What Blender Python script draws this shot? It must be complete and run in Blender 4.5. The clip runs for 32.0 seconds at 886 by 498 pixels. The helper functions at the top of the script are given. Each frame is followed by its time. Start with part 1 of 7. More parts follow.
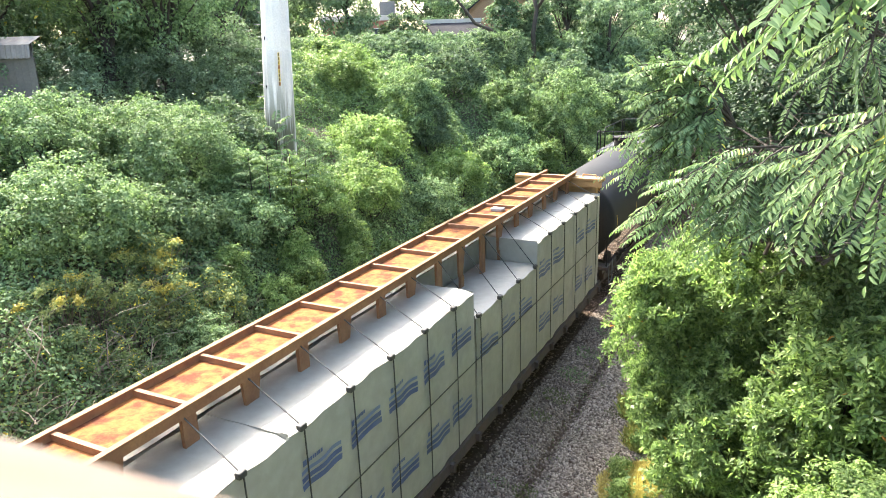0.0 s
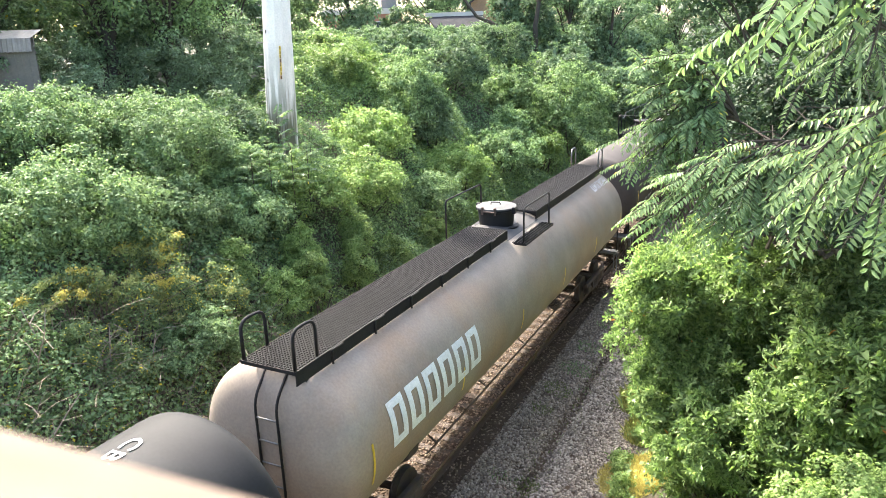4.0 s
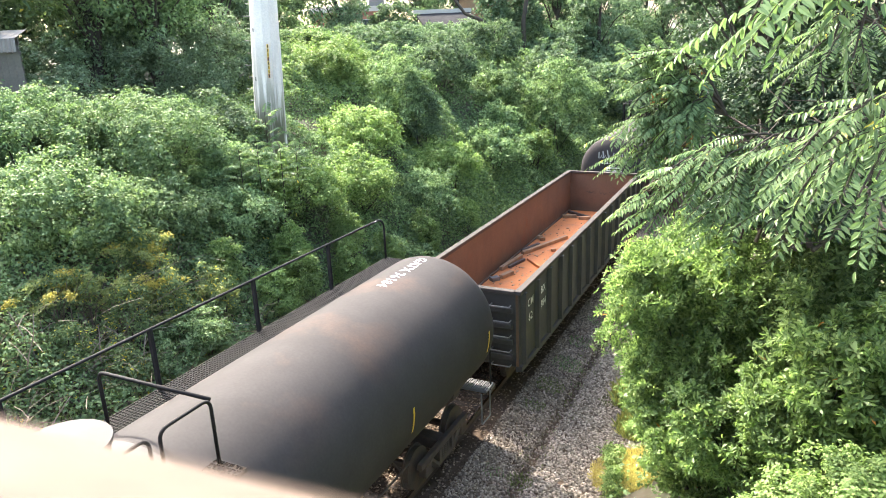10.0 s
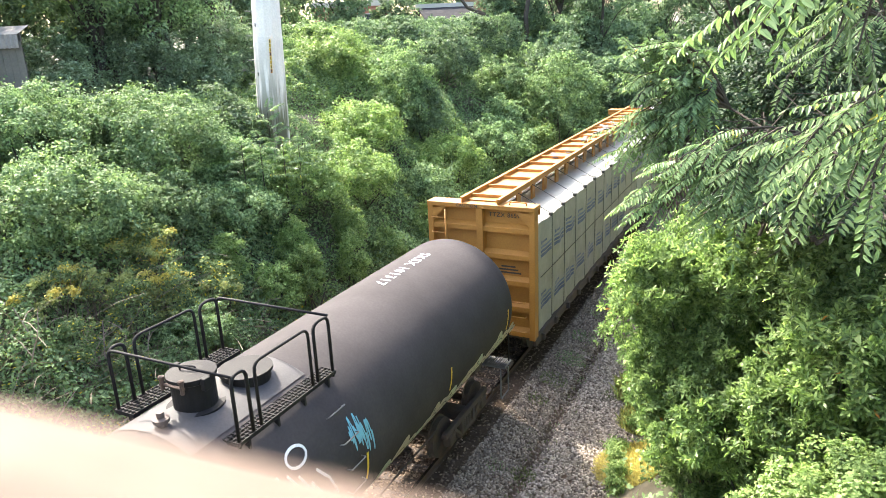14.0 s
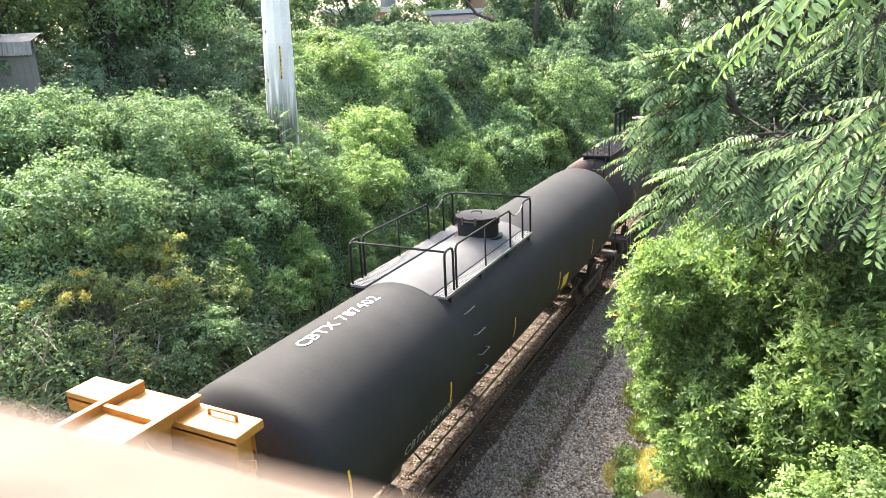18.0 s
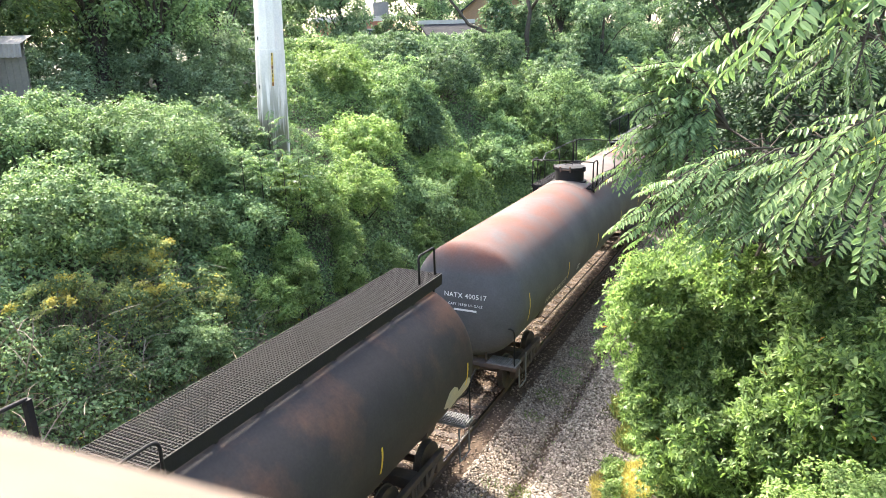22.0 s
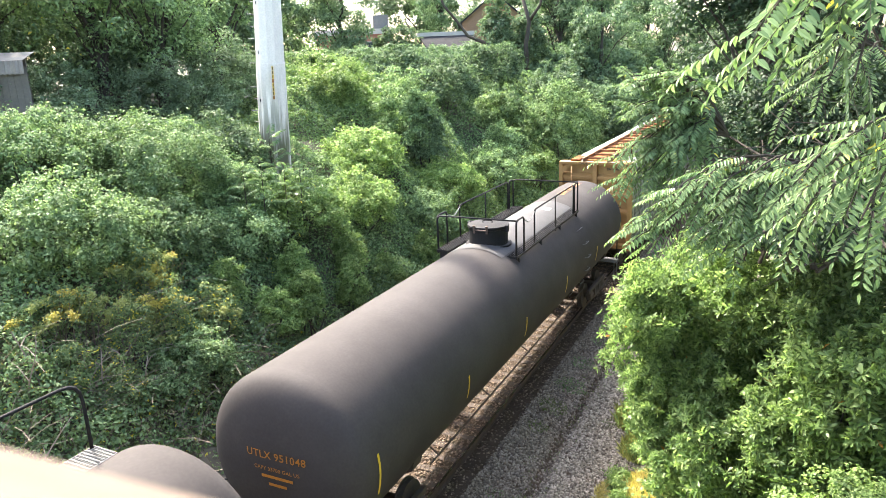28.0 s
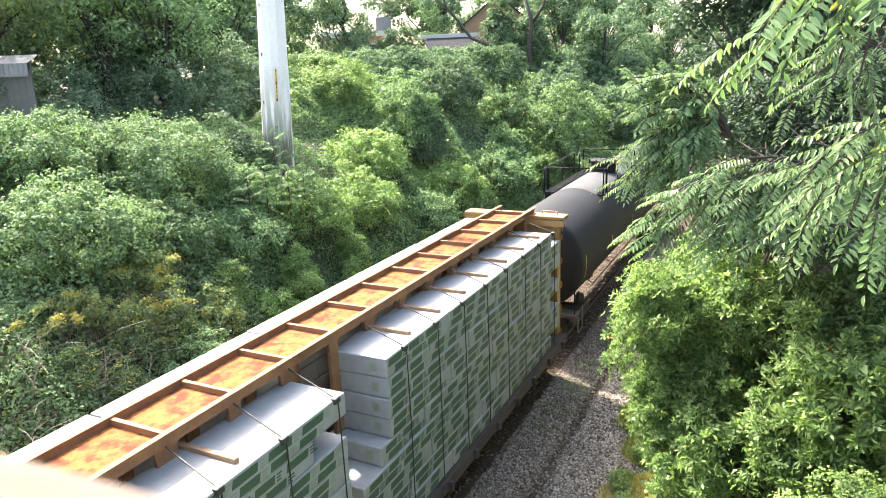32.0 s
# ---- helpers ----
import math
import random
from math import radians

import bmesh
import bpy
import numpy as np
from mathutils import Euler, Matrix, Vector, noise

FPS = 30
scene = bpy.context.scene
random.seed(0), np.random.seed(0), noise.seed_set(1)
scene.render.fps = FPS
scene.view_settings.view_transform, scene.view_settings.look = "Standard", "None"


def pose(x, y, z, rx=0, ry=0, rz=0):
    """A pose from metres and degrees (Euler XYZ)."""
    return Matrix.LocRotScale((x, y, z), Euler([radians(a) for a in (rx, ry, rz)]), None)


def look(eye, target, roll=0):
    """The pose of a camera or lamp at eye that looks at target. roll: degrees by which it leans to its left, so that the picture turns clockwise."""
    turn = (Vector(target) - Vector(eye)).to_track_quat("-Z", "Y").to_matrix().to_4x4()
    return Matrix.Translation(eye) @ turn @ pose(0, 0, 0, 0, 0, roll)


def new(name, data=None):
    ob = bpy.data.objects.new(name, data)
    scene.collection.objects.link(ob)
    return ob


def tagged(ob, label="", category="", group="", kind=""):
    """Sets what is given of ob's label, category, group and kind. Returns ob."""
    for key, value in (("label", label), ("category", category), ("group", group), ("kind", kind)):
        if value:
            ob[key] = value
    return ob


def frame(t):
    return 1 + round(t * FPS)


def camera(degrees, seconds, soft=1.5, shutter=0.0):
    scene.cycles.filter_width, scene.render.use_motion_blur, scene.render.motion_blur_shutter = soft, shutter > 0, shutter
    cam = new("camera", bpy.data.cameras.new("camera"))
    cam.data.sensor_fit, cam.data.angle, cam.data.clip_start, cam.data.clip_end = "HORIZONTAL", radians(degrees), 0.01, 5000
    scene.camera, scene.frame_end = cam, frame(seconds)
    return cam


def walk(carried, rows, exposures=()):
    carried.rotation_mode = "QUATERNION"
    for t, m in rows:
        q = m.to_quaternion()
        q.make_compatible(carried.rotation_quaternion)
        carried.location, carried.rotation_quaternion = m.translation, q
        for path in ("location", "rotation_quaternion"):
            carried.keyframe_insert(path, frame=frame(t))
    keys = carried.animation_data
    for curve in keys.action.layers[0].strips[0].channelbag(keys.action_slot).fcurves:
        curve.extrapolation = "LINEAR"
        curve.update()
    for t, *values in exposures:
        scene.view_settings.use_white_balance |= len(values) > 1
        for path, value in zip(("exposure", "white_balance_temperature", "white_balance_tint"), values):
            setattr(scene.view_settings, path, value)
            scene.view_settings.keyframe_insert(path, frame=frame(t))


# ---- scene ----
# camera, held by hand over the rail of a road bridge, 9 m above the track
EYE = Vector((0.0, 0.0, 9.053))


def view(yaw, pitch, roll, rise=0.0):
    # yaw to the left of the track's line, pitch downwards, roll, in degrees; rise in metres
    y, p, r = radians(yaw), radians(pitch), radians(roll)
    ahead = Vector((-math.sin(y) * math.cos(p), math.cos(y) * math.cos(p), -math.sin(p)))
    side = Vector((math.cos(y), math.sin(y), 0.0))
    up = side.cross(ahead)
    right, top = side * math.cos(r) + up * math.sin(r), up * math.cos(r) - side * math.sin(r)
    m = Matrix((right, top, -ahead)).transposed().to_4x4()
    m.translation = EYE + Vector((0, 0, rise))
    return m


cam = camera(65.03, 32.0, soft=0.75)
cam.data.dof.use_dof, cam.data.dof.focus_distance, cam.data.dof.aperture_fstop = True, 24.0, 7.5
walk(cam, [
    (0, view(27.08, 16.33, -1.86, 0.0072)), (0.5, view(27.14, 16.33, -1.80, 0.0079)), (1, view(27.17, 16.33, -1.75, 0.0087)),
    (1.5, view(27.19, 16.34, -1.82, 0.0094)), (2, view(27.16, 16.32, -1.80, 0.0101)), (2.5, view(26.96, 16.32, -1.69, 0.0092)),
    (3, view(26.90, 16.41, -1.65, 0.0082)), (3.5, view(27.09, 16.59, -1.70, 0.0077)), (5.5, view(27.50, 17.37, -2.29, 0.0056)),
    (6, view(26.99, 17.05, -2.11, 0.0051)), (6.5, view(26.62, 16.69, -2.08, 0.0043)), (7, view(26.49, 16.58, -2.12, 0.0036)),
    (7.5, view(26.52, 16.63, -2.27, 0.0029)), (8, view(26.38, 16.70, -2.25, 0.0022)), (8.5, view(26.34, 16.75, -2.22, 0.0021)),
    (9, view(26.44, 16.71, -2.23, 0.0020)), (9.5, view(26.40, 16.90, -2.30, 0.0016)), (10, view(26.46, 17.07, -2.35, 0.0011)),
    (10.5, view(26.45, 17.07, -2.33, 0.0007)), (11, view(26.41, 17.06, -2.36, 0.0002)), (11.5, view(26.41, 17.11, -2.43, 0.0006)),
    (12, view(26.41, 17.12, -2.43, 0.0009)), (12.5, view(26.34, 17.12, -2.37, 0.0004)), (13, view(26.39, 17.17, -2.35, -0.0001)),
    (13.5, view(26.57, 17.35, -2.47, -0.0005)), (14, view(26.73, 17.49, -2.58, -0.0009)), (14.5, view(26.85, 17.42, -2.56, -0.0008)),
    (16.5, view(27.85, 16.85, -2.89, -0.0005)), (17, view(27.77, 17.03, -3.02, -0.0004)), (17.5, view(27.46, 17.06, -2.78, -0.0004)),
    (18, view(27.46, 16.99, -2.70, -0.0004)), (18.5, view(27.55, 16.95, -2.64, -0.0002)), (19, view(27.47, 17.00, -2.62, -0.0001)),
    (19.5, view(27.42, 17.05, -2.61, 0.0007)), (20, view(27.56, 16.84, -2.62, 0.0016)), (20.5, view(27.48, 16.60, -2.37, 0.0024)),
    (21, view(27.40, 16.44, -2.28, 0.0032)), (21.5, view(27.04, 16.28, -1.93, 0.0036)), (22, view(26.51, 16.27, -1.63, 0.0040)),
    (22.5, view(26.28, 16.04, -1.80, 0.0030)), (23, view(26.39, 15.80, -2.07, 0.0019)), (23.5, view(26.66, 15.90, -2.24, 0.0022)),
    (24, view(26.71, 15.89, -2.25, 0.0026)), (24.5, view(26.78, 15.77, -2.29, 0.0030)), (25, view(26.94, 15.76, -2.32, 0.0034)),
    (25.5, view(27.10, 15.80, -2.37, 0.0034)), (27.5, view(26.68, 15.29, -2.24, 0.0036)), (28, view(26.64, 15.37, -2.29, 0.0037)),
    (28.5, view(26.61, 15.49, -2.34, 0.0035)), (29, view(26.56, 15.42, -2.31, 0.0033)), (29.5, view(26.56, 15.37, -2.28, 0.0036)),
    (30, view(26.61, 15.33, -2.25, 0.0040)), (30.5, view(26.63, 15.19, -2.28, 0.0045)), (31, view(26.70, 15.09, -2.28, 0.0050)),
    (31.5, view(26.87, 15.17, -2.51, 0.0055)), (32, view(26.90, 15.22, -2.40, 0.0061)),
])

# ---- light ----
SUN_AWAY = Vector((-0.80, 0.42, 1.0)).normalized()
world = bpy.data.worlds.new("sky")
scene.world = world
world.use_nodes = True
wn = world.node_tree.nodes
sky = wn.new("ShaderNodeTexSky")
sky.sky_type, sky.sun_disc = "NISHITA", False
sky.sun_elevation, sky.sun_rotation = math.asin(SUN_AWAY.z), math.atan2(SUN_AWAY.x, SUN_AWAY.y)
sky.dust_density, sky.air_density = 4.0, 1.0
world.node_tree.links.new(sky.outputs[0], wn["Background"].inputs[0])
wn["Background"].inputs[1].default_value = 0.15
sun = new("sun", bpy.data.lights.new("sun", "SUN"))
sun.data.energy, sun.data.angle, sun.data.color = 2.7, radians(2.0), (1.0, 0.95, 0.86)
sun.matrix_world = look(SUN_AWAY * 60, (0, 0, 0))
scene.view_settings.exposure = 2.9
scene.view_settings.use_white_balance, scene.view_settings.white_balance_temperature = True, 6700

TRACK = -7.041


# ---- materials ----
def shader(name, base, rough=0.7, metal=0.0, tint=None, amount=0.5, scale=3.0, fine=40.0, bump=0.15, spec=0.5, second=None, second_scale=0.7, second_edge=(0.55, 0.7)):
    m = bpy.data.materials.new(name)
    m.use_nodes = True
    n, l = m.node_tree.nodes, m.node_tree.links
    b = n["Principled BSDF"]
    b.inputs["Roughness"].default_value, b.inputs["Metallic"].default_value = rough, metal
    b.inputs["Specular IOR Level"].default_value = spec
    co = n.new("ShaderNodeTexCoord")
    big = n.new("ShaderNodeTexNoise")
    big.inputs["Scale"].default_value, big.inputs["Detail"].default_value, big.inputs["Roughness"].default_value = scale, 6, 0.65
    l.new(co.outputs["Object"], big.inputs["Vector"])
    small = n.new("ShaderNodeTexNoise")
    small.inputs["Scale"].default_value, small.inputs["Detail"].default_value = fine, 4
    l.new(co.outputs["Object"], small.inputs["Vector"])
    ramp = n.new("ShaderNodeMapRange")
    ramp.inputs[1].default_value, ramp.inputs[2].default_value = 0.35, 0.68
    l.new(big.outputs[0], ramp.inputs[0])
    mix = n.new("ShaderNodeMix")
    mix.data_type = "RGBA"
    tint = tint or [c * 0.6 for c in base]
    mix.inputs[6].default_value, mix.inputs[7].default_value = (*base, 1), (*tint, 1)
    mul = n.new("ShaderNodeMath")
    mul.operation = "MULTIPLY"
    mul.inputs[1].default_value = amount
    l.new(ramp.outputs[0], mul.inputs[0])
    l.new(mul.outputs[0], mix.inputs[0])
    out = mix.outputs[2]
    if second:
        patch = n.new("ShaderNodeTexNoise")
        patch.inputs["Scale"].default_value, patch.inputs["Detail"].default_value, patch.inputs["Roughness"].default_value = second_scale, 8, 0.6
        l.new(co.outputs["Object"], patch.inputs["Vector"])
        edge = n.new("ShaderNodeMapRange")
        edge.inputs[1].default_value, edge.inputs[2].default_value = second_edge
        l.new(patch.outputs[0], edge.inputs[0])
        mix2 = n.new("ShaderNodeMix")
        mix2.data_type = "RGBA"
        mix2.inputs[7].default_value = (*second, 1)
        l.new(edge.outputs[0], mix2.inputs[0])
        l.new(out, mix2.inputs[6])
        out = mix2.outputs[2]
    speck = n.new("ShaderNodeMix")
    speck.data_type, speck.blend_type = "RGBA", "MULTIPLY"
    speck.inputs[0].default_value = 0.35
    l.new(out, speck.inputs[6])
    l.new(small.outputs[0], speck.inputs[7])
    gain = n.new("ShaderNodeMix")
    gain.data_type, gain.blend_type = "RGBA", "MULTIPLY"
    gain.inputs[0].default_value = 1.0
    gain.inputs[7].default_value = (1.2, 1.2, 1.2, 1)
    l.new(speck.outputs[2], gain.inputs[6])
    l.new(gain.outputs[2], b.inputs["Base Color"])
    bp = n.new("ShaderNodeBump")
    bp.inputs["Strength"].default_value, bp.inputs["Distance"].default_value = bump, 0.02
    l.new(small.outputs[0], bp.inputs["Height"])
    l.new(bp.outputs[0], b.inputs["Normal"])
    return m


def leaf_shader(name, low, high, glow=0.4, rough=0.6, odd=None, odd_share=0.0):
    # a leaf: gloss over a diffuse and a translucent layer, its green chosen leaf by leaf
    m = bpy.data.materials.new(name)
    m.use_nodes = True
    n, l = m.node_tree.nodes, m.node_tree.links
    b = n["Principled BSDF"]
    geo, info = n.new("ShaderNodeNewGeometry"), n.new("ShaderNodeObjectInfo")
    mix = n.new("ShaderNodeMix")
    mix.data_type = "RGBA"
    mix.inputs[6].default_value, mix.inputs[7].default_value = (*low, 1), (*high, 1)
    l.new(geo.outputs["Random Per Island"], mix.inputs[0])
    out = mix.outputs[2]
    if odd:
        gt = n.new("ShaderNodeMath")
        gt.operation = "LESS_THAN"
        gt.inputs[1].default_value = odd_share
        frac = n.new("ShaderNodeMath")
        frac.operation = "FRACT"
        tens = n.new("ShaderNodeMath")
        tens.operation = "MULTIPLY"
        tens.inputs[1].default_value = 37.7
        l.new(geo.outputs["Random Per Island"], tens.inputs[0])
        l.new(tens.outputs[0], frac.inputs[0])
        l.new(frac.outputs[0], gt.inputs[0])
        mo = n.new("ShaderNodeMix")
        mo.data_type = "RGBA"
        mo.inputs[7].default_value = (*odd, 1)
        l.new(gt.outputs[0], mo.inputs[0])
        l.new(out, mo.inputs[6])
        out = mo.outputs[2]
    hue = n.new("ShaderNodeHueSaturation")
    val = n.new("ShaderNodeMapRange")
    val.inputs[3].default_value, val.inputs[4].default_value = 0.8, 1.2
    l.new(info.outputs["Random"], val.inputs[0])
    l.new(val.outputs[0], hue.inputs["Value"])
    l.new(out, hue.inputs["Color"])
    l.new(hue.outputs[0], b.inputs["Base Color"])
    b.inputs["Roughness"].default_value, b.inputs["Specular IOR Level"].default_value = rough, 0.2
    tr = n.new("ShaderNodeBsdfTranslucent")
    bright = n.new("ShaderNodeMix")
    bright.data_type, bright.blend_type = "RGBA", "MULTIPLY"
    bright.inputs[0].default_value, bright.inputs[7].default_value = 1.0, (1.2, 1.3, 0.85, 1)
    l.new(hue.outputs[0], bright.inputs[6])
    l.new(bright.outputs[2], tr.inputs[0])
    add = n.new("ShaderNodeMixShader")
    add.inputs[0].default_value = glow
    l.new(b.outputs[0], add.inputs[1])
    l.new(tr.outputs[0], add.inputs[2])
    l.new(add.outputs[0], n["Material Output"].inputs[0])
    return m


VINE = leaf_shader("vine_leaf", (0.065, 0.115, 0.045), (0.285, 0.40, 0.19), 0.34, 0.62)
# light green of weeds and creepers, also the painted colour of sunlit vines
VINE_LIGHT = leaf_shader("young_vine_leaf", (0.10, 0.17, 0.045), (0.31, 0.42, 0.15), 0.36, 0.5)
# vine green darkened, so that shade lies in the leaf colour
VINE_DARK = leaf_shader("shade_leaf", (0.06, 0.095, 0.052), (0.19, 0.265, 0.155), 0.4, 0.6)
# far plants: haze of distance put into a bluer, greyer leaf green
FAR = leaf_shader("distant_leaf", (0.042, 0.078, 0.042), (0.185, 0.265, 0.145), 0.34, 0.62)
# darkest green: the right wood's shade is put into the leaf colour
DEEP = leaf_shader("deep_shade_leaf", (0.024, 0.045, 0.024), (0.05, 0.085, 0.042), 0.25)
SHRUB = leaf_shader("shrub_leaf", (0.07, 0.12, 0.048), (0.29, 0.40, 0.19), 0.34, 0.62)
GOLD = leaf_shader("goldenrod_leaf", (0.09, 0.14, 0.055), (0.26, 0.33, 0.15), 0.36, 0.6, (0.66, 0.54, 0.08), 0.055)
BROAD = leaf_shader("broad_leaf", (0.075, 0.13, 0.045), (0.28, 0.38, 0.145), 0.52, 0.38, (0.45, 0.20, 0.05), 0.0008)
PINNATE = leaf_shader("pinnate_leaf", (0.075, 0.13, 0.055), (0.205, 0.285, 0.13), 0.34, 0.4, (0.55, 0.46, 0.08), 0.006)
GRASS = leaf_shader("grass_blade", (0.18, 0.22, 0.06), (0.46, 0.42, 0.15), 0.3, 0.7)
STRAW = leaf_shader("straw_blade", (0.34, 0.28, 0.10), (0.58, 0.50, 0.20), 0.3, 0.7)
DULL_WEED = leaf_shader("dull_weed_blade", (0.07, 0.095, 0.035), (0.17, 0.19, 0.075), 0.3, 0.7)
DRY = leaf_shader("dry_stalk", (0.13, 0.10, 0.075), (0.25, 0.21, 0.16), 0.1, 0.8)
SOIL = shader("soil", (0.12, 0.10, 0.07), 0.95, tint=(0.045, 0.06, 0.025), amount=0.9, scale=0.6, fine=9, bump=0.6)
BALLAST = shader("ballast_dirt", (0.085, 0.060, 0.043), 0.95, spec=0.1, tint=(0.045, 0.032, 0.024), amount=0.8, scale=1.4, fine=14, bump=1.0)
BARK = shader("bark", (0.066, 0.056, 0.045), 0.9, spec=0.15, tint=(0.035, 0.032, 0.024), scale=6, fine=30, bump=0.6)
STEEL_RAIL = shader("rail_steel", (0.09, 0.058, 0.042), 0.7, 0.2, scale=4)
RAIL_HEAD = shader("polished_rail_head", (0.55, 0.53, 0.5), 0.25, 1.0, scale=2)
TIE = shader("creosoted_tie", (0.075, 0.055, 0.044), 0.9, tint=(0.04, 0.032, 0.028), scale=6, fine=25, bump=0.5)


# ---- mesh helpers ----
def group_of(name, label, category, group="", at=(0, 0, 0)):
    ob = tagged(new(name), label, category, group)
    ob.location = at
    return ob


def part(name, bm, material, parent=None, label="", smooth=False):
    me = bpy.data.meshes.new(name)
    bm.to_mesh(me)
    bm.free()
    me.materials.append(material)
    if smooth:
        me.polygons.foreach_set("use_smooth", [True] * len(me.polygons))
    ob = new(name, me)
    if parent:
        ob.parent = parent
    return tagged(ob, label)


def again(ob, m, parent=None):
    # one more object on the same mesh
    o = new(ob.name.split(".")[0], ob.data)
    o.parent = parent or ob.parent
    o.matrix_basis = m
    if ob.get("label"):
        o["label"] = ob["label"]
    return o


def box(bm, x0, x1, y0, y1, z0, z1, bevel=0.0):
    made = bmesh.ops.create_cube(bm, size=1.0)["verts"]
    for v in made:
        v.co = Vector(((x0 + x1) / 2 + v.co.x * (x1 - x0), (y0 + y1) / 2 + v.co.y * (y1 - y0), (z0 + z1) / 2 + v.co.z * (z1 - z0)))
    if bevel:
        edges = {e for v in made for e in v.link_edges}
        bmesh.ops.bevel(bm, geom=list(edges), offset=bevel, segments=2, affect="EDGES", profile=0.5)


def boxed(*a, bevel=0.0):
    bm = bmesh.new()
    box(bm, *a, bevel=bevel)
    return bm


def tube(bm, pts, r, sides=6, taper=None):
    pts = [Vector(p) for p in pts]
    rings = []
    for i, p in enumerate(pts):
        d = (pts[min(i + 1, len(pts) - 1)] - pts[max(i - 1, 0)]).normalized()
        a = d.orthogonal().normalized() if i == 0 else (a - d * a.dot(d)).normalized()
        b = d.cross(a)
        k = r if taper is None else r + (taper - r) * i / (len(pts) - 1)
        rings.append([bm.verts.new(p + (a * math.cos(t) + b * math.sin(t)) * k) for t in [2 * math.pi * j / sides for j in range(sides)]])
    for q, s in zip(rings, rings[1:]):
        for j in range(sides):
            bm.faces.new((q[j], q[(j + 1) % sides], s[(j + 1) % sides], s[j]))
    bm.faces.new(rings[0][::-1])
    bm.faces.new(rings[-1])


def arc(pts, r=0.12, n=4):
    # rounds the corners of a polyline
    pts = [Vector(p) for p in pts]
    out = [pts[0]]
    for a, b, c in zip(pts, pts[1:], pts[2:]):
        u, w = (a - b), (c - b)
        k = min(r, u.length / 2.1, w.length / 2.1)
        p, q = b + u.normalized() * k, b + w.normalized() * k
        for i in range(n + 1):
            t = i / n
            out.append(p * (1 - t) ** 2 + b * 2 * t * (1 - t) + q * t * t)
    return out + [pts[-1]]


def lathe(bm, profile, centre, axis="y", seg=48, cap=True):
    rings = []
    for u, r in profile:
        ring = []
        for j in range(seg):
            t = 2 * math.pi * j / seg
            a, b = r * math.cos(t), r * math.sin(t)
            o = {"y": (a, u, b), "z": (a, b, u), "x": (u, a, b)}[axis]
            ring.append(bm.verts.new(Vector(centre) + Vector(o)))
        rings.append(ring)
    for q, s in zip(rings, rings[1:]):
        for j in range(seg):
            bm.faces.new((q[j], q[(j + 1) % seg], s[(j + 1) % seg], s[j]))
    if cap:
        bm.faces.new(rings[0])
        bm.faces.new(rings[-1])
    bmesh.ops.recalc_face_normals(bm, faces=bm.faces)


def quads(name, verts, material, smooth=False):
    # verts: (n, 4, 3); one loose quad each
    n = len(verts)
    me = bpy.data.meshes.new(name)
    me.vertices.add(n * 4)
    me.vertices.foreach_set("co", np.asarray(verts, dtype=np.float32).ravel())
    me.loops.add(n * 4)
    me.loops.foreach_set("vertex_index", np.arange(n * 4, dtype=np.int32))
    me.polygons.add(n)
    me.polygons.foreach_set("loop_start", np.arange(0, n * 4, 4, dtype=np.int32))
    me.materials.append(material)
    me.update(calc_edges=True)
    return me


def unit(v):
    return v / np.maximum(np.linalg.norm(v, axis=1, keepdims=True), 1e-9)


def leaf_quads(rng, pos, nor, size, spread=0.7, droop=0.35, narrow=0.55, vary=0.35):
    # a lens-shaped leaf at each place: its face turned about the given normal, its tip hanging a little
    n = len(pos)
    size = np.asarray(size).reshape(-1, 1) * (1 + vary * rng.uniform(-1, 1, n))[:, None]
    f = unit(nor + spread * rng.normal(size=(n, 3)))
    t = rng.normal(size=(n, 3))
    t[:, 2] -= droop
    t = unit(t - f * (t * f).sum(1, keepdims=True))
    s = np.cross(f, t)
    mid = pos + t * size * 0.45
    bow = f * size * 0.10
    return np.stack([pos, mid + s * size * narrow * 0.5 + bow, pos + t * size - bow, mid - s * size * narrow * 0.5 + bow], 1)


# ---- ground ----
def height(x, y):
    # cross-section of the cutting: left bank, track bed, right bank
    z = np.interp(x, [-300, -60, -24, -21, -17.5, -14, -11.6, -10.4, -9.3, -4.9, -4.4, -3.2, -2.3, 0.5, 4, 8, 30, 300],
                  [14, 8.8, 8.0, 7.6, 6.1, 3.4, 0.9, -0.1, -0.36, -0.62, -0.62, -0.60, -0.25, 2.0, 5.0, 6.8, 7.6, 14])
    # nearer than the pole the bank is lower and its top is level
    near = np.interp(x, [-300, -60, -24, -21, -17.5, -14, -11.6, -10.4], [13, 8.0, 6.3, 6.1, 5.1, 3.2, 0.9, -0.1])
    far = np.clip((y + 1.15 * x + 0.5) / 3.0, 0, 1)
    z = np.where(x < -10.4, near + (z - near) * far * far * (3 - 2 * far), z)
    rise = np.clip((np.abs(x - TRACK) - 4.5) / 12, 0, 1) * np.clip(y - 15, -20, 400) * 0.012
    return z + rise


def bed_top(x):
    # the ballast: sleepers' level, dirt over the sleeper ends, shoulder, crease and outer strip
    return np.interp(x, [-10.2, -9.2, -8.6, -6.42, -6.2, -5.65, -4.75, -4.5, -4.25, -3.0, -2.6], [-0.6, -0.3, -0.19, -0.185, -0.14, -0.16, -0.36, -0.49, -0.41, -0.43, -0.4])


def lumps(x, y):
    return (np.sin(x * 0.9 + 1.3) * np.sin(y * 0.7 + 0.4) * 0.5 + np.sin(x * 0.37 + y * 0.51) * 0.6 + np.sin(x * 1.7 - y * 1.3 + 2) * 0.25)


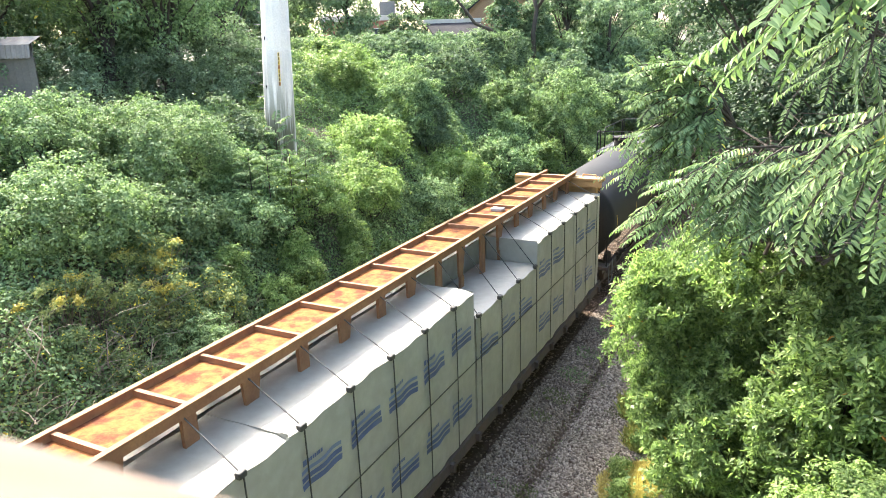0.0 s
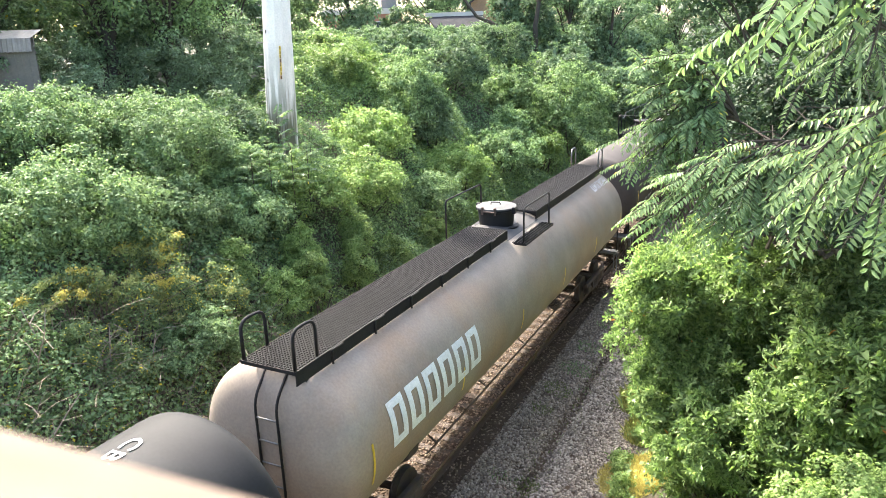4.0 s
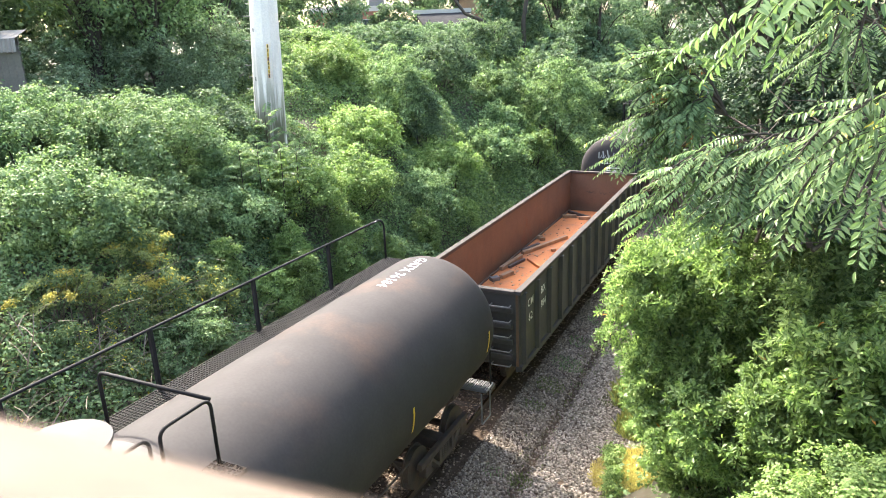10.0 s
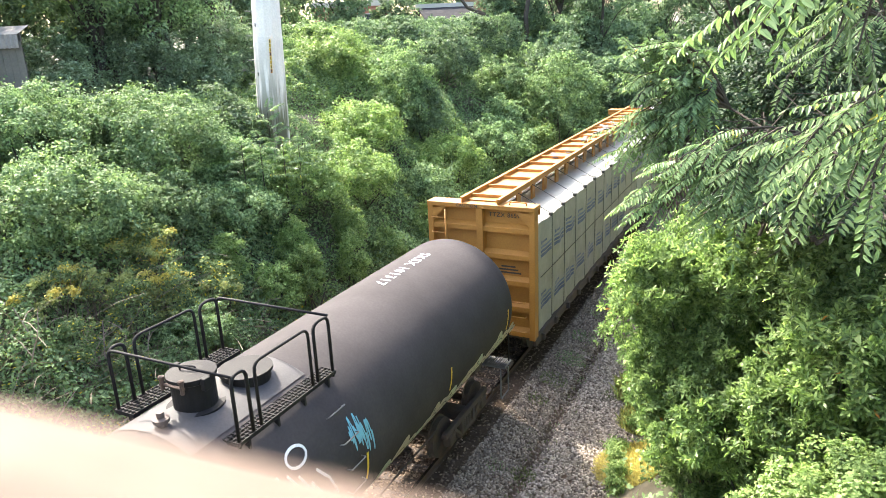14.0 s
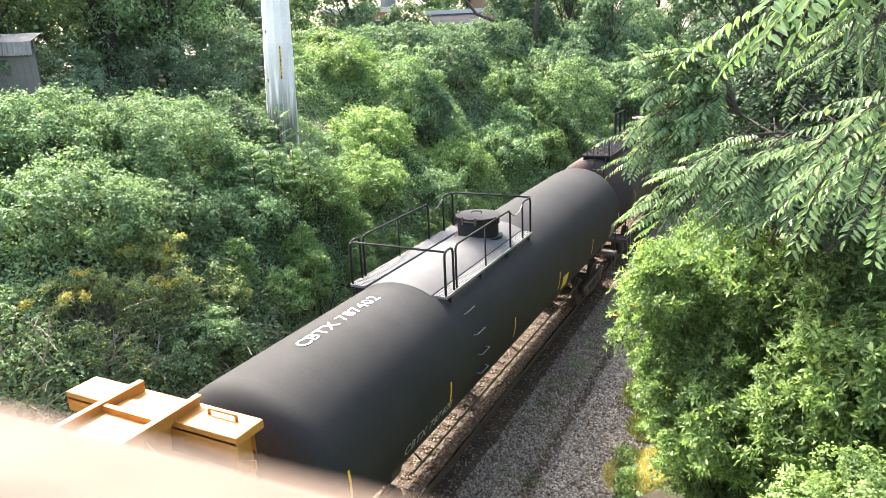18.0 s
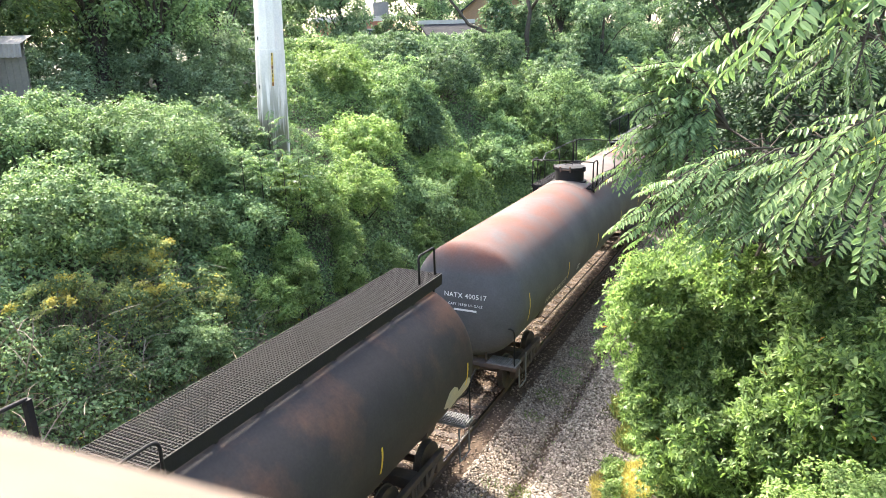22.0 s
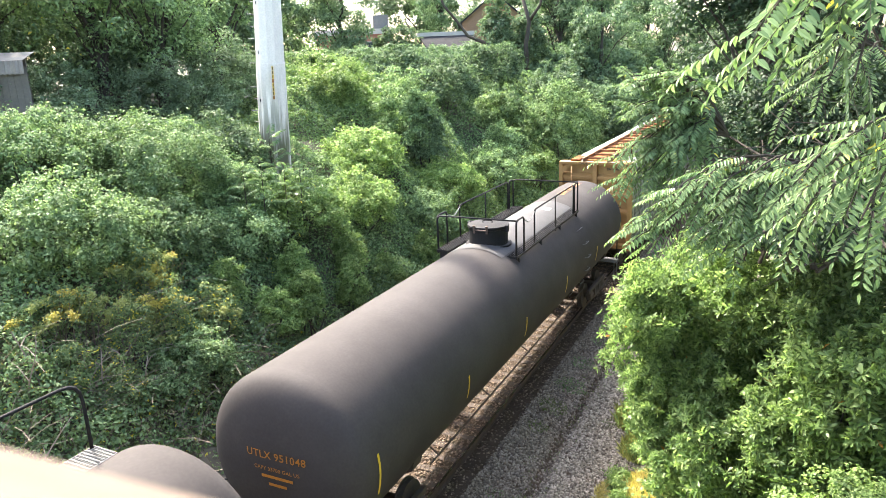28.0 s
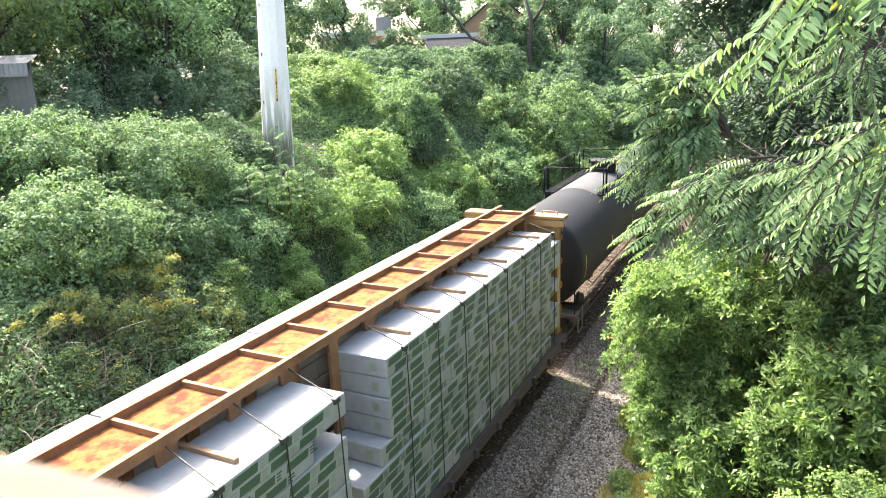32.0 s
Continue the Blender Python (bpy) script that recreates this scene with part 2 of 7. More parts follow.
def grid_sheet(name, xs, ys, zfun, material):
    X, Y = np.meshgrid(xs, ys, indexing="ij")
    Z = zfun(X, Y)
    verts = np.stack([X, Y, Z], -1).reshape(-1, 3)
    nx, ny = len(xs), len(ys)
    i = np.arange(nx * ny).reshape(nx, ny)
    f = np.stack([i[:-1, :-1], i[1:, :-1], i[1:, 1:], i[:-1, 1:]], -1).reshape(-1, 4)
    me = bpy.data.meshes.new(name)
    me.from_pydata(verts.tolist(), [], f.tolist())
    me.materials.append(material)
    me.polygons.foreach_set("use_smooth", [True] * len(f))
    return new(name, me)


xs = np.concatenate([[-1500, -700, -300, -160, -100, -70, -55], np.arange(-45, 14, 0.6), [18, 24, 30, 60, 120, 300, 700, 1500]])
ys = np.concatenate([[-1500, -600, -200, -80, -40, -20], np.arange(-10, 80, 0.9), [90, 100, 120, 150, 200, 300, 500, 900, 1500]])


def rough_ground(x, y):
    bed = np.clip((np.abs(x - TRACK - 0.6) - 4.2) / 2, 0, 1)
    return height(x, y) + (0.10 * lumps(x * 1.6, y * 1.6) - 0.15) * bed


ground = tagged(grid_sheet("ground", xs, ys, rough_ground, SOIL), "sloping earth banks of a railway cutting under vines", "ground", kind="structure")
bed = tagged(grid_sheet("ballast_bed", np.linspace(-10.2, -2.6, 70), np.arange(-60, 160, 1.5), lambda x, y: bed_top(x) + 0.015 * np.sin(9 * x + 5 * y), BALLAST),
             "grey crushed-stone ballast bed under the track", "ballast", kind="structure")


# ---- greenery ----
def vnoise(x, y, scale, seed):
    # smooth value noise, -1 to 1
    g = np.random.default_rng(seed).uniform(-1, 1, (64, 64))
    u, v = x / scale, y / scale
    i, j = np.floor(u).astype(int), np.floor(v).astype(int)
    a, b = u - i, v - j
    a, b = a * a * (3 - 2 * a), b * b * (3 - 2 * b)
    p, q, r, s = g[i % 64, j % 64], g[(i + 1) % 64, j % 64], g[i % 64, (j + 1) % 64], g[(i + 1) % 64, (j + 1) % 64]
    return (p * (1 - a) + q * a) * (1 - b) + (r * (1 - a) + s * a) * b


def billow(x, y, seed=5):
    # heaped vines: rounded humps with creases between them
    return 1.5 * (0.6 - np.abs(vnoise(x, y, 3.4, seed))) + 0.7 * (0.5 - np.abs(vnoise(x, y, 1.4, seed + 1))) + 0.4 * (0.4 - np.abs(vnoise(x, y, 0.62, seed + 2)))


def cover(name, label, n, xr, yr, size, material, seed, deep=0.35, amount=0.95, keep=None, spread=0.85, category="vines"):
    rng = np.random.default_rng(seed)
    x, y = rng.uniform(*xr, n), rng.uniform(*yr, n)
    if keep is not None:
        k = rng.random(n) < keep(x, y)
        x, y = x[k], y[k]

    def top(a, b):
        return height(a, b) + amount * np.clip(billow(a, b), -0.1, 3)
    z = top(x, y) - deep * rng.random(len(x)) ** 2 + 0.05
    e = 0.12
    g = np.stack([-(top(x + e, y) - top(x - e, y)) / (2 * e), -(top(x, y + e) - top(x, y - e)) / (2 * e), np.ones(len(x))], 1)
    grow = np.clip(np.hypot(x, y) / 27, 1.0, 2.0) if size < 0.3 else 1.0
    me = quads(name, leaf_quads(rng, np.stack([x, y, z], 1), unit(g) + np.array([0, 0, 0.5]), size * grow, spread), material)
    return tagged(new(name, me), label, category, kind="stuff")


def foot(x):
    return np.clip((-10.3 - x) / 1.2, 0, 1)


def sun_patch(x, y):
    # sun on the bank, put into where the yellow-green leaves lie
    sun_boost = 0.9 * np.exp(-((x + 13.0) / 1.9) ** 2 - ((y - 31) / 9) ** 2) + 0.7 * np.exp(-((x + 19) / 3.5) ** 2 - ((y - 28) / 5) ** 2)
    return np.clip(vnoise(x, y, 5.0, 21) * 1.5 + 0.25 * (x > -20.5) - 0.25 + sun_boost, 0, 1) * foot(x)


def left_keep(x, y):
    hollow = 1 - 0.3 * np.clip((x + 14.6) / 0.8, 0, 1) * np.clip((11.5 - y) / 1.5, 0, 1)
    return foot(x) * np.clip(24.0 / np.hypot(x, y), 0.15, 1.0) ** 1.5 * hollow


cover("vine_cover", "dense green creeping vines over the railway bank", 780000, (-26, -10.2), (3, 62), 0.100, VINE, 1, keep=left_keep)
cover("young_vine_cover", "brighter yellow-green vine leaves standing for sun on the bank", 330000, (-24, -10.4), (17, 60), 0.095, VINE_LIGHT, 2, deep=0.12, keep=lambda x, y: left_keep(x, y) * sun_patch(x, y))
cover("far_vine_cover", "distant vines and weeds on the bank", 85000, (-45, -9.8), (55, 130), 0.27, FAR, 3, keep=lambda x, y: foot(x))
cover("pale_weed_cover", "pale green weeds at the foot of the bank", 17000, (-15.6, -10.6), (4, 16), 0.10, GOLD, 8, amount=0.5, deep=0.2, spread=0.9)
# lighter leaf green brightens the bank's foot in place of sun
cover("weed_cover", "low weeds along the foot of the bank", 45000, (-13.4, -9.6), (3, 60), 0.10, VINE_LIGHT, 4, amount=0.25, keep=lambda x, y: np.clip((-9.4 - x) / 0.6, 0, 1))
cover("right_bank_cover", "creeping vines on the earth bank by the bridge", 45000, (-2.6, 9), (4, 40), 0.12, VINE, 6, amount=0.3, keep=lambda x, y: np.clip((x + 2.9) / 1.5, 0, 1))
cover("right_vine", "light green vine leaves on the bank by the bridge", 42000, (-0.9, 4), (5.4, 10.9), 0.10, VINE_LIGHT, 7, amount=0.35, deep=0.1)


def shell(rng, n, c, r, rough_seed, low=-0.25, thick=0.35, lobe=None):
    # places and normals on many small heaped lobes that make up an uneven bush
    r = np.asarray(r, dtype=float)
    q = lobe or float(np.clip(0.22 * r.min(), 0.14, 0.40))
    count = int(max(12, 1.5 * (r[0] * r[1] + r[0] * r[2] + r[1] * r[2]) / (q * q)))
    d = unit(rng.normal(size=(count * 3, 3)))
    d = d[d[:, 2] > low][:count]
    az = np.arctan2(d[:, 1], d[:, 0])
    far = 0.80 + 0.27 * vnoise(az * 1.9 + 40, d[:, 2] * 3.2 + 40, 1.0, rough_seed) + 0.16 * rng.normal(size=len(d)) * 0.6
    centre = np.asarray(c) + d * far[:, None] * r
    size = q * rng.uniform(0.4, 1.4, len(d))
    k = rng.integers(0, len(d), n)
    o = unit(rng.normal(size=(n, 3)) + d[k] * 0.7 + np.array([0, 0, 0.35]))
    stray = np.where(rng.random(n) < 0.18, rng.uniform(1.0, 2.1, n), 1.0)
    p = centre[k] + o * (size[k] * stray * (1 - thick * rng.random(n) ** 1.8))[:, None] * np.array([1, 1, 0.75])
    return p, unit(o + 0.5 * d[k]), d[k]


def stems(thing, base, c, r, rng, n=5, thick=0.03):
    for _ in range(n):
        t = unit(rng.normal(size=(1, 3)))[0]
        tip = Vector(np.asarray(c) + t * np.asarray(r) * (0.75, 0.75, 0.7))
        b = Vector(base) + Vector((rng.normal() * 0.15, rng.normal() * 0.15, -0.3))
        mid = (b + tip) / 2 + Vector((rng.normal() * 0.2, rng.normal() * 0.2, 0.15))
        bm = bmesh.new()
        tube(bm, [b, (b + mid) / 2, mid, (mid + tip) / 2, tip], thick, 5, thick * 0.3)
        part("stem", bm, BARK, thing)


def runners(rng, p, nor, leaf, n):
    # loose shoots that arch out of a bush and hang, a leaf to each side along them
    k = rng.integers(0, len(p), n)
    way = unit(nor[k] + 0.6 * rng.normal(size=(n, 3)) + np.array([0, 0, 0.25]))
    length = rng.uniform(0.35, 1.0, n)[:, None]
    steps = 16
    res = []
    for j in range(steps):
        t = (j + rng.random((n, 1))) / steps
        q = p[k] + way * length * t - np.array([0, 0, 1.0]) * length * t * t * 0.9 + rng.normal(size=(n, 3)) * 0.02
        res.append(leaf_quads(rng, q, way * 0.4 + np.array([0, 0, 0.8]), leaf * 0.95, 0.6))
    return np.concatenate(res)


SHRUBS = 0


def shrub(x, y, rx, ry, rz, material=SHRUB, leaf=0.15, dens=1.0, label="dense green shrub grown over with vines", name="shrub", sink=0.25, spread=0.85, narrow=0.55, z=None):
    global SHRUBS
    SHRUBS += 1
    rng = np.random.default_rng(100 + SHRUBS)
    g = float(height(np.array(x), np.array(y))) if z is None else z
    c = (x, y, g + rz * (1 - sink) - 0.1)
    area = 2 * math.pi * ((rx * ry) ** 0.8 + (rx * rz) ** 0.8 + (ry * rz) ** 0.8) / 3 * 1.25
    leaf = max(leaf * 0.76, 0.0036 * math.hypot(x, y))
    n = int(dens * 2.25 * area / (leaf * leaf * narrow * 0.5))
    p, nor, _ = shell(rng, n, c, (rx, ry, rz), SHRUBS * 7)
    thing = group_of(name, label, "shrub", "shrubs on the banks", (x, y, g))
    off = np.array([x, y, g])
    leaves = [leaf_quads(rng, p - off, nor + np.array([0, 0, 0.9]), leaf, spread, narrow=narrow)]
    if min(rx, rz) > 0.8:
        leaves.append(runners(rng, p - off, nor, leaf, int(26 * dens * area ** 0.6)))
    o = new("foliage", quads("foliage", np.concatenate(leaves), material))
    o.parent = thing
    stems(thing, (0, 0, 0), np.asarray(c) - off, (rx, ry, rz), rng)
    return thing


# the shrubs that stand out on the left bank, from near to far
VINY = "rounded shrub smothered in green vines on the bank"
shrub(-17.2, 15.0, 2.5, 2.1, 1.65, VINE, 0.12, label="large rounded bush draped in vines on the bank")
shrub(-19.6, 12.4, 2.2, 2.0, 1.5, VINE, 0.12, label=VINY)
shrub(-15.9, 10.6, 1.9, 1.8, 1.4, SHRUB, 0.12)
shrub(-15.2, 13.2, 1.5, 1.4, 1.1, SHRUB, 0.12)
shrub(-16.9, 18.0, 1.3, 1.3, 1.5, VINE_DARK, 0.13, label="shrub under the trees, its leaf colour darkened for shade")
shrub(-15.6, 16.6, 1.5, 1.4, 1.3, VINE, 0.12, label=VINY)
# lighter leaf colour makes up for a slope that the sun only grazes
shrub(-14.2, 17.9, 1.5, 1.3, 1.2, VINE_LIGHT, 0.12)
shrub(-14.4, 15.2, 1.3, 1.2, 1.0, SHRUB, 0.12)
# yellow-green leaves on this and the like mounds stand in for sunlight
shrub(-15.3, 23.6, 1.7, 1.5, 1.2, VINE_LIGHT, 0.12, label="mound of vines on the bank, coloured yellow-green to look sunlit")
# lighter leaves again stand in for sun on the dim slope
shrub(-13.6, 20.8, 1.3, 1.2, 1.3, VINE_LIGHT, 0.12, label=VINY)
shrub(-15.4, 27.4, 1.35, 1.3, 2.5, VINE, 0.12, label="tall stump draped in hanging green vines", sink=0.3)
# darker leaves paint the stump's side away from the sun
shrub(-14.6, 27.9, 0.9, 0.9, 1.9, VINE_DARK, 0.13, label="vines in darker leaf colour for the draped stump's shaded side")
shrub(-13.2, 27.2, 1.5, 1.7, 1.2, VINE_LIGHT, 0.12, label="mound of vines on the bank, coloured yellow-green to look sunlit")
shrub(-12.9, 24.2, 1.2, 1.3, 1.0, VINE, 0.12, label=VINY)
shrub(-13.0, 32.6, 1.5, 1.6, 1.4, VINE, 0.12, label=VINY)
shrub(-13.9, 35.6, 0.95, 0.95, 1.2, VINE, 0.12, label="small round shrub covered with vines")
shrub(-12.6, 36.8, 1.0, 1.4, 1.2, VINE_LIGHT, 0.12, label="mound of vines on the bank, coloured yellow-green to look sunlit")
shrub(-15.2, 38.6, 1.4, 1.3, 1.7, VINE, 0.13, label="rounded vine-covered bush on the bank")
shrub(-12.7, 42.0, 2.5, 2.2, 3.1, VINE, 0.12, label="large domed bush hung with vines")
shrub(-17.4, 35.4, 2.3, 2.0, 1.7, FAR, 0.13, label="dark green mound of vines on the bank")
shrub(-20.4, 36.2, 2.6, 2.2, 1.4, FAR, 0.13, label="dark green mound of vines on the bank")
shrub(-18.6, 44.5, 2.4, 2.2, 1.8, FAR, 0.16, label=VINY)
shrub(-15.2, 49.5, 2.3, 2.2, 2.2, FAR, 0.18, label=VINY)
shrub(-20.5, 29.2, 1.9, 1.8, 1.1, VINE_LIGHT, 0.12, label="mound of vines on the bank, coloured yellow-green to look sunlit")
shrub(-18.6, 27.6, 1.6, 1.5, 0.9, VINE_LIGHT, 0.12, label="mound of vines on the bank, coloured yellow-green to look sunlit")
shrub(-22.4, 30.0, 2.2, 1.8, 1.1, VINE, 0.12, label=VINY)
shrub(-24.5, 39.0, 3.0, 2.5, 0.9, FAR, 0.17, label=VINY)
shrub(-24.0, 48.0, 3.0, 2.5, 0.9, FAR, 0.18, label="dark green mound of vines on the bank")
shrub(-12.4, 56.0, 2.4, 3.0, 3.0, FAR, 0.2, label=VINY)
shrub(-18.0, 60.0, 3.4, 3.0, 1.8, FAR, 0.2)
shrub(-23.0, 57.0, 3.4, 3.0, 1.1, FAR, 0.2, label="dark green mound of vines on the bank")
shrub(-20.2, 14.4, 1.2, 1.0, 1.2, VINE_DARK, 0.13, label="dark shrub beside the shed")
shrub(-19.0, 27.2, 1.7, 1.6, 1.2, VINE_LIGHT, 0.13, label="mound of vines on the bank, coloured yellow-green to look sunlit")
shrub(-22.4, 56.2, 1.2, 1.1, 3.2, FAR, 0.2, label="tree stump hung with vines before the house")
shrub(-20.6, 58.5, 1.5, 1.5, 3.0, FAR, 0.2, label="bush hung with vines before the house")
shrub(-32.5, 57.0, 1.9, 1.6, 1.9, FAR, 0.2, label="bush before the brick building")
# weeds and flowering stalks near the foot of the bank
for gx, gy, r, h in [(-13.9, 11.4, 0.55, 1.2), (-14.3, 9.4, 0.6, 0.8), (-13.2, 10.2, 0.5, 1.1), (-12.7, 12.3, 0.5, 1.3), (-13.3, 8.6, 0.6, 0.7), (-14.7, 12.3, 0.6, 0.7), (-12.6, 9.2, 0.5, 0.8), (-12.9, 11.2, 0.35, 1.4)]:
    shrub(gx, gy, r, r, h, GOLD, 0.10, 0.32, "goldenrod clump in yellow-green bloom among dry stalks", "goldenrod_clump", 0.4, 0.9, 0.4)
for gx, gy, r, h in [(-12.2, 15.3, 0.45, 1.2), (-12.0, 17.4, 0.45, 1.2), (-12.4, 14.2, 0.6, 0.9), (-12.0, 19.6, 0.6, 0.9), (-12.3, 11.0, 0.9, 0.9), (-11.9, 22.3, 0.7, 1.0), (-11.8, 25.8, 0.7, 0.9), (-13.0, 15.9, 0.5, 1.1), (-13.3, 13.4, 0.5, 1.0), (-12.7, 18.4, 0.5, 1.2)]:
    shrub(gx, gy, r, r, h, VINE_LIGHT if gy > 13 else SHRUB, 0.11, 0.8, "tall leafy weed at the foot of the bank", "tall_weed", 0.35, 0.8, 0.4)


def trunk_path(base, top, rng, n=6, sway=0.25):
    b, t = Vector(base), Vector(top)
    return [b.lerp(t, i / n) + Vector((rng.normal() * sway, rng.normal() * sway, 0)) * math.sin(math.pi * i / n) for i in range(n + 1)]


TREES = 0


def tree(x, y, h, cx, cz, leaf=0.22, material=VINE_DARK, clumps=45, per=260, r=0.22, low=0.35, lean=(0, 0), label="tall dark leafy tree behind the bank", clump=0.95, z=None):
    # trunk, limbs and a crown of leaf clumps with gaps
    global TREES
    TREES += 1
    rng = np.random.default_rng(500 + TREES)
    g = float(height(np.array(x), np.array(y))) if z is None else z
    thing = group_of("tree", label, "tree", "trees round the cutting", (x, y, g))
    bm = bmesh.new()
    path = trunk_path((0, 0, -0.4), (lean[0], lean[1], h * 0.85), rng)
    tube(bm, path, r, 8, r * 0.3)
    part("trunk", bm, BARK, thing, smooth=True)
    cs = []
    for i in range(clumps):
        d = unit(rng.normal(size=(1, 3)))[0] * rng.random() ** 0.4
        zc = low + (1 - low) * (0.5 + 0.5 * d[2])
        c = np.array([lean[0] * zc + d[0] * cx, lean[1] * zc + d[1] * cx, h * zc + d[2] * 0.0])
        cs.append(c)
        if i % 4 == 0:
            s = path[min(int(max(zc - 0.2, 0.15) * 6), 5)]
            tip = Vector(c)
            mid = s.lerp(tip, 0.5) + Vector((0, 0, 0.12 * (tip - s).length))
            bm = bmesh.new()
            tube(bm, [s, s.lerp(mid, 0.5), mid, mid.lerp(tip, 0.6), tip], r * 0.3, 5, r * 0.06)
            part("limb", bm, BARK, thing)
    cs = np.array(cs)
    k = np.repeat(np.arange(clumps), per)
    d = unit(rng.normal(size=(len(k), 3)) + np.array([0, 0, 0.3])) * np.array([1, 1, 0.62]) * clump * (0.7 + 0.6 * rng.random(clumps))[k][:, None] * (1 - 0.5 * rng.random((len(k), 1)) ** 1.7) * max(1.0, cx / 4.0)
    p = cs[k] + d
    o = new("crown", quads("crown", leaf_quads(rng, p, unit(d) + np.array([0, 0, 0.6]), leaf, 0.5), material))
    o.parent = thing
    return thing


for x, y, h, cx, lf in [(-26.0, 20.5, 9.5, 3.2, 0.16), (-28.0, 17.0, 9.5, 3.4, 0.16), (-25.0, 23.0, 8.5, 2.4, 0.16), (-29.5, 24.0, 10, 3.6, 0.18), (-33, 19, 9, 4.0, 0.22), (-31, 29, 8.5, 3.2, 0.22), (-36, 27, 14, 5, 0.26), (-34, 36, 13, 4.2, 0.26), (-40, 33, 15, 5.5, 0.3), (-43, 22, 15, 5.5, 0.3), (-26, 13, 7, 2.4, 0.18), (-33, 12.5, 9, 4, 0.22)]:
    tree(x, y, h, cx, 0, lf, PINNATE if x in (-28.0, -26, -29.5) else VINE, 70, 170, 0.2 + h * 0.012, 0.3)
# undergrowth below these trees, leaf colour darkened for their shade
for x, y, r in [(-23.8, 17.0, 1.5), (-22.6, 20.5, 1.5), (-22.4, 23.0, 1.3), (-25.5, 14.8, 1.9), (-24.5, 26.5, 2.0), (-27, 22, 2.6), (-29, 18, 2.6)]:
    shrub(x, y, r, r, r * 1.2, VINE_DARK, 0.14, 0.8, "undergrowth under the trees, its leaf colour darkened for shade", sink=0.3)
for x, y, h, cx, lf, mt, lo in [(-36.6, 54.5, 9, 3.4, 0.26, VINE_DARK, 0.0), (-40, 82, 12, 4.2, 0.3, FAR, 0.1), (-19.5, 64, 11, 3.0, 0.25, FAR, 0.12), (-17.0, 70, 12, 4.2, 0.27, FAR, 0.02), (-22.5, 88, 14, 5, 0.3, FAR, 0.05), (-12.5, 78, 12, 4.4, 0.28, FAR, 0.12), (-6.0, 74, 13, 4.6, 0.28, FAR, 0.05), (-14.5, 60, 9, 3.0, 0.24, FAR, 0.05), (-30.0, 76, 11, 4.0, 0.28, FAR, 0.05),
                            ]:
    tree(x, y, h, cx, 0, lf, mt, 60, 190, 0.25, lo, label="leafy green tree beyond the cutting")
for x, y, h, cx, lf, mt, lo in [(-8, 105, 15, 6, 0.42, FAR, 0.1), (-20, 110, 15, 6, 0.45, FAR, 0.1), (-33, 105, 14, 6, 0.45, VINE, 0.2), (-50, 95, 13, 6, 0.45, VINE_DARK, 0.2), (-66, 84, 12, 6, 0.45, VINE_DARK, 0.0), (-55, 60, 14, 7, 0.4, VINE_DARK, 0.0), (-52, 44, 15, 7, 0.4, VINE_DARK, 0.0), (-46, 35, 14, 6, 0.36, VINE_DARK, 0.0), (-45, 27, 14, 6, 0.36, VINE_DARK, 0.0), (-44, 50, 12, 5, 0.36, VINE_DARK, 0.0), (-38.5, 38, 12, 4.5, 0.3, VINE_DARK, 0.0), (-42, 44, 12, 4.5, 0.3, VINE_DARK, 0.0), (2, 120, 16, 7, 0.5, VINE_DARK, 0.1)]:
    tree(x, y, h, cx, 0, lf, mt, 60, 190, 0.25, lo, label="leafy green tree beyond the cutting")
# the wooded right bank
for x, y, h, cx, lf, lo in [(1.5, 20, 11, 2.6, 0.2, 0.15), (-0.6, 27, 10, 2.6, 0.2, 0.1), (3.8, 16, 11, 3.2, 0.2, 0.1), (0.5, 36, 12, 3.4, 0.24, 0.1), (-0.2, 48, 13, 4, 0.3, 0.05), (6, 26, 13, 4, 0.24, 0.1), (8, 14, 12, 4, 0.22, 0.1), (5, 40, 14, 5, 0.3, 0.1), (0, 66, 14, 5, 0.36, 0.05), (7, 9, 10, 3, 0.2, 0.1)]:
    # dark leaf colour stands in for shade among these trees
    tree(x, y, h, cx, 0, lf, DEEP, 60, 190, 0.2, lo, label="tree on the bank beside the track, leaf colour darkened for shade")


tree(0.8, 22.5, 14, 3.0, 0, 0.17, DEEP, 80, 330, 0.2, 0.48, (-3.2, 0), label="tree leaning over the track, leaf colour darkened for shade")


# ---- the shrub of large leaves in whorls, beside the track ----
def whorls(rng, tips, out, leaf, per=7, narrow=0.32):
    n = len(tips)
    axis = unit(out + 0.75 * rng.normal(size=(n, 3)) + np.array([0, 0, 0.5]))
    a = unit(np.cross(axis, rng.normal(size=(n, 3))))
    b = np.cross(axis, a)
    res = []
    for j in range(per):
        t = 2 * math.pi * (j + rng.random(n) * 1.3)[:, None] / per
        d = unit((a * np.cos(t) + b * np.sin(t)) + axis * (0.15 + 1.1 * rng.random((n, 1))))
        s = np.cross(axis, d)
        L = leaf * (0.65 + 0.6 * rng.random((n, 1)))
        fold = np.cross(d, s) * L * 0.05
        base = tips + d * L * 0.08
        m1, m2, tip = base + d * L * 0.62, base + d * L * 0.3, base + d * L - axis * L * 0.16
        w = s * L * narrow * 0.5
        res.append(np.stack([base, m1 + w + fold, tip, m1 - w + fold], 1))
    return np.concatenate(res)


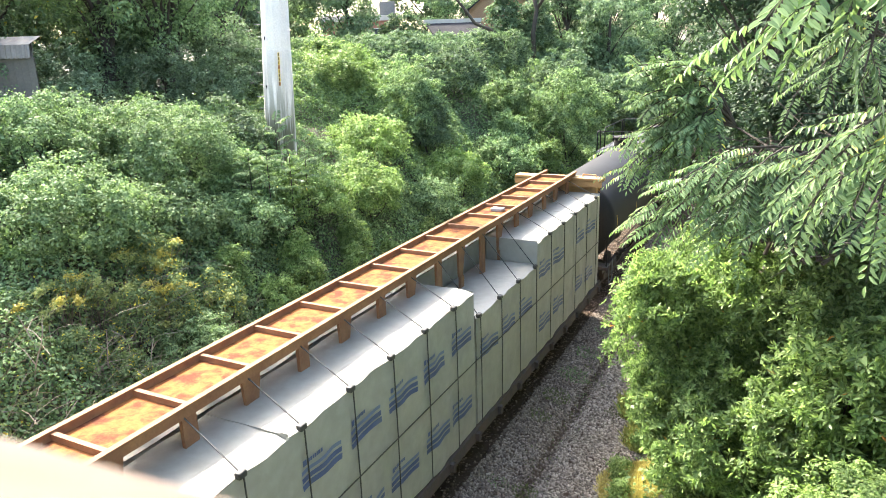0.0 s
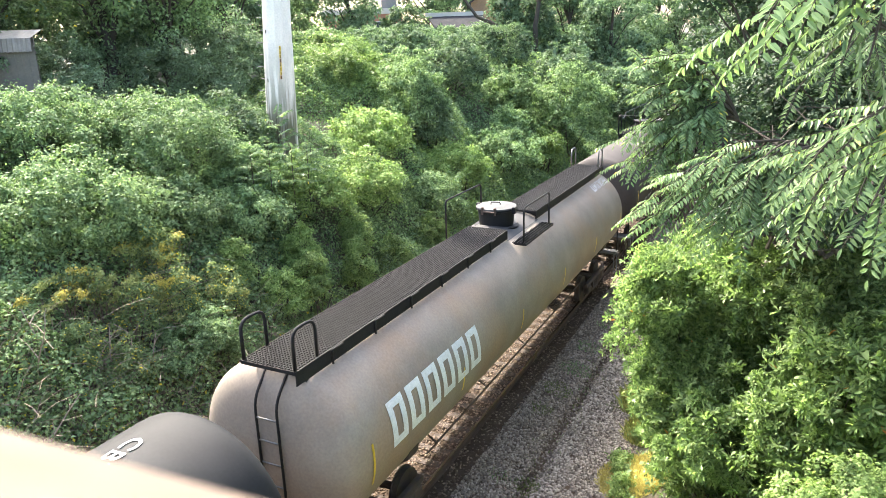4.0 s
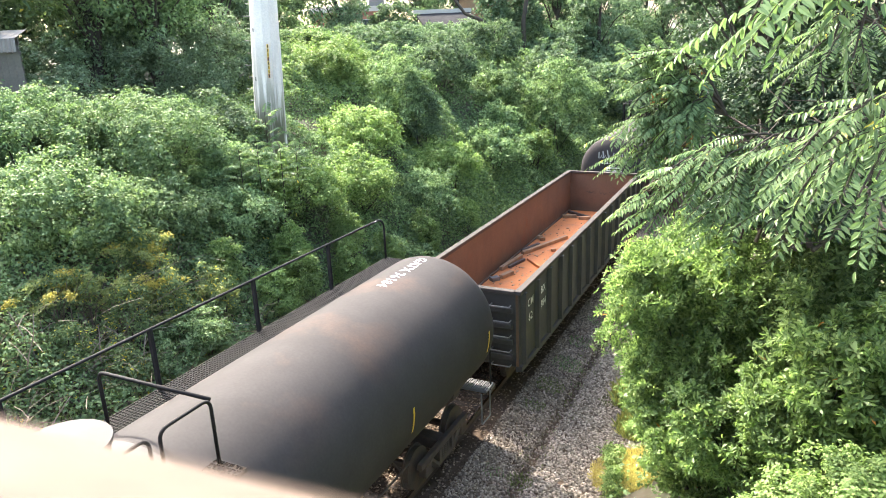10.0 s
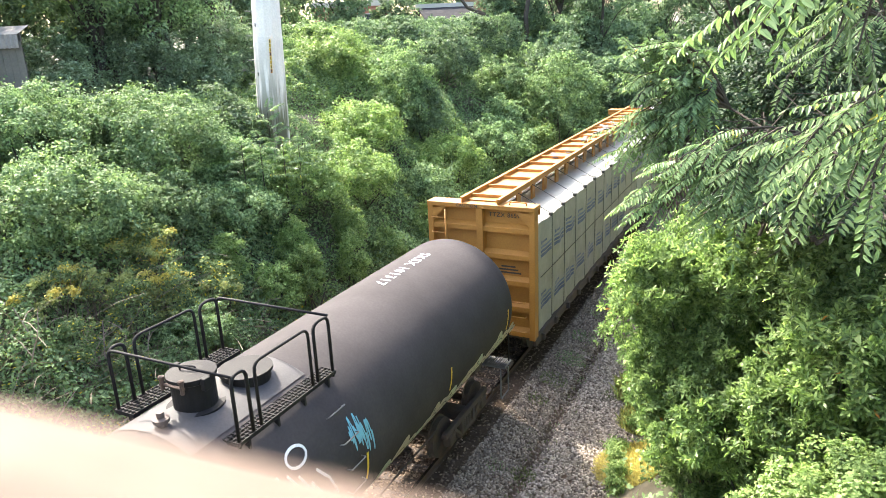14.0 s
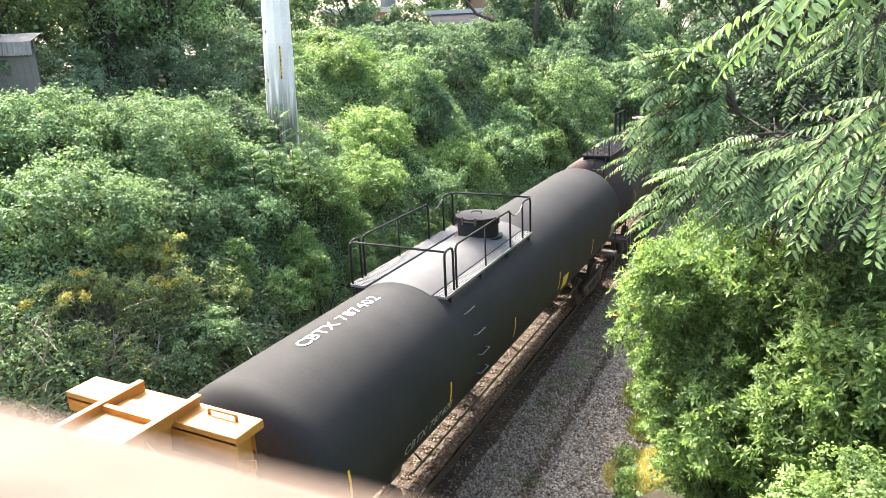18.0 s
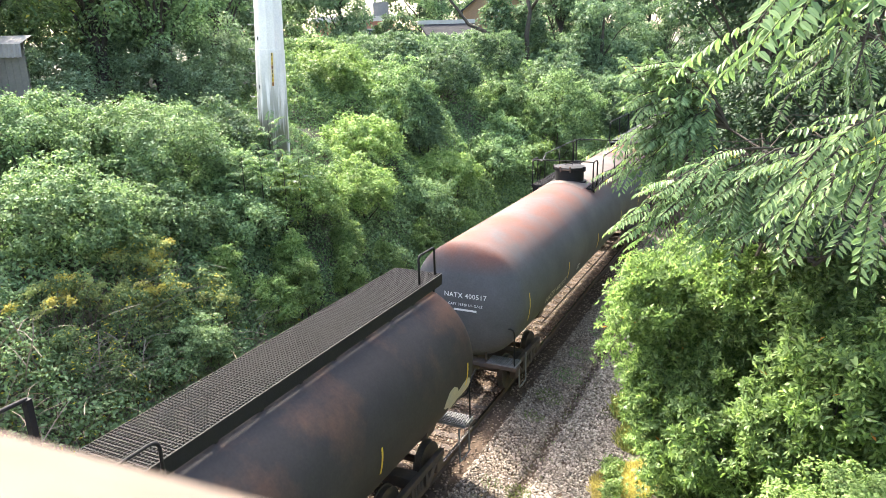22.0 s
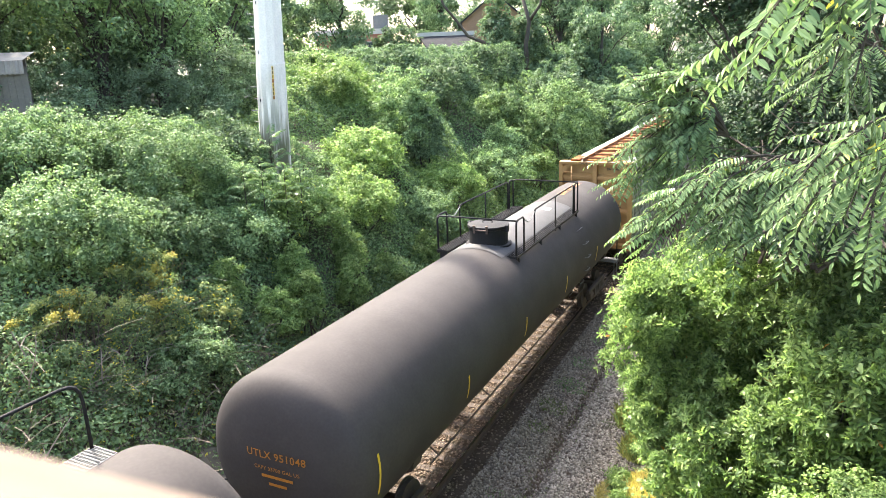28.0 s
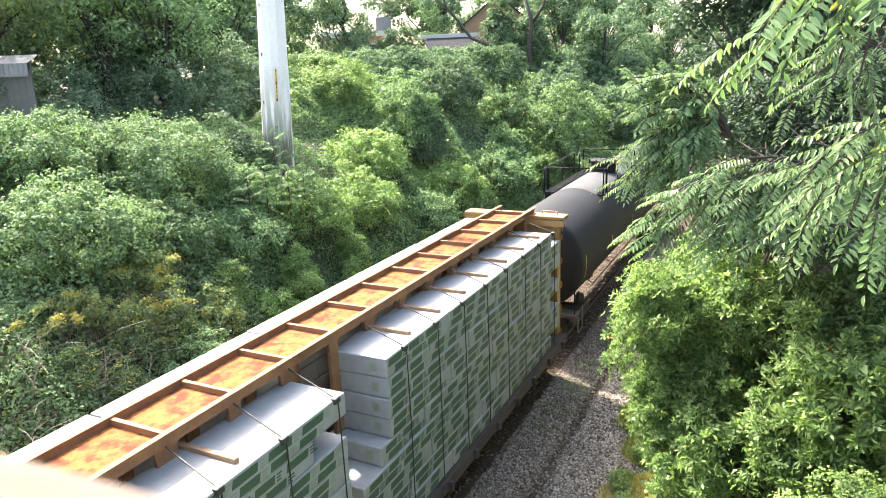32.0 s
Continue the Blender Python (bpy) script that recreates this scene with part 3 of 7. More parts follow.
def broad_shrub(c, r, n, leaf, base, seed, label, material=BROAD, narrow=0.32):
    rng = np.random.default_rng(seed)
    thing = group_of("broadleaf_shrub", label, "shrub", "shrubs on the banks", base)
    p, nor, _ = shell(rng, n, np.asarray(c) - np.asarray(base), r, seed, -0.8, 0.45)
    o = new("foliage", quads("foliage", whorls(rng, p, nor, leaf, narrow=narrow), material))
    o.parent = thing
    stems(thing, (0, 0, 0), np.asarray(c) - np.asarray(base), np.asarray(r) * 0.6, rng, 6, 0.02)
    return thing


BIG = "broad-leaved shrub with glossy leaves in whorls beside the track"
for k, (c, r, n, leaf) in enumerate([
        ((-1.25, 12.6, 3.5), (1.3, 1.5, 2.2), 4600, 0.115), ((-0.4, 12.0, 2.9), (1.5, 1.4, 1.9), 3600, 0.115), ((0.5, 11.6, 3.9), (1.5, 1.4, 1.9), 4200, 0.12),
        ((1.7, 10.8, 4.6), (1.3, 1.3, 1.5), 2600, 0.125), ((-1.5, 16.5, 2.8), (1.0, 1.8, 2.4), 2600, 0.115), ((-1.85, 11.7, 4.65), (0.62, 0.9, 0.95), 1500, 0.11),
        ((-1.52, 11.6, 3.2), (0.6, 0.8, 1.15), 1700, 0.11), ((-0.95, 11.1, 2.35), (0.8, 0.8, 0.75), 1300, 0.115), ((-0.28, 10.7, 2.8), (1.0, 0.85, 0.8), 1900, 0.12),
        ((0.6, 10.2, 3.5), (0.95, 0.8, 0.85), 1900, 0.13), ((1.25, 9.9, 4.4), (0.9, 0.8, 1.0), 1700, 0.14), ((-0.4, 12.0, 5.0), (1.25, 1.0, 0.85), 2400, 0.115),
        ((0.95, 11.3, 5.2), (1.1, 0.9, 0.9), 1900, 0.125), ((-1.05, 11.7, 1.35), (0.75, 0.8, 0.75), 1100, 0.11), ((-0.3, 11.3, 1.7), (0.8, 0.8, 0.75), 1100, 0.11)]):
    ground_z = float(height(np.array(max(c[0] + 0.2, -0.6)), np.array(c[1] + 0.3)))
    broad_shrub(c, r, n, leaf, (max(c[0] + 0.2, -0.6), c[1] + 0.3, min(ground_z, c[2] - 0.3)), 31 + k, BIG)


# ---- the tree of heaven beside the bridge ----
def pinnate(rng, base, way, length, pairs, leaflet):
    # a feather-shaped leaf: a hanging rachis and its pairs of leaflets, each folded along its midrib
    way = Vector(way).normalized()
    side = way.cross(Vector((0, 0, 1))).normalized()
    pts, res = [], []
    droop = rng.uniform(0.12, 0.45)
    for i in range(pairs + 3):
        t = i / (pairs + 2)
        pts.append(Vector(base) + way * length * t - Vector((0, 0, 1)) * droop * length * t * t)
    for i in range(2, pairs + 3):
        d = (pts[i] - pts[i - 1]).normalized()
        up = side.cross(d).normalized()
        grow = leaflet * (0.75 + 0.35 * math.sin(math.pi * i / (pairs + 3))) * rng.uniform(0.85, 1.15)
        for s in ((1, -1) if i < pairs + 2 else (0,)):
            w = (side * s + d * (0.35 if s else 1.0)).normalized()
            w = (w - Vector((0, 0, 1)) * rng.uniform(0.2, 0.8)).normalized()
            n = (up + side * rng.normal() * 0.25).normalized()
            n = (n - w * n.dot(w)).normalized()
            b = w.cross(n)
            o = pts[i] + w * 0.012
            half = grow * 0.165
            tip = o + w * grow - n * grow * 0.12
            m1, m2 = o + w * grow * 0.28, o + w * grow * 0.66
            for q in (1, -1):
                res.append([o, m1 + b * q * half + n * half * 0.3, m2 + b * q * half * 0.8 + n * half * 0.2, tip])
    return pts, res


def spray(name, label, root, tip, seed, count, length, leaflet, parent, thick=0.016, fan=1.0, bend=0.3):
    rng = np.random.default_rng(seed)
    bm = bmesh.new()
    a, b = Vector(root), Vector(tip)
    ctrl = [a.lerp(b, i / 6) + Vector((0, 0, bend * math.sin(math.pi * i / 6))) for i in range(7)]
    tube(bm, ctrl, thick, 6, thick * 0.35)
    leaves = []
    along = (b - a).normalized()
    for k in range(count):
        t = 0.35 + 0.65 * (k + rng.random() * 0.5) / count
        i = min(int(t * 6), 5)
        p = ctrl[i].lerp(ctrl[i + 1], t * 6 - i)
        ang = k * 2.4 + rng.normal() * 0.3
        u = along.orthogonal().normalized()
        v = along.cross(u)
        side_way = (u * math.cos(ang) + v * math.sin(ang)) * fan
        side_way.z *= 0.35
        d = along * (0.55 + 0.5 * t) + side_way + Vector((-0.12, 0, -0.12))
        pts, res = pinnate(rng, p, d, length * rng.uniform(0.7, 1.15), int(rng.integers(8, 12)), leaflet)
        tube(bm, pts[::2], 0.004, 4, 0.0015)
        leaves += res
    ob = part(name, bm, BARK, parent, label)
    o = new("foliage", quads("foliage", np.array(leaves), PINNATE))
    o.parent = ob
    return ob


heaven = group_of("tree_of_heaven", "slender tree with long feathery green leaves beside the bridge", "tree", "trees round the cutting")
rng = np.random.default_rng(77)
bm = bmesh.new()
trunk = trunk_path((2.2, 8.2, 3.6), (0.9, 7.0, 10.2), rng, 8, 0.15)
tube(bm, trunk, 0.11, 8, 0.05)
part("trunk", bm, BARK, heaven, smooth=True)
# root, corner and size of the space that the tips fill, branches, leaves on each, leaf and leaflet length
for k, (root, low, size, n, count, length, leaflet) in enumerate([
        ((-0.70, 10.0, 7.9), (-2.02, 9.15, 7.05), (0.85, 0.3, 1.75), 26, 10, 0.40, 0.088),
        ((0.31, 8.5, 7.75), (-1.62, 7.5, 6.82), (1.5, 0.25, 0.72), 18, 8, 0.46, 0.090),
        ((0.85, 6.2, 8.25), (0.02, 5.6, 7.62), (0.6, 0.2, 0.62), 6, 6, 0.5, 0.096),
        ((0.55, 4.8, 9.6), (-0.36, 4.5, 8.80), (0.72, 0.1, 0.38), 5, 5, 0.52, 0.105),
        ((0.95, 4.9, 8.7), (0.42, 4.6, 8.0), (0.2, 0.05, 0.45), 3, 5, 0.5, 0.09),
        ((0.9, 9.6, 8.9), (-0.2, 9.0, 8.2), (0.9, 0.4, 0.9), 5, 6, 0.45, 0.085)]):
    for i in range(n):
        tip = [low[0] + size[0] * ((i * 0.618 + 0.1 * k) % 1), low[1] + size[1] * ((i * 0.33) % 1), low[2] + size[2] * ((i * 0.755 + 0.37) % 1)]
        spray("branch", "", root, tip, 900 + 20 * k + i, count, length, leaflet, heaven)
    bm = bmesh.new()
    start = min(trunk, key=lambda p: abs(p.z - (root[2] - 0.6)))
    tube(bm, [start, start.lerp(Vector(root), 0.5) + Vector((0, 0, 0.1)), Vector(root)], 0.024, 6, 0.014)
    part("limb", bm, BARK, heaven)
# clumps behind its leaves, their colour darkened for the shaded gap
# the last five are hidden, added to keep sun off the broad-leaved shrub
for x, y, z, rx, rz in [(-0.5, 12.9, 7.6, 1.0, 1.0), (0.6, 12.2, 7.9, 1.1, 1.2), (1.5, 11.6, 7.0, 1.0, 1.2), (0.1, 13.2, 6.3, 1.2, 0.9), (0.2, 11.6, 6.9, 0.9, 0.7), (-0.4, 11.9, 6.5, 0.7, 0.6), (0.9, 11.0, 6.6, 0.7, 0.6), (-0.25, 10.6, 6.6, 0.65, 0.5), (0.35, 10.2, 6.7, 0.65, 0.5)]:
    shrub(x, y, rx, 0.8, rz, DEEP, 0.10, 0.6, "clump added for shade behind the feathery leaves, leaf colour darkened", "thicket", 0.5, 0.7, 0.55, z - rz * 0.5)
sapling = group_of("tree_of_heaven", "young feathery-leaved sapling in front of the steel pole", "tree", "trees round the cutting")
for seed, tip in enumerate([(-14.0, 16.05, 6.35), (-13.6, 16.6, 6.1), (-13.4, 17.1, 6.0), (-14.3, 15.6, 6.1), (-15.3, 18.1, 6.9), (-14.4, 18.6, 6.3), (-15.0, 15.5, 5.2), (-14.0, 17.0, 5.0)]):
    spray("branch", "", (tip[0] - 0.1, tip[1] + 0.1, tip[2] - 2.0), tip, 950 + seed, 12, 0.75, 0.15, sapling, 0.02, 1.3, 0.0)
# dead twigs hanging in the gap of the foliage
twigs = group_of("dead_twigs", "tangle of bare grey twigs in the shaded foliage", "twigs", at=(0.6, 9.0, 7.6))
rng = np.random.default_rng(55)
for k in range(46):
    a = Vector(rng.normal(size=3) * (0.5, 0.7, 0.45))
    d = Vector(unit(rng.normal(size=(1, 3)))[0]) * rng.uniform(0.5, 1.3)
    bm = bmesh.new()
    tube(bm, [a, a + d * 0.5 + Vector(rng.normal(size=3)) * 0.08, a + d], 0.009, 4, 0.003)
    part("twig", bm, BARK, twigs)
# grass and flowering weeds on the strip beside the ballast
def tuft(name, label, x, y, r, n, h, material, seed):
    rng = np.random.default_rng(seed)
    a = rng.uniform(0, 6.28, n)
    q = r * np.sqrt(rng.random(n))
    px, py = x + q * np.cos(a), y + q * np.sin(a)
    p = np.stack([px, py, np.maximum(height(px, py), np.where(px < -2.7, bed_top(px), -9)) - 0.03], 1)
    d = unit(np.stack([rng.normal(size=n) * 0.35, rng.normal(size=n) * 0.35, np.ones(n)], 1))
    s = unit(np.cross(d, rng.normal(size=(n, 3)))) * 0.012
    L = (h * rng.uniform(0.5, 1.1, n))[:, None]
    bend = np.stack([rng.normal(size=n), rng.normal(size=n), -np.ones(n) * 0.3], 1) * L * 0.18
    o = new(name, quads(name, np.stack([p - s, p + s, p + d * L * 0.6 + s * 0.8 + bend * 0.3, p + d * L + bend], 1), material))
    return tagged(o, label, "grass", kind="stuff")


tuft("verge_grass", "straw-yellow grass beside the ballast", -2.25, 13.5, 0.95, 9000, 0.16, STRAW, 61)
tuft("verge_grass", "yellow-green grass beside the ballast", -2.3, 15.6, 0.8, 4000, 0.3, GRASS, 66)
tuft("verge_grass", "yellow-green grass beside the ballast", -2.6, 17.0, 0.9, 3000, 0.45, GRASS, 62)
for k in range(26):
    gy = 9.5 + 0.85 * k
    tuft("weed_tuft", "low weeds growing in a line along the ballast", -4.52 + 0.08 * math.sin(k * 2.1), gy, 0.22 + 0.12 * (k * 7 % 3), 70, 0.10 + 0.02 * (k % 3), DULL_WEED if k % 3 else VINE, 300 + k)
for k, (wx, wy, wr, wn) in enumerate([(-5.15, 16.6, 0.42, 650), (-5.05, 18.0, 0.45, 700), (-5.2, 15.4, 0.3, 300), (-5.1, 19.6, 0.4, 400), (-4.5, 12.4, 0.3, 500), (-4.95, 21.5, 0.4, 300), (-3.5, 16.6, 0.3, 220), (-5.1, 12.3, 0.25, 120)]):
    tuft("weed_patch", "low green weeds growing through the ballast", wx, wy, wr, wn, 0.13, VINE if k % 2 else DULL_WEED, 64 + k)
for x, y in [(-2.75, 13.6), (-2.62, 13.0), (-2.85, 14.1), (-2.5, 12.6), (-2.9, 16.4), (-2.7, 18.0), (-2.6, 15.0)]:
    shrub(x, y, 0.16, 0.16, 0.3, VINE_LIGHT, 0.10, 0.7, "leafy light green weed on the grass strip", "tall_weed", 0.3, 0.8, 0.35)

# dry stalks and brambles at the foot of the bank
rng = np.random.default_rng(88)
n = 900
bx, by = rng.uniform(-14.2, -11.0, n), rng.uniform(4.5, 13.5, n)
base = np.stack([bx, by, height(bx, by)], 1)
lean = np.stack([rng.normal(size=n) * 0.5, rng.normal(size=n) * 0.5, rng.uniform(0.6, 1.3, n)], 1)
quad = []
side = unit(np.cross(lean, rng.normal(size=(n, 3)))) * 0.007
for a, b in ((0.0, 0.45), (0.45, 0.8), (0.8, 1.1)):
    def at(t):
        return base + lean * 1.5 * t - np.array([0, 0, 0.7]) * t * t
    quad.append(np.stack([at(a) - side, at(a) + side, at(b) + side * 0.8, at(b) - side * 0.8], 1))
tagged(new("dry_stalks", quads("dry_stalks", np.concatenate(quad), DRY)), "pale dry bramble stalks at the foot of the bank", "brambles", kind="stuff")

# yellowed sprays over the goldenrod, each a drooping plume of small flower heads
YELLOW_HEAD = leaf_shader("goldenrod_flower", (0.34, 0.31, 0.08), (0.56, 0.47, 0.13), 0.3, 0.7)
PALE_TOP = leaf_shader("yellowed_leaf", (0.19, 0.23, 0.085), (0.36, 0.38, 0.15), 0.35, 0.6)
rng = np.random.default_rng(91)
for k, (gx, gy, gz, r, mt) in enumerate([(-14.05, 9.05, 3.95, 0.26, YELLOW_HEAD), (-14.2, 8.6, 3.75, 0.20, PALE_TOP), (-13.7, 11.5, 4.0, 0.24, YELLOW_HEAD), (-13.75, 11.35, 4.25, 0.18, PALE_TOP), (-13.35, 10.9, 3.25, 0.26, PALE_TOP),
                                          (-13.25, 11.1, 3.45, 0.20, YELLOW_HEAD), (-13.5, 10.2, 3.6, 0.26, PALE_TOP), (-13.9, 9.7, 3.9, 0.26, PALE_TOP), (-13.0, 11.0, 2.9, 0.20, PALE_TOP), (-12.8, 12.2, 3.0, 0.22, PALE_TOP)]):
    g = float(height(np.array(gx), np.array(gy)))
    plume = group_of("goldenrod", "arching goldenrod plume in yellow bloom on the bank" if mt is YELLOW_HEAD else "yellowed leafy stalk among the goldenrod", "wildflower", "goldenrod on the bank", (gx, gy, g))
    heads = []
    for i in range(9):
        d = Vector((rng.normal() * r * 1.3, rng.normal() * r * 1.3, gz - g + 0.15 + rng.normal() * 0.14))
        bm = bmesh.new()
        tube(bm, [(0, 0, -0.2), d * 0.5 + Vector((0, 0, 0.08)), d], 0.008, 4, 0.004)
        part("stalk", bm, DRY, plume)
        t = rng.random((120, 1))
        way = np.array([rng.normal() * 0.18, rng.normal() * 0.18, 0.06])
        p = np.array(d) + way * t * 1.2 - np.array([0, 0, 0.12]) * t * t + rng.normal(size=(120, 3)) * 0.045
        heads.append(leaf_quads(rng, p, np.tile([0, 0, 1.0], (120, 1)), 0.06, 0.9))
    o = tagged(new("bloom", quads("bloom", np.concatenate(heads), mt)), kind="stuff")
    o.parent = plume
# bare crooked branches over the hollow at the foot of the bank
BARE = shader("bare_pale_wood", (0.33, 0.27, 0.21), 0.9, tint=(0.2, 0.16, 0.12), scale=8, fine=30, bump=0.3)
for k in range(17):
    gx, gy = -12.2 - 1.9 * ((k * 0.618) % 1), 6.3 + 3.6 * ((k * 0.377 + 0.1) % 1)
    g = float(height(np.array(gx), np.array(gy)))
    dead = group_of("dead_branch", "bare crooked pale branch among the weeds", "branch", "dead branches on the bank", (gx, gy, g))
    top = Vector((rng.normal() * 0.45 - 0.2, rng.normal() * 0.5, rng.uniform(0.9, 1.6)))
    pts = [Vector((0, 0, -0.15)), top * 0.35 + Vector((rng.normal() * 0.1, rng.normal() * 0.1, 0.1)), top * 0.7 + Vector((rng.normal() * 0.12, rng.normal() * 0.12, 0.12)), top]
    bm = bmesh.new()
    tube(bm, arc(pts, 0.25), 0.019, 5, 0.008)
    stem_ob = part("stem", bm, BARE, dead)
    for j in (1, 2):
        a = pts[j]
        d = Vector((rng.normal() * 0.35, rng.normal() * 0.35, rng.uniform(0.1, 0.4)))
        bm = bmesh.new()
        tube(bm, [a, a + d * 0.5 + Vector((0, 0, 0.06)), a + d], 0.011, 4, 0.004)
        part("twig", bm, BARE, dead)

# light green vines heaped on the bank just below the bridge
for x, y, z, r in [(0.75, 8.2, 3.45, 0.6), (1.3, 8.0, 3.95, 0.7), (0.25, 8.3, 3.0, 0.5), (1.1, 7.4, 3.8, 0.45)]:
    shrub(x, y, r, r, r * 0.8, VINE_LIGHT, 0.075, 0.9, "light green creeper heaped on the bank below the bridge", "creeper", 0.3, 0.6, 0.6, z - r * 0.6)



# ---- train: materials ----
def steel_paint(name, base, rough=0.5, rust=(0.16, 0.07, 0.04), share=(0.76, 0.92), scale=0.5, top=None, spec=0.22, tint=None):
    # weathered paint, with rust in cloudy patches that may keep to the height range top
    m = shader(name, base, rough, tint=tint or [c * 1.7 for c in base], amount=0.6, scale=0.6, fine=22, bump=0.03, spec=spec, second=rust, second_scale=scale, second_edge=share)
    n, l = m.node_tree.nodes, m.node_tree.links
    b = n["Principled BSDF"]
    streak = n.new("ShaderNodeTexNoise")
    streak.inputs["Scale"].default_value, streak.inputs["Detail"].default_value = 1.3, 5
    mr = n.new("ShaderNodeMapRange")
    mr.inputs[3].default_value, mr.inputs[4].default_value = rough + 0.05, rough + 0.3
    l.new(streak.outputs[0], mr.inputs[0])
    l.new(mr.outputs[0], b.inputs["Roughness"])
    if top:
        co = [k for k in n if k.bl_idname == "ShaderNodeTexCoord"][0]
        sep = n.new("ShaderNodeSeparateXYZ")
        l.new(co.outputs["Object"], sep.inputs[0])
        band = n.new("ShaderNodeMapRange")
        band.inputs[1].default_value, band.inputs[2].default_value = top
        l.new(sep.outputs["Z"], band.inputs[0])
        edge = [k for k in n if k.bl_idname == "ShaderNodeMix" and k.inputs[7].is_linked is False and tuple(round(c, 3) for c in k.inputs[7].default_value[:3]) == tuple(round(c, 3) for c in rust)][0]
        old = edge.inputs[0].links[0].from_socket
        mul = n.new("ShaderNodeMath")
        mul.operation = "MULTIPLY"
        l.new(old, mul.inputs[0])
        l.new(band.outputs[0], mul.inputs[1])
        l.new(mul.outputs[0], edge.inputs[0])
    return m


PAINT_B = steel_paint("gloss_black_tank_paint", (0.0135, 0.014, 0.0145), 0.5, spec=0.2)
PAINT_C = steel_paint("weathered_tan_tank_paint", (0.22, 0.185, 0.15), 0.55, (0.30, 0.20, 0.13), (0.5, 0.75), 0.35)
PAINT_D = steel_paint("dusty_black_tank_paint", (0.042, 0.037, 0.035), 0.62, spec=0.16)
PAINT_E = steel_paint("rust_stained_black_tank_paint", (0.031, 0.028, 0.027), 0.62, (0.085, 0.052, 0.038), (0.52, 0.74), 0.45, (3.2, 4.2))
PAINT_G = steel_paint("matt_black_tank_paint", (0.038, 0.034, 0.034), 0.68, share=(0.9, 0.95), spec=0.14)
PAINT_I = steel_paint("satin_black_tank_paint", (0.019, 0.0185, 0.018), 0.58, spec=0.17)
PAINT_J = steel_paint("sooty_tank_paint_with_rust", (0.034, 0.030, 0.029), 0.58, (0.125, 0.066, 0.043), (0.50, 0.70), 0.5, (2.4, 3.6), spec=0.18)
PAINT_K = steel_paint("faded_grey_tank_paint_with_red_rust", (0.072, 0.073, 0.075), 0.62, (0.135, 0.057, 0.041), (0.33, 0.62), 0.5, (3.5, 4.05), spec=0.15)
PAINT_L = steel_paint("brown_black_tank_paint", (0.040, 0.035, 0.033), 0.6, spec=0.18)
PAINT_O = steel_paint("deep_black_tank_paint", (0.012, 0.012, 0.0125), 0.5, spec=0.2)
UNDER = shader("grimy_underframe", (0.040, 0.034, 0.030), 0.8, tint=(0.10, 0.06, 0.04), amount=0.6, scale=3, fine=25, bump=0.2)
BLACK_STEEL = shader("black_painted_steel", (0.018, 0.017, 0.017), 0.7, scale=5, fine=40, spec=0.18)
GALV = shader("galvanised_steel", (0.17, 0.17, 0.167), 0.65, 0.3, scale=4, fine=35, bump=0.05)
TOP_SILVER = shader("pale_grey_top_coating", (0.064, 0.064, 0.064), 0.8, tint=(0.046, 0.045, 0.045), amount=0.6, scale=2.2, fine=30, bump=0.04)
TOP_GREY = shader("grey_top_coating", (0.055, 0.053, 0.053), 0.8, tint=(0.040, 0.038, 0.038), amount=0.8, scale=2.0, fine=30, bump=0.05)
TOP_RUST = shader("rusty_top_coating", (0.125, 0.103, 0.092), 0.8, tint=(0.10, 0.066, 0.052), amount=0.9, scale=2.0, fine=30, bump=0.05)
WHITE_PAINT = shader("white_stencil", (0.72, 0.72, 0.70), 0.6, scale=6, fine=30, bump=0.0)
YELLOW_PAINT = shader("yellow_marking", (0.70, 0.46, 0.03), 0.5, scale=6, fine=30, bump=0.0)
GOLD_PAINT = shader("orange_yellow_stencil", (0.40, 0.155, 0.012), 0.6, scale=6, fine=30, bump=0.0)
DULL_PAINT = shader("worn_stencil", (0.34, 0.35, 0.34), 0.7, scale=6, fine=30, bump=0.0)
RED_PAINT = shader("red_placard", (0.60, 0.05, 0.05), 0.5, scale=6, fine=30, bump=0.0)
CAR_YELLOW = shader("yellow_freight_car_paint", (0.37, 0.165, 0.025), 0.6, tint=(0.29, 0.12, 0.02), amount=0.7, scale=1.2, fine=24, bump=0.08, second=(0.22, 0.08, 0.03), second_scale=1.6, second_edge=(0.64, 0.78))
CAR_TAN = shader("faded_yellow_freight_car_paint", (0.36, 0.20, 0.065), 0.62, tint=(0.28, 0.15, 0.05), amount=0.7, scale=1.2, fine=24, bump=0.08, second=(0.25, 0.11, 0.05), second_scale=1.5, second_edge=(0.62, 0.78))
RUST_PAN = shader("rust_eaten_yellow_plate", (0.27, 0.118, 0.036), 0.9, spec=0.1, tint=(0.17, 0.062, 0.022), amount=1.0, scale=7.0, fine=30, bump=0.25, second=(0.095, 0.034, 0.018), second_scale=3.2, second_edge=(0.47, 0.62))
RUST_FLOOR = shader("orange_rust_floor", (0.52, 0.19, 0.06), 0.85, tint=(0.40, 0.14, 0.05), amount=0.8, scale=1.0, fine=26, bump=0.2, second=(0.30, 0.12, 0.06), second_scale=0.8, second_edge=(0.58, 0.72))
RUST_WALL = shader("brown_rust_wall", (0.135, 0.088, 0.06), 0.9, spec=0.2, tint=(0.095, 0.066, 0.049), amount=0.8, scale=1.0, fine=26, bump=0.2, second=(0.135, 0.066, 0.042), second_scale=0.9, second_edge=(0.60, 0.74))
GON_BLACK = shader("worn_black_gondola_paint", (0.024, 0.026, 0.026), 0.65, tint=(0.05, 0.046, 0.043), amount=0.6, scale=2, fine=30, bump=0.1)
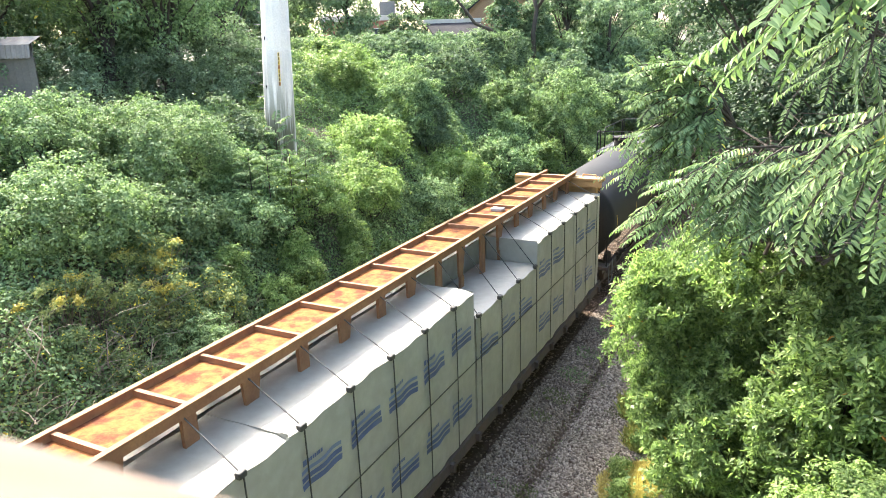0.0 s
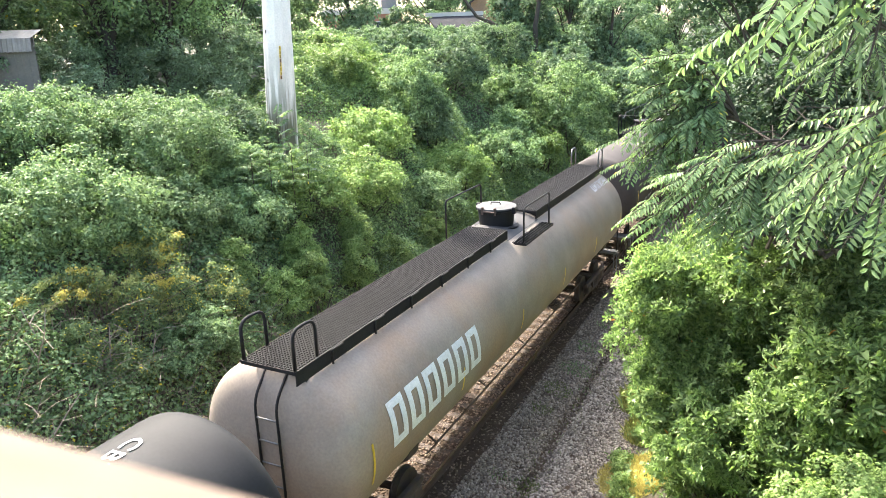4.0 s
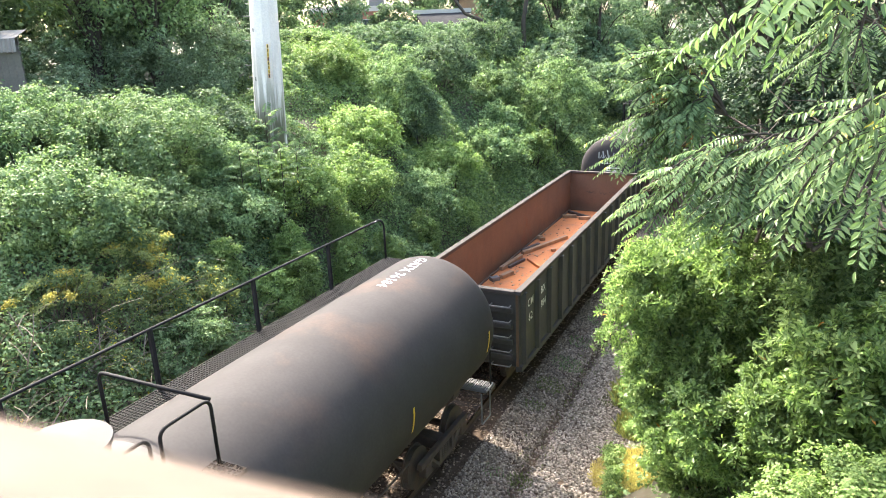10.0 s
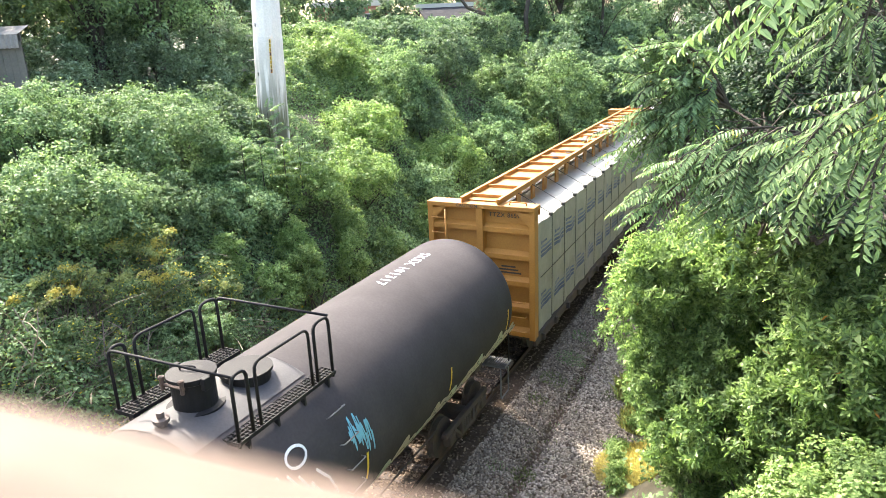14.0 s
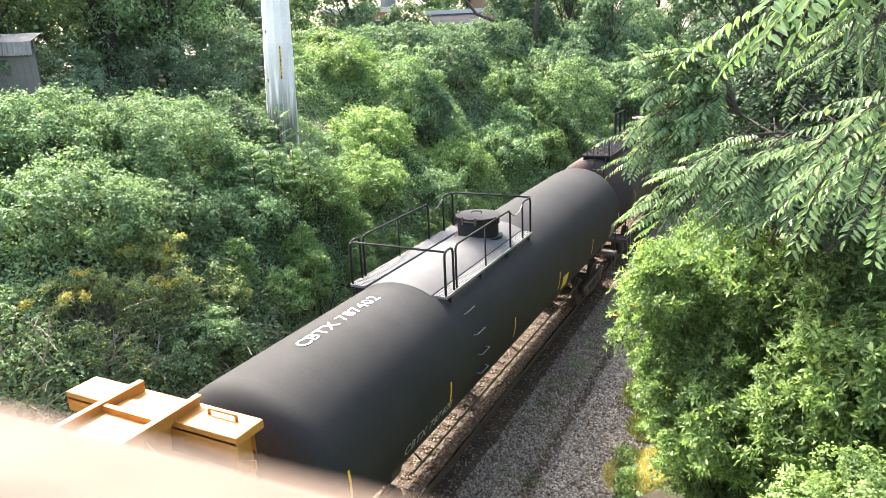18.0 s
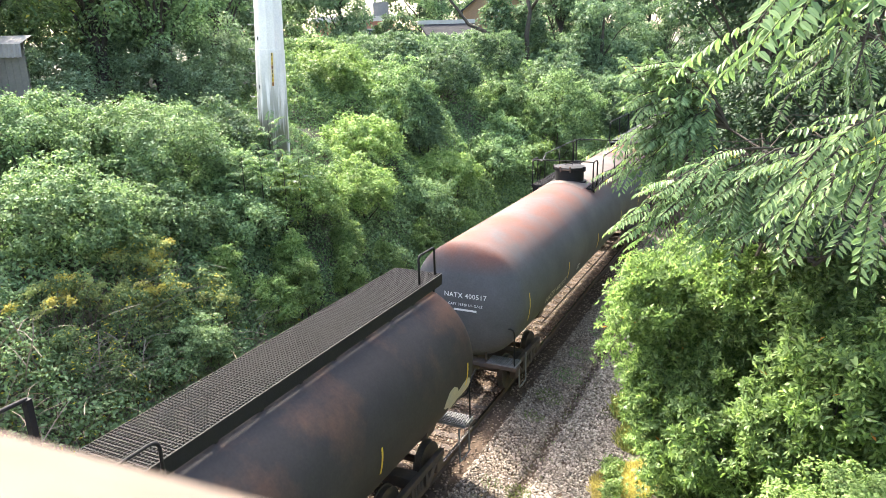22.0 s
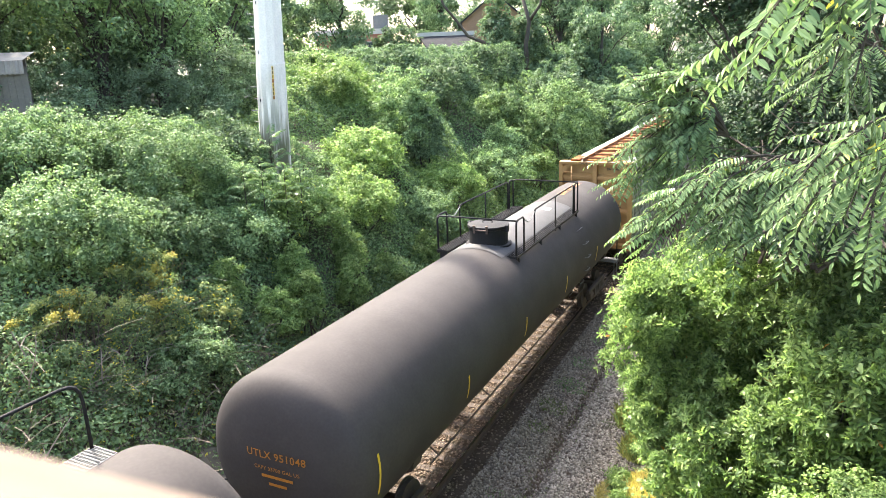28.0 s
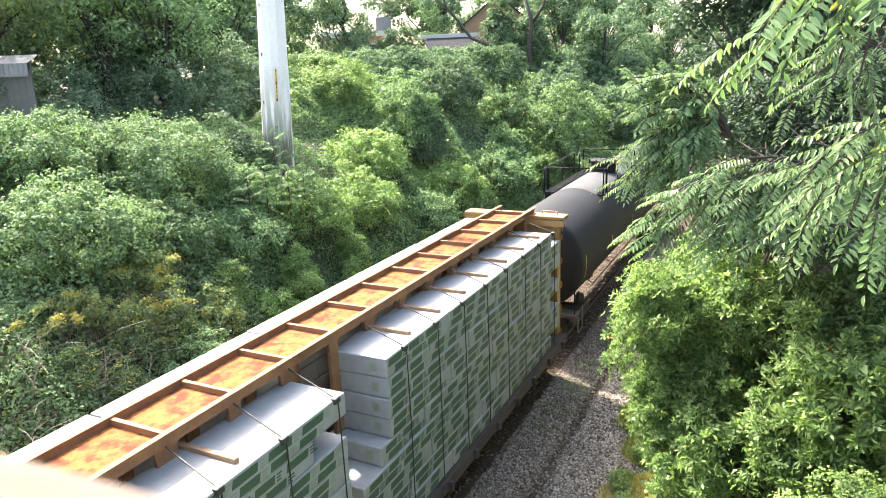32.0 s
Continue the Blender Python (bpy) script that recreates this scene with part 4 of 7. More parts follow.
GON_RIM = shader("scuffed_grey_rim", (0.060, 0.055, 0.052), 0.8, spec=0.12, tint=(0.055, 0.043, 0.037), amount=0.7, scale=2, fine=30, bump=0.1)
WRAP = shader("pale_lumber_wrap", (0.275, 0.272, 0.228), 0.5, tint=(0.215, 0.216, 0.178), amount=0.6, scale=1.5, fine=5, bump=0.35)
WRAP_WHITE = shader("white_lumber_wrap", (0.28, 0.284, 0.27), 0.55, tint=(0.225, 0.23, 0.218), amount=0.5, scale=1.6, fine=6, bump=0.3)
BLUE_INK = shader("blue_print", (0.055, 0.085, 0.18), 0.5, scale=5, bump=0.0)
PALE_INK = shader("pale_blue_print", (0.12, 0.16, 0.25), 0.5, scale=5, bump=0.0)
GREEN_INK = shader("green_print", (0.032, 0.080, 0.046), 0.5, tint=(0.045, 0.062, 0.038), scale=5, bump=0.0)
GREY_INK = shader("grey_green_print", (0.22, 0.26, 0.18), 0.5, scale=5, bump=0.0)
STRAP = shader("dark_strap", (0.035, 0.035, 0.03), 0.6, scale=5)
TIMBER = shader("weathered_timber", (0.36, 0.22, 0.12), 0.85, tint=(0.22, 0.13, 0.08), amount=0.9, scale=5, fine=30, bump=0.3)
OLD_PLANK = shader("grey_old_plank", (0.12, 0.09, 0.08), 0.9, tint=(0.06, 0.05, 0.045), amount=0.9, scale=5, fine=30, bump=0.3)
RUST_BEAM = shader("rust_brown_flange", (0.24, 0.12, 0.05), 0.8, tint=(0.15, 0.065, 0.03), amount=0.9, scale=2.5, fine=26, bump=0.2)
DULL_RUST = shader("dull_rusted_steel", (0.085, 0.055, 0.040), 0.8, tint=(0.05, 0.035, 0.03), scale=8, fine=40)
TRAIN = []
R, ZC = 1.57, 2.69


# ---- train: shared pieces ----
def words(text, size):
    # flat glyphs of the built-in font, centred, as verts and faces
    cu = bpy.data.curves.new("text", "FONT")
    cu.body, cu.size, cu.align_x, cu.align_y, cu.space_character = text, size, "CENTER", "CENTER", 1.08
    cu.resolution_u, cu.offset = 2, size * 0.008
    ob = new("text", cu)
    me = ob.to_mesh()
    v = [tuple(p.co[:2]) for p in me.vertices]
    f = [tuple(p.vertices) for p in me.polygons]
    ob.to_mesh_clear()
    bpy.data.objects.remove(ob)
    bpy.data.curves.remove(cu)
    return v, f


def spread(text, size, length):
    # lettering stretched to a given length
    v, f = words(text, size)
    w = max(p[0] for p in v) - min(p[0] for p in v)
    return [(x * length / w, y) for x, y in v], f


def lay(name, vf, put, material, parent, label=""):
    # flat shapes carried onto a surface by put(u, v)
    me = bpy.data.meshes.new(name)
    me.from_pydata([put(u, v) for u, v in vf[0]], [], vf[1])
    me.materials.append(material)
    ob = new(name, me)
    ob.parent = parent
    return tagged(ob, label)


def on_top(y0, way, x0=0.0, lift=0.016, r=R):
    # reads along way * y over the crown
    def put(u, v):
        a = x0 / r - way * v / r
        return ((r + lift) * math.sin(a), y0 + way * u, ZC + (r + lift) * math.cos(a))
    return put


def on_side(y0, z0, lift=0.014, r=R):
    # reads along y on the right flank
    a0 = math.acos(max(-1, min(1, (z0 - ZC) / r)))

    def put(u, v):
        a = a0 - v / r
        return ((r + lift) * math.sin(a), y0 + u, ZC + (r + lift) * math.cos(a))
    return put


def bars(rows, width, height, gap):
    # plain bars in place of small print
    v, f = [], []
    for i, w in enumerate(rows):
        y = -i * (height + gap)
        k = len(v)
        v += [(-width * w / 2, y), (width * w / 2, y), (width * w / 2, y + height), (-width * w / 2, y + height)]
        f.append((k, k + 1, k + 2, k + 3))
    return v, f


def strip(n, w, h):
    # an upright strip cut so that it can bend
    v = [(s * w / 2, -h / 2 + h * i / n) for i in range(n + 1) for s in (-1, 1)]
    return v, [(2 * i, 2 * i + 1, 2 * i + 3, 2 * i + 2) for i in range(n)]


def blob(cx, cy, rx, ry, seed, n=22, wob=0.25):
    rg = random.Random(seed)
    ph = [rg.uniform(0, 6.28) for _ in range(3)]
    v = [(cx, cy)]
    for i in range(n):
        t = 2 * math.pi * i / n
        k = 1 + wob * (0.6 * math.sin(2 * t + ph[0]) + 0.5 * math.sin(3 * t + ph[1]) + 0.3 * math.sin(5 * t + ph[2]))
        v.append((cx + rx * k * math.cos(t), cy + ry * k * math.sin(t)))
    return v, [(0, 1 + i, 1 + (i + 1) % n) for i in range(n)]


def scrawl(points, w):
    # a hand-drawn stroke as a ribbon
    v, f = [], []
    for i, (x, y) in enumerate(points):
        a, b = points[max(i - 1, 0)], points[min(i + 1, len(points) - 1)]
        dx, dy = b[0] - a[0], b[1] - a[1]
        q = math.hypot(dx, dy) or 1
        v += [(x - dy / q * w, y + dx / q * w), (x + dy / q * w, y - dx / q * w)]
        if i:
            k = 2 * i
            f.append((k - 2, k - 1, k + 1, k))
    return v, f


def zigzag(rg, n, step, tall, fine=5):
    pts = []
    x = 0
    for i in range(n):
        y = tall * rg.uniform(0.2, 0.5) * (1 if i % 2 else -1)
        pts.append((x, y))
        x += step * rg.uniform(-0.3, 1.0)
    out = []
    for a, b, c in zip(pts, pts[1:], pts[2:]):
        for j in range(fine):
            t = j / fine
            p, q = ((a[0] + b[0]) / 2, (a[1] + b[1]) / 2), ((b[0] + c[0]) / 2, (b[1] + c[1]) / 2)
            out.append((p[0] * (1 - t) ** 2 + 2 * b[0] * t * (1 - t) + q[0] * t * t, p[1] * (1 - t) ** 2 + 2 * b[1] * t * (1 - t) + q[1] * t * t))
    return out


def one_wheel():
    bm = bmesh.new()
    lathe(bm, [(-0.07, 0.10), (-0.06, 0.30), (-0.07, 0.455), (0.045, 0.455), (0.05, 0.49), (0.075, 0.49), (0.075, 0.42), (0.03, 0.30), (0.05, 0.10)], (0, 0, 0), "x", 28)
    return bm


def one_frame():
    bm = bmesh.new()
    box(bm, -0.06, 0.06, -1.15, 1.15, 0.58, 0.72, 0.02)
    box(bm, -0.06, 0.06, -0.45, 0.45, 0.22, 0.34, 0.02)
    for s in (-1, 1):
        box(bm, -0.09, 0.09, s * 0.88 - 0.16, s * 0.88 + 0.16, 0.34, 0.60, 0.03)
        tube(bm, [(0, s * 0.40, 0.28), (0, s * 0.75, 0.62)], 0.08, 6)
        box(bm, -0.07, 0.07, s * 0.30 - 0.05, s * 0.30 + 0.05, 0.28, 0.62)
    for s in (-0.14, 0.0, 0.14):
        lathe(bm, [(0.32 + 0.024 * i, 0.062 if i % 2 else 0.05) for i in range(12)], (0, s, 0), "z", 8)
    return bm


WHEEL_MESH, FRAME_MESH = None, None


def truck(parent, y):
    global WHEEL_MESH, FRAME_MESH
    bm = boxed(-0.95, 0.95, y - 0.16, y + 0.16, 0.45, 0.72, bevel=0.03)
    t = part("truck", bm, UNDER, parent, "grimy four-wheel bogie under the car")
    for dy in (-0.88, 0.88):
        bm = bmesh.new()
        tube(bm, [(-0.85, y + dy, 0.46), (0.85, y + dy, 0.46)], 0.08, 8)
        part("axle", bm, UNDER, t)
        for s in (-1, 1):
            if WHEEL_MESH is None:
                WHEEL_MESH = part("wheel", one_wheel(), UNDER, t, smooth=False)
                w = WHEEL_MESH
            else:
                w = again(WHEEL_MESH, Matrix(), t)
            w.matrix_basis = pose(s * 0.75, y + dy, 0.46, 0, 0, 0 if s < 0 else 180)
    for s in (-1, 1):
        if FRAME_MESH is None:
            FRAME_MESH = part("side_frame", one_frame(), UNDER, t)
            w = FRAME_MESH
        else:
            w = again(FRAME_MESH, Matrix(), t)
        w.matrix_basis = pose(s * 1.0, y, 0, 0, 0, 0)


def coupler(parent, y, way):
    # a knuckle coupler on its shank, and the air hose beside it
    bm = bmesh.new()
    box(bm, -0.10, 0.10, min(y, y + way * 0.55), max(y, y + way * 0.55), 0.78, 0.98, 0.02)
    box(bm, -0.17, 0.20, min(y + way * 0.5, y + way * 0.78), max(y + way * 0.5, y + way * 0.78), 0.72, 1.04, 0.05)
    part("coupler", bm, UNDER, parent, "rusty knuckle coupler")
    bm = bmesh.new()
    tube(bm, arc([(0.35, y, 0.95), (0.35, y + way * 0.25, 0.85), (0.30, y + way * 0.45, 0.42), (0.2, y + way * 0.75, 0.45)], 0.15), 0.025, 6)
    part("air_hose", bm, BLACK_STEEL, parent)


def grating(x0, x1, y0, y1, z, pitch=0.085, bar=0.012, deep=0.035):
    # an open steel grating: bearing bars, cross bars and a frame, tilt-free
    v, f = [], []

    def bit(a, b, c, d, t):
        k = len(v)
        for zz in (z - t, z):
            v.extend([(a, c, zz), (b, c, zz), (b, d, zz), (a, d, zz)])
        f.extend([tuple(k + i for i in q) for q in ((4, 5, 6, 7), (0, 1, 5, 4), (1, 2, 6, 5), (2, 3, 7, 6), (3, 0, 4, 7))])
    nx, ny = max(2, round((x1 - x0) / pitch)), max(2, round((y1 - y0) / pitch))
    for i in range(nx + 1):
        x = x0 + (x1 - x0) * i / nx
        bit(x - bar / 2, x + bar / 2, y0, y1, deep if i not in (0, nx) else 0.06)
    for j in range(ny + 1):
        y = y0 + (y1 - y0) * j / ny
        bit(x0, x1, y - bar / 2, y + bar / 2, deep * 0.7 if j not in (0, ny) else 0.06)
    return v, f


def grate(parent, box6, material, label, pitch=0.085, bar=0.006, name="walkway_grating"):
    v, f = grating(*box6, pitch=pitch, bar=bar)
    me = bpy.data.meshes.new(name)
    me.from_pydata(v, [], f)
    me.materials.append(material)
    ob = new(name, me)
    ob.parent = parent
    return tagged(ob, label)


def rail_of(parent, pts, r=0.026, material=None, name="handrail", corner=0.14):
    bm = bmesh.new()
    tube(bm, arc(pts, corner), r, 6)
    return part(name, bm, material or BLACK_STEEL, parent, smooth=True)


def tank_body(car, L, paint):
    bm = bmesh.new()
    deep = 0.58
    prof = [(deep * (1 - max(math.cos(a), 0) ** 0.75), R * math.sin(a) ** 0.78) for a in np.linspace(0.02, math.pi / 2, 18)]
    ring = [-L / 2 + u for u, r in prof]
    lathe(bm, list(zip(ring, [r for u, r in prof])) + [(-L / 2 + deep + 0.02, R)] + [(L / 2 - deep - 0.02, R)] + [(-u, r) for u, (q, r) in zip(ring[::-1], prof[::-1])], (0, 0, ZC), "y", 64)
    tank = part("tank", bm, paint, car, smooth=True)
    return tank


def head_put(L, z0, x0=0.0):
    # reads on the front head, which bulges towards -y
    def put(u, v):
        x, z = x0 + u, z0 + v
        q = min(math.hypot(x, z - ZC) / R, 0.97)
        a = math.asin(min(q ** (1 / 0.78), 1))
        return (x, -L / 2 + 0.58 * (1 - math.cos(a) ** 0.75) - 0.02, z)
    return put


def top_panel(car, y0, y1, material, x0=-0.75, x1=0.75, label="pale worn coating round the manway"):
    n, v, f = 12, [], []
    for y in (y0, y1):
        for i in range(n + 1):
            x = x0 + (x1 - x0) * i / n
            e = 0.0
            v.append((x, y, ZC + math.sqrt((R + 0.012) ** 2 - x * x)))
    f = [(i, i + 1, n + 2 + i, n + 1 + i) for i in range(n)]
    return lay_solid("top_panel", v, f, material, car, label)


def lay_solid(name, v, f, material, parent, label=""):
    me = bpy.data.meshes.new(name)
    me.from_pydata(v, [], f)
    me.materials.append(material)
    me.polygons.foreach_set("use_smooth", [True] * len(me.polygons))
    ob = new(name, me)
    ob.parent = parent
    return tagged(ob, label)


def dome(car, y, r=0.52, z0=4.05, z1=4.72, lid=None, flare=0.0, material=None):
    mat = material or BLACK_STEEL
    bm = bmesh.new()
    lathe(bm, [(z0, r * (1 - flare)), (z1 - 0.1, r), (z1 - 0.08, r + 0.03), (z1 - 0.04, r + 0.03)], (0, y, 0), "z", 32)
    body = part("manway_housing", bm, mat, car, "round black valve housing", smooth=False)
    bm = bmesh.new()
    lathe(bm, [(z1 - 0.04, r + 0.045), (z1, r + 0.04), (z1 + 0.035, r * 0.55), (z1 + 0.04, 0.02)], (0, y, 0), "z", 32)
    part("lid", bm, lid or mat, body, smooth=False)
    bm = bmesh.new()
    tube(bm, arc([(-0.12, y - 0.08, z1 + 0.02), (-0.12, y - 0.08, z1 + 0.10), (0.12, y - 0.02, z1 + 0.10), (0.12, y - 0.02, z1 + 0.02)], 0.04), 0.014, 5)
    part("lid_handle", bm, mat, body)
    part("hinge", boxed(r + 0.01, r + 0.10, y - 0.16, y - 0.04, z1 - 0.16, z1 + 0.02, bevel=0.015), mat, body)
    part("hinge", boxed(-r - 0.10, -r - 0.01, y - 0.02, y + 0.12, z1 - 0.16, z1 + 0.02, bevel=0.015), mat, body)
    bm = bmesh.new()
    tube(bm, [(-0.2, y - r - 0.05, z1 - 0.06), (0.22, y - r - 0.05, z1 - 0.06)], 0.022, 6)
    part("locking_bar", bm, DULL_RUST, body, "rusty locking bar")
    for q in (-0.17, 0.19):
        bm = bmesh.new()
        lathe(bm, [(z1 - 0.14, 0.03), (z1 + 0.02, 0.03), (z1 + 0.025, 0.045), (z1 + 0.06, 0.045), (z1 + 0.07, 0.02)], (q, y - r - 0.06, 0), "z", 8)
        part("lid_bolt", bm, DULL_RUST, body, "rusty swing bolt")
    bm = bmesh.new()
    lathe(bm, [(z0 + 0.10, r + 0.10), (z0 + 0.15, r + 0.10), (z0 + 0.155, r * 0.9)], (0, y, 0), "z", 32)
    part("base_flange", bm, mat, body)


def guard(car, x, y0, y1, z, h=0.95, posts=3, split=None, r=0.024):
    # a bent-tube rail along one side of a platform
    spans = [(y0, y1)] if split is None else [(y0, split - 0.12), (split + 0.12, y1)]
    for a, b in spans:
        rail_of(car, [(x, a, z), (x, a, z + h), (x, b, z + h), (x, b, z)], r)
        n = max(1, round((b - a) / 2.0))
        for i in range(1, n):
            y = a + (b - a) * i / n
            rail_of(car, [(x, y, z - 0.12), (x, y, z + h)], r * 0.9, name="rail_post", corner=0.01)


def platform(car, y0, y1, material, left=True, end_rails=True, h=0.93, z=4.06):
    for s in ((1, -1) if left else (1,)):
        a, b = (0.71, 1.05) if s > 0 else (-1.25, -0.89)
        grate(car, (a, b, y0, y1, z), material, "perforated steel walkway beside the manway", 0.075, 0.02 if material is GALV else 0.012)
        for i in range(4):
            y = y0 + 0.2 + (y1 - y0 - 0.4) * i / 3
            bm = bmesh.new()
            box(bm, (a + b) / 2 - 0.03 if s > 0 else a, (b if s > 0 else (a + b) / 2 + 0.03), y - 0.02, y + 0.02, z - 0.36 if s > 0 else z - 0.42, z - 0.05)
            part("bracket", bm, BLACK_STEEL, car)
        x = b - 0.03 if s > 0 else a + 0.03
        # the gap beside the manway is closed by a chain
        low = abs(y0) < abs(y1)
        short = y1 - y0 < 3
        near, wide = (0.32, 0.16) if short else (0.62, 0.85)
        g0, g1 = (y0 + near + wide, y1 - 0.55) if low else (y0 + 0.55, y1 - near - wide)
        guard(car, x, g0, g1, z, h)
        for e, q in ((y0 + 0.04, y0 + (near if low else 0.42)), (y1 - 0.04, y1 - (0.42 if low else near))):
            rail_of(car, [(x, q, z), (x, q, z + h), (x, e, z + h), (x, e, z - 0.1)])
        c0, c1 = (y0 + near, g0) if low else (g1, y1 - near)
        if not short:
            bm = bmesh.new()
            tube(bm, [(x, c0 + (c1 - c0) * i / 10, z + h - 0.06 - 0.16 * math.sin(math.pi * i / 10)) for i in range(11)], 0.014, 5)
            part("chain", bm, GALV, car, "sagging safety chain")
    if end_rails:
        for e in (y0 + 0.04, y1 - 0.04):
            if left:
                rail_of(car, [(-1.22, e, z), (-1.22, e, z + h), (1.02, e, z + h)], 0.022)


def side_rungs(car, y, z0=1.5, z1=3.6):
    n = 6
    for i in range(n):
        z = z0 + (z1 - z0) * i / (n - 1)
        a = math.acos(max(-1, min(1, (z - ZC) / R)))
        p = Vector((R * math.sin(a), 0, ZC + R * math.cos(a)))
        o = p + Vector((math.sin(a), 0, math.cos(a))) * 0.09
        rail_of(car, [(p.x, y - 0.2, p.z), (o.x, y - 0.2, o.z), (o.x, y + 0.2, o.z), (p.x, y + 0.2, p.z)], 0.011, GALV, "grab_iron", 0.03)


def running_gear(car, L, half):
    # stub sills, saddles, bogies, couplers, brake gear and end platforms; half: half the length over couplers
    for w in (-1, 1):
        e = w * half
        bm = bmesh.new()
        box(bm, -0.22, 0.22, min(e - w * 0.75, e - w * 4.6), max(e - w * 0.75, e - w * 4.6), 0.72, 1.10, 0.02)
        part("stub_sill", bm, UNDER, car)
        bm = bmesh.new()
        for s in (-1, 1):
            v = [bm.verts.new(p) for p in ((s * 0.2, e - w * 2.9, 1.05), (s * 1.32, e - w * 2.9, 1.72), (s * 1.42, e - w * 2.9, 2.1), (s * 0.2, e - w * 2.9, 1.3))]
            u = [bm.verts.new(p.co + Vector((0, 0.35, 0))) for p in v]
            bm.faces.new(v), bm.faces.new(u[::-1])
            for i in range(4):
                bm.faces.new((v[i], v[(i + 1) % 4], u[(i + 1) % 4], u[i]))
        part("tank_saddle", bm, UNDER, car)
        truck(car, e - w * 2.75)
        coupler(car, e - w * 0.75, w)
        bm = bmesh.new()
        box(bm, -1.45, 1.45, e - w * 0.95 - 0.14, e - w * 0.95 + 0.14, 1.02, 1.12, 0.01)
        sill = part("end_sill", bm, UNDER, car)
        grate(sill, (0.62, 1.40, e - w * 1.06 - 0.22, e - w * 1.06 + 0.22, 1.16), GALV, "galvanised end step", 0.06, 0.018, "step_grating")
        for s in (-1, 1):
            bm = bmesh.new()
            tube(bm, arc([(s * 1.42, e - w * 1.6, 1.25), (s * 1.42, e - w * 1.6, 0.45), (s * 1.42, e - w * 1.1, 0.45), (s * 1.42, e - w * 1.1, 1.1)], 0.06), 0.02, 5)
            part("sill_step", bm, GALV if s > 0 else UNDER, car)
        rail_of(car, [(-1.32, e - w * 0.9, 1.1), (-1.32, e - w * 0.9, 2.15), (1.36, e - w * 0.9, 2.15), (1.36, e - w * 0.9, 1.1)], 0.022, None, "end_handrail")
        bm = bmesh.new()
        tube(bm, [(0.55, e - w * 0.98, 1.1), (0.55, e - w * 0.98, 1.85)], 0.03, 6)
        part("brake_post", bm, UNDER, car)
    bm = bmesh.new()
    tube(bm, [(1.0, -half + 4.2, 1.02), (1.0, half - 4.2, 1.02)], 0.022, 5)
    part("brake_pipe", bm, UNDER, car)
    for i in range(5):
        y = -half + 4.6 + (2 * half - 9.2) * i / 4
        bm = bmesh.new()
        tube(bm, [(0.35, y + 0.25, 1.24), (1.02, y, 1.0)], 0.02, 4)
        part("pipe_hanger", bm, UNDER, car)


def yellow_marks(car, L, n=5, z=2.5, material=None, h=0.52, skip=()):
    for i in range(n):
        if i in skip:
            continue
        y = -L / 2 + 0.75 + (L - 1.5) * i / (n - 1)
        lay("reflector", strip(4, 0.055, h if i else 0.75), on_side(y, z if i else z + 0.1), material or YELLOW_PAINT, car, "vertical yellow reflective strip")


def tank_car(s0, s1, label, paint, half=None, marks=6):
    half = half or (s1 - s0) / 2 + 0.7
    car = group_of("tank_car", label, "tank car", "cars of the freight train", (TRACK, (s0 + s1) / 2, 0))
    L = s1 - s0
    tank_body(car, L, paint)
    running_gear(car, L, half)
    yellow_marks(car, L, marks)
    TRAIN.append(car)
    return car, L, (s0 + s1) / 2


def end_block(car, L, text, material, x0=0.05, z0=3.1, size=0.24, lines=(0.9, 0.75), small=0.10):
    size, small = size * 0.76, small * 0.76
    lay("lettering", words(text, size), head_put(L, z0, x0), material, car, "stencilled car number on the end")
    for i, tx in enumerate(lines):
        if isinstance(tx, str):
            lay("lettering", words(tx, small * 1.25), head_put(L, z0 - 0.24 - i * small * 1.9, x0), material, car)
        else:
            lay("small_print", bars([tx], 0.9, small * 0.7, 0), head_put(L, z0 - 0.27 - i * small * 1.8, x0), material, car)


def panel_print(car, y, z=2.6, n=3, w=0.34, material=None):
    lay("small_print", bars([1, 0.8, 0.9][:n], w, 0.06, 0.05), on_side(y, z), material or WHITE_PAINT, car, "block of small white print")


def long_walk(car, L, x0, x1, z, y0, y1, material=None, rail=True, posts=8, top=1.0):
    grate(car, (x0, x1, y0, y1, z), material or BLACK_STEEL, "long open-grid walkway along the tank top", 0.06, 0.011)
    if not rail:
        # edge plate, deepened to stand for shade below and stop sun through the grid
        part("walkway_skirt", boxed(x1 + 0.003, x1 + 0.018, y0, y1, z - 0.24, z - 0.002), BLACK_STEEL, car)
    for i in range(9):
        y = y0 + 0.3 + (y1 - y0 - 0.6) * i / 8
        bm = bmesh.new()
        box(bm, x0 + 0.02, x1 - 0.02, y - 0.03, y + 0.03, z - 0.32, z - 0.055)
        part("walkway_bracket", bm, BLACK_STEEL, car)
    if rail:
        x = x0 + 0.02
        rail_of(car, [(x, y0 + 0.05, z - 0.1), (x, y0 + 0.05, z + top), (x, y1 - 0.05, z + top), (x, y1 - 0.05, z - 0.1)], 0.026, None, "handrail", 0.3)
        for i in range(1, posts):
            y = y0 + (y1 - y0) * i / posts
            bm = bmesh.new()
            box(bm, x - 0.03, x + 0.03, y - 0.03, y + 0.03, z - 0.1, z + top)
            part("rail_post", bm, BLACK_STEEL, car)


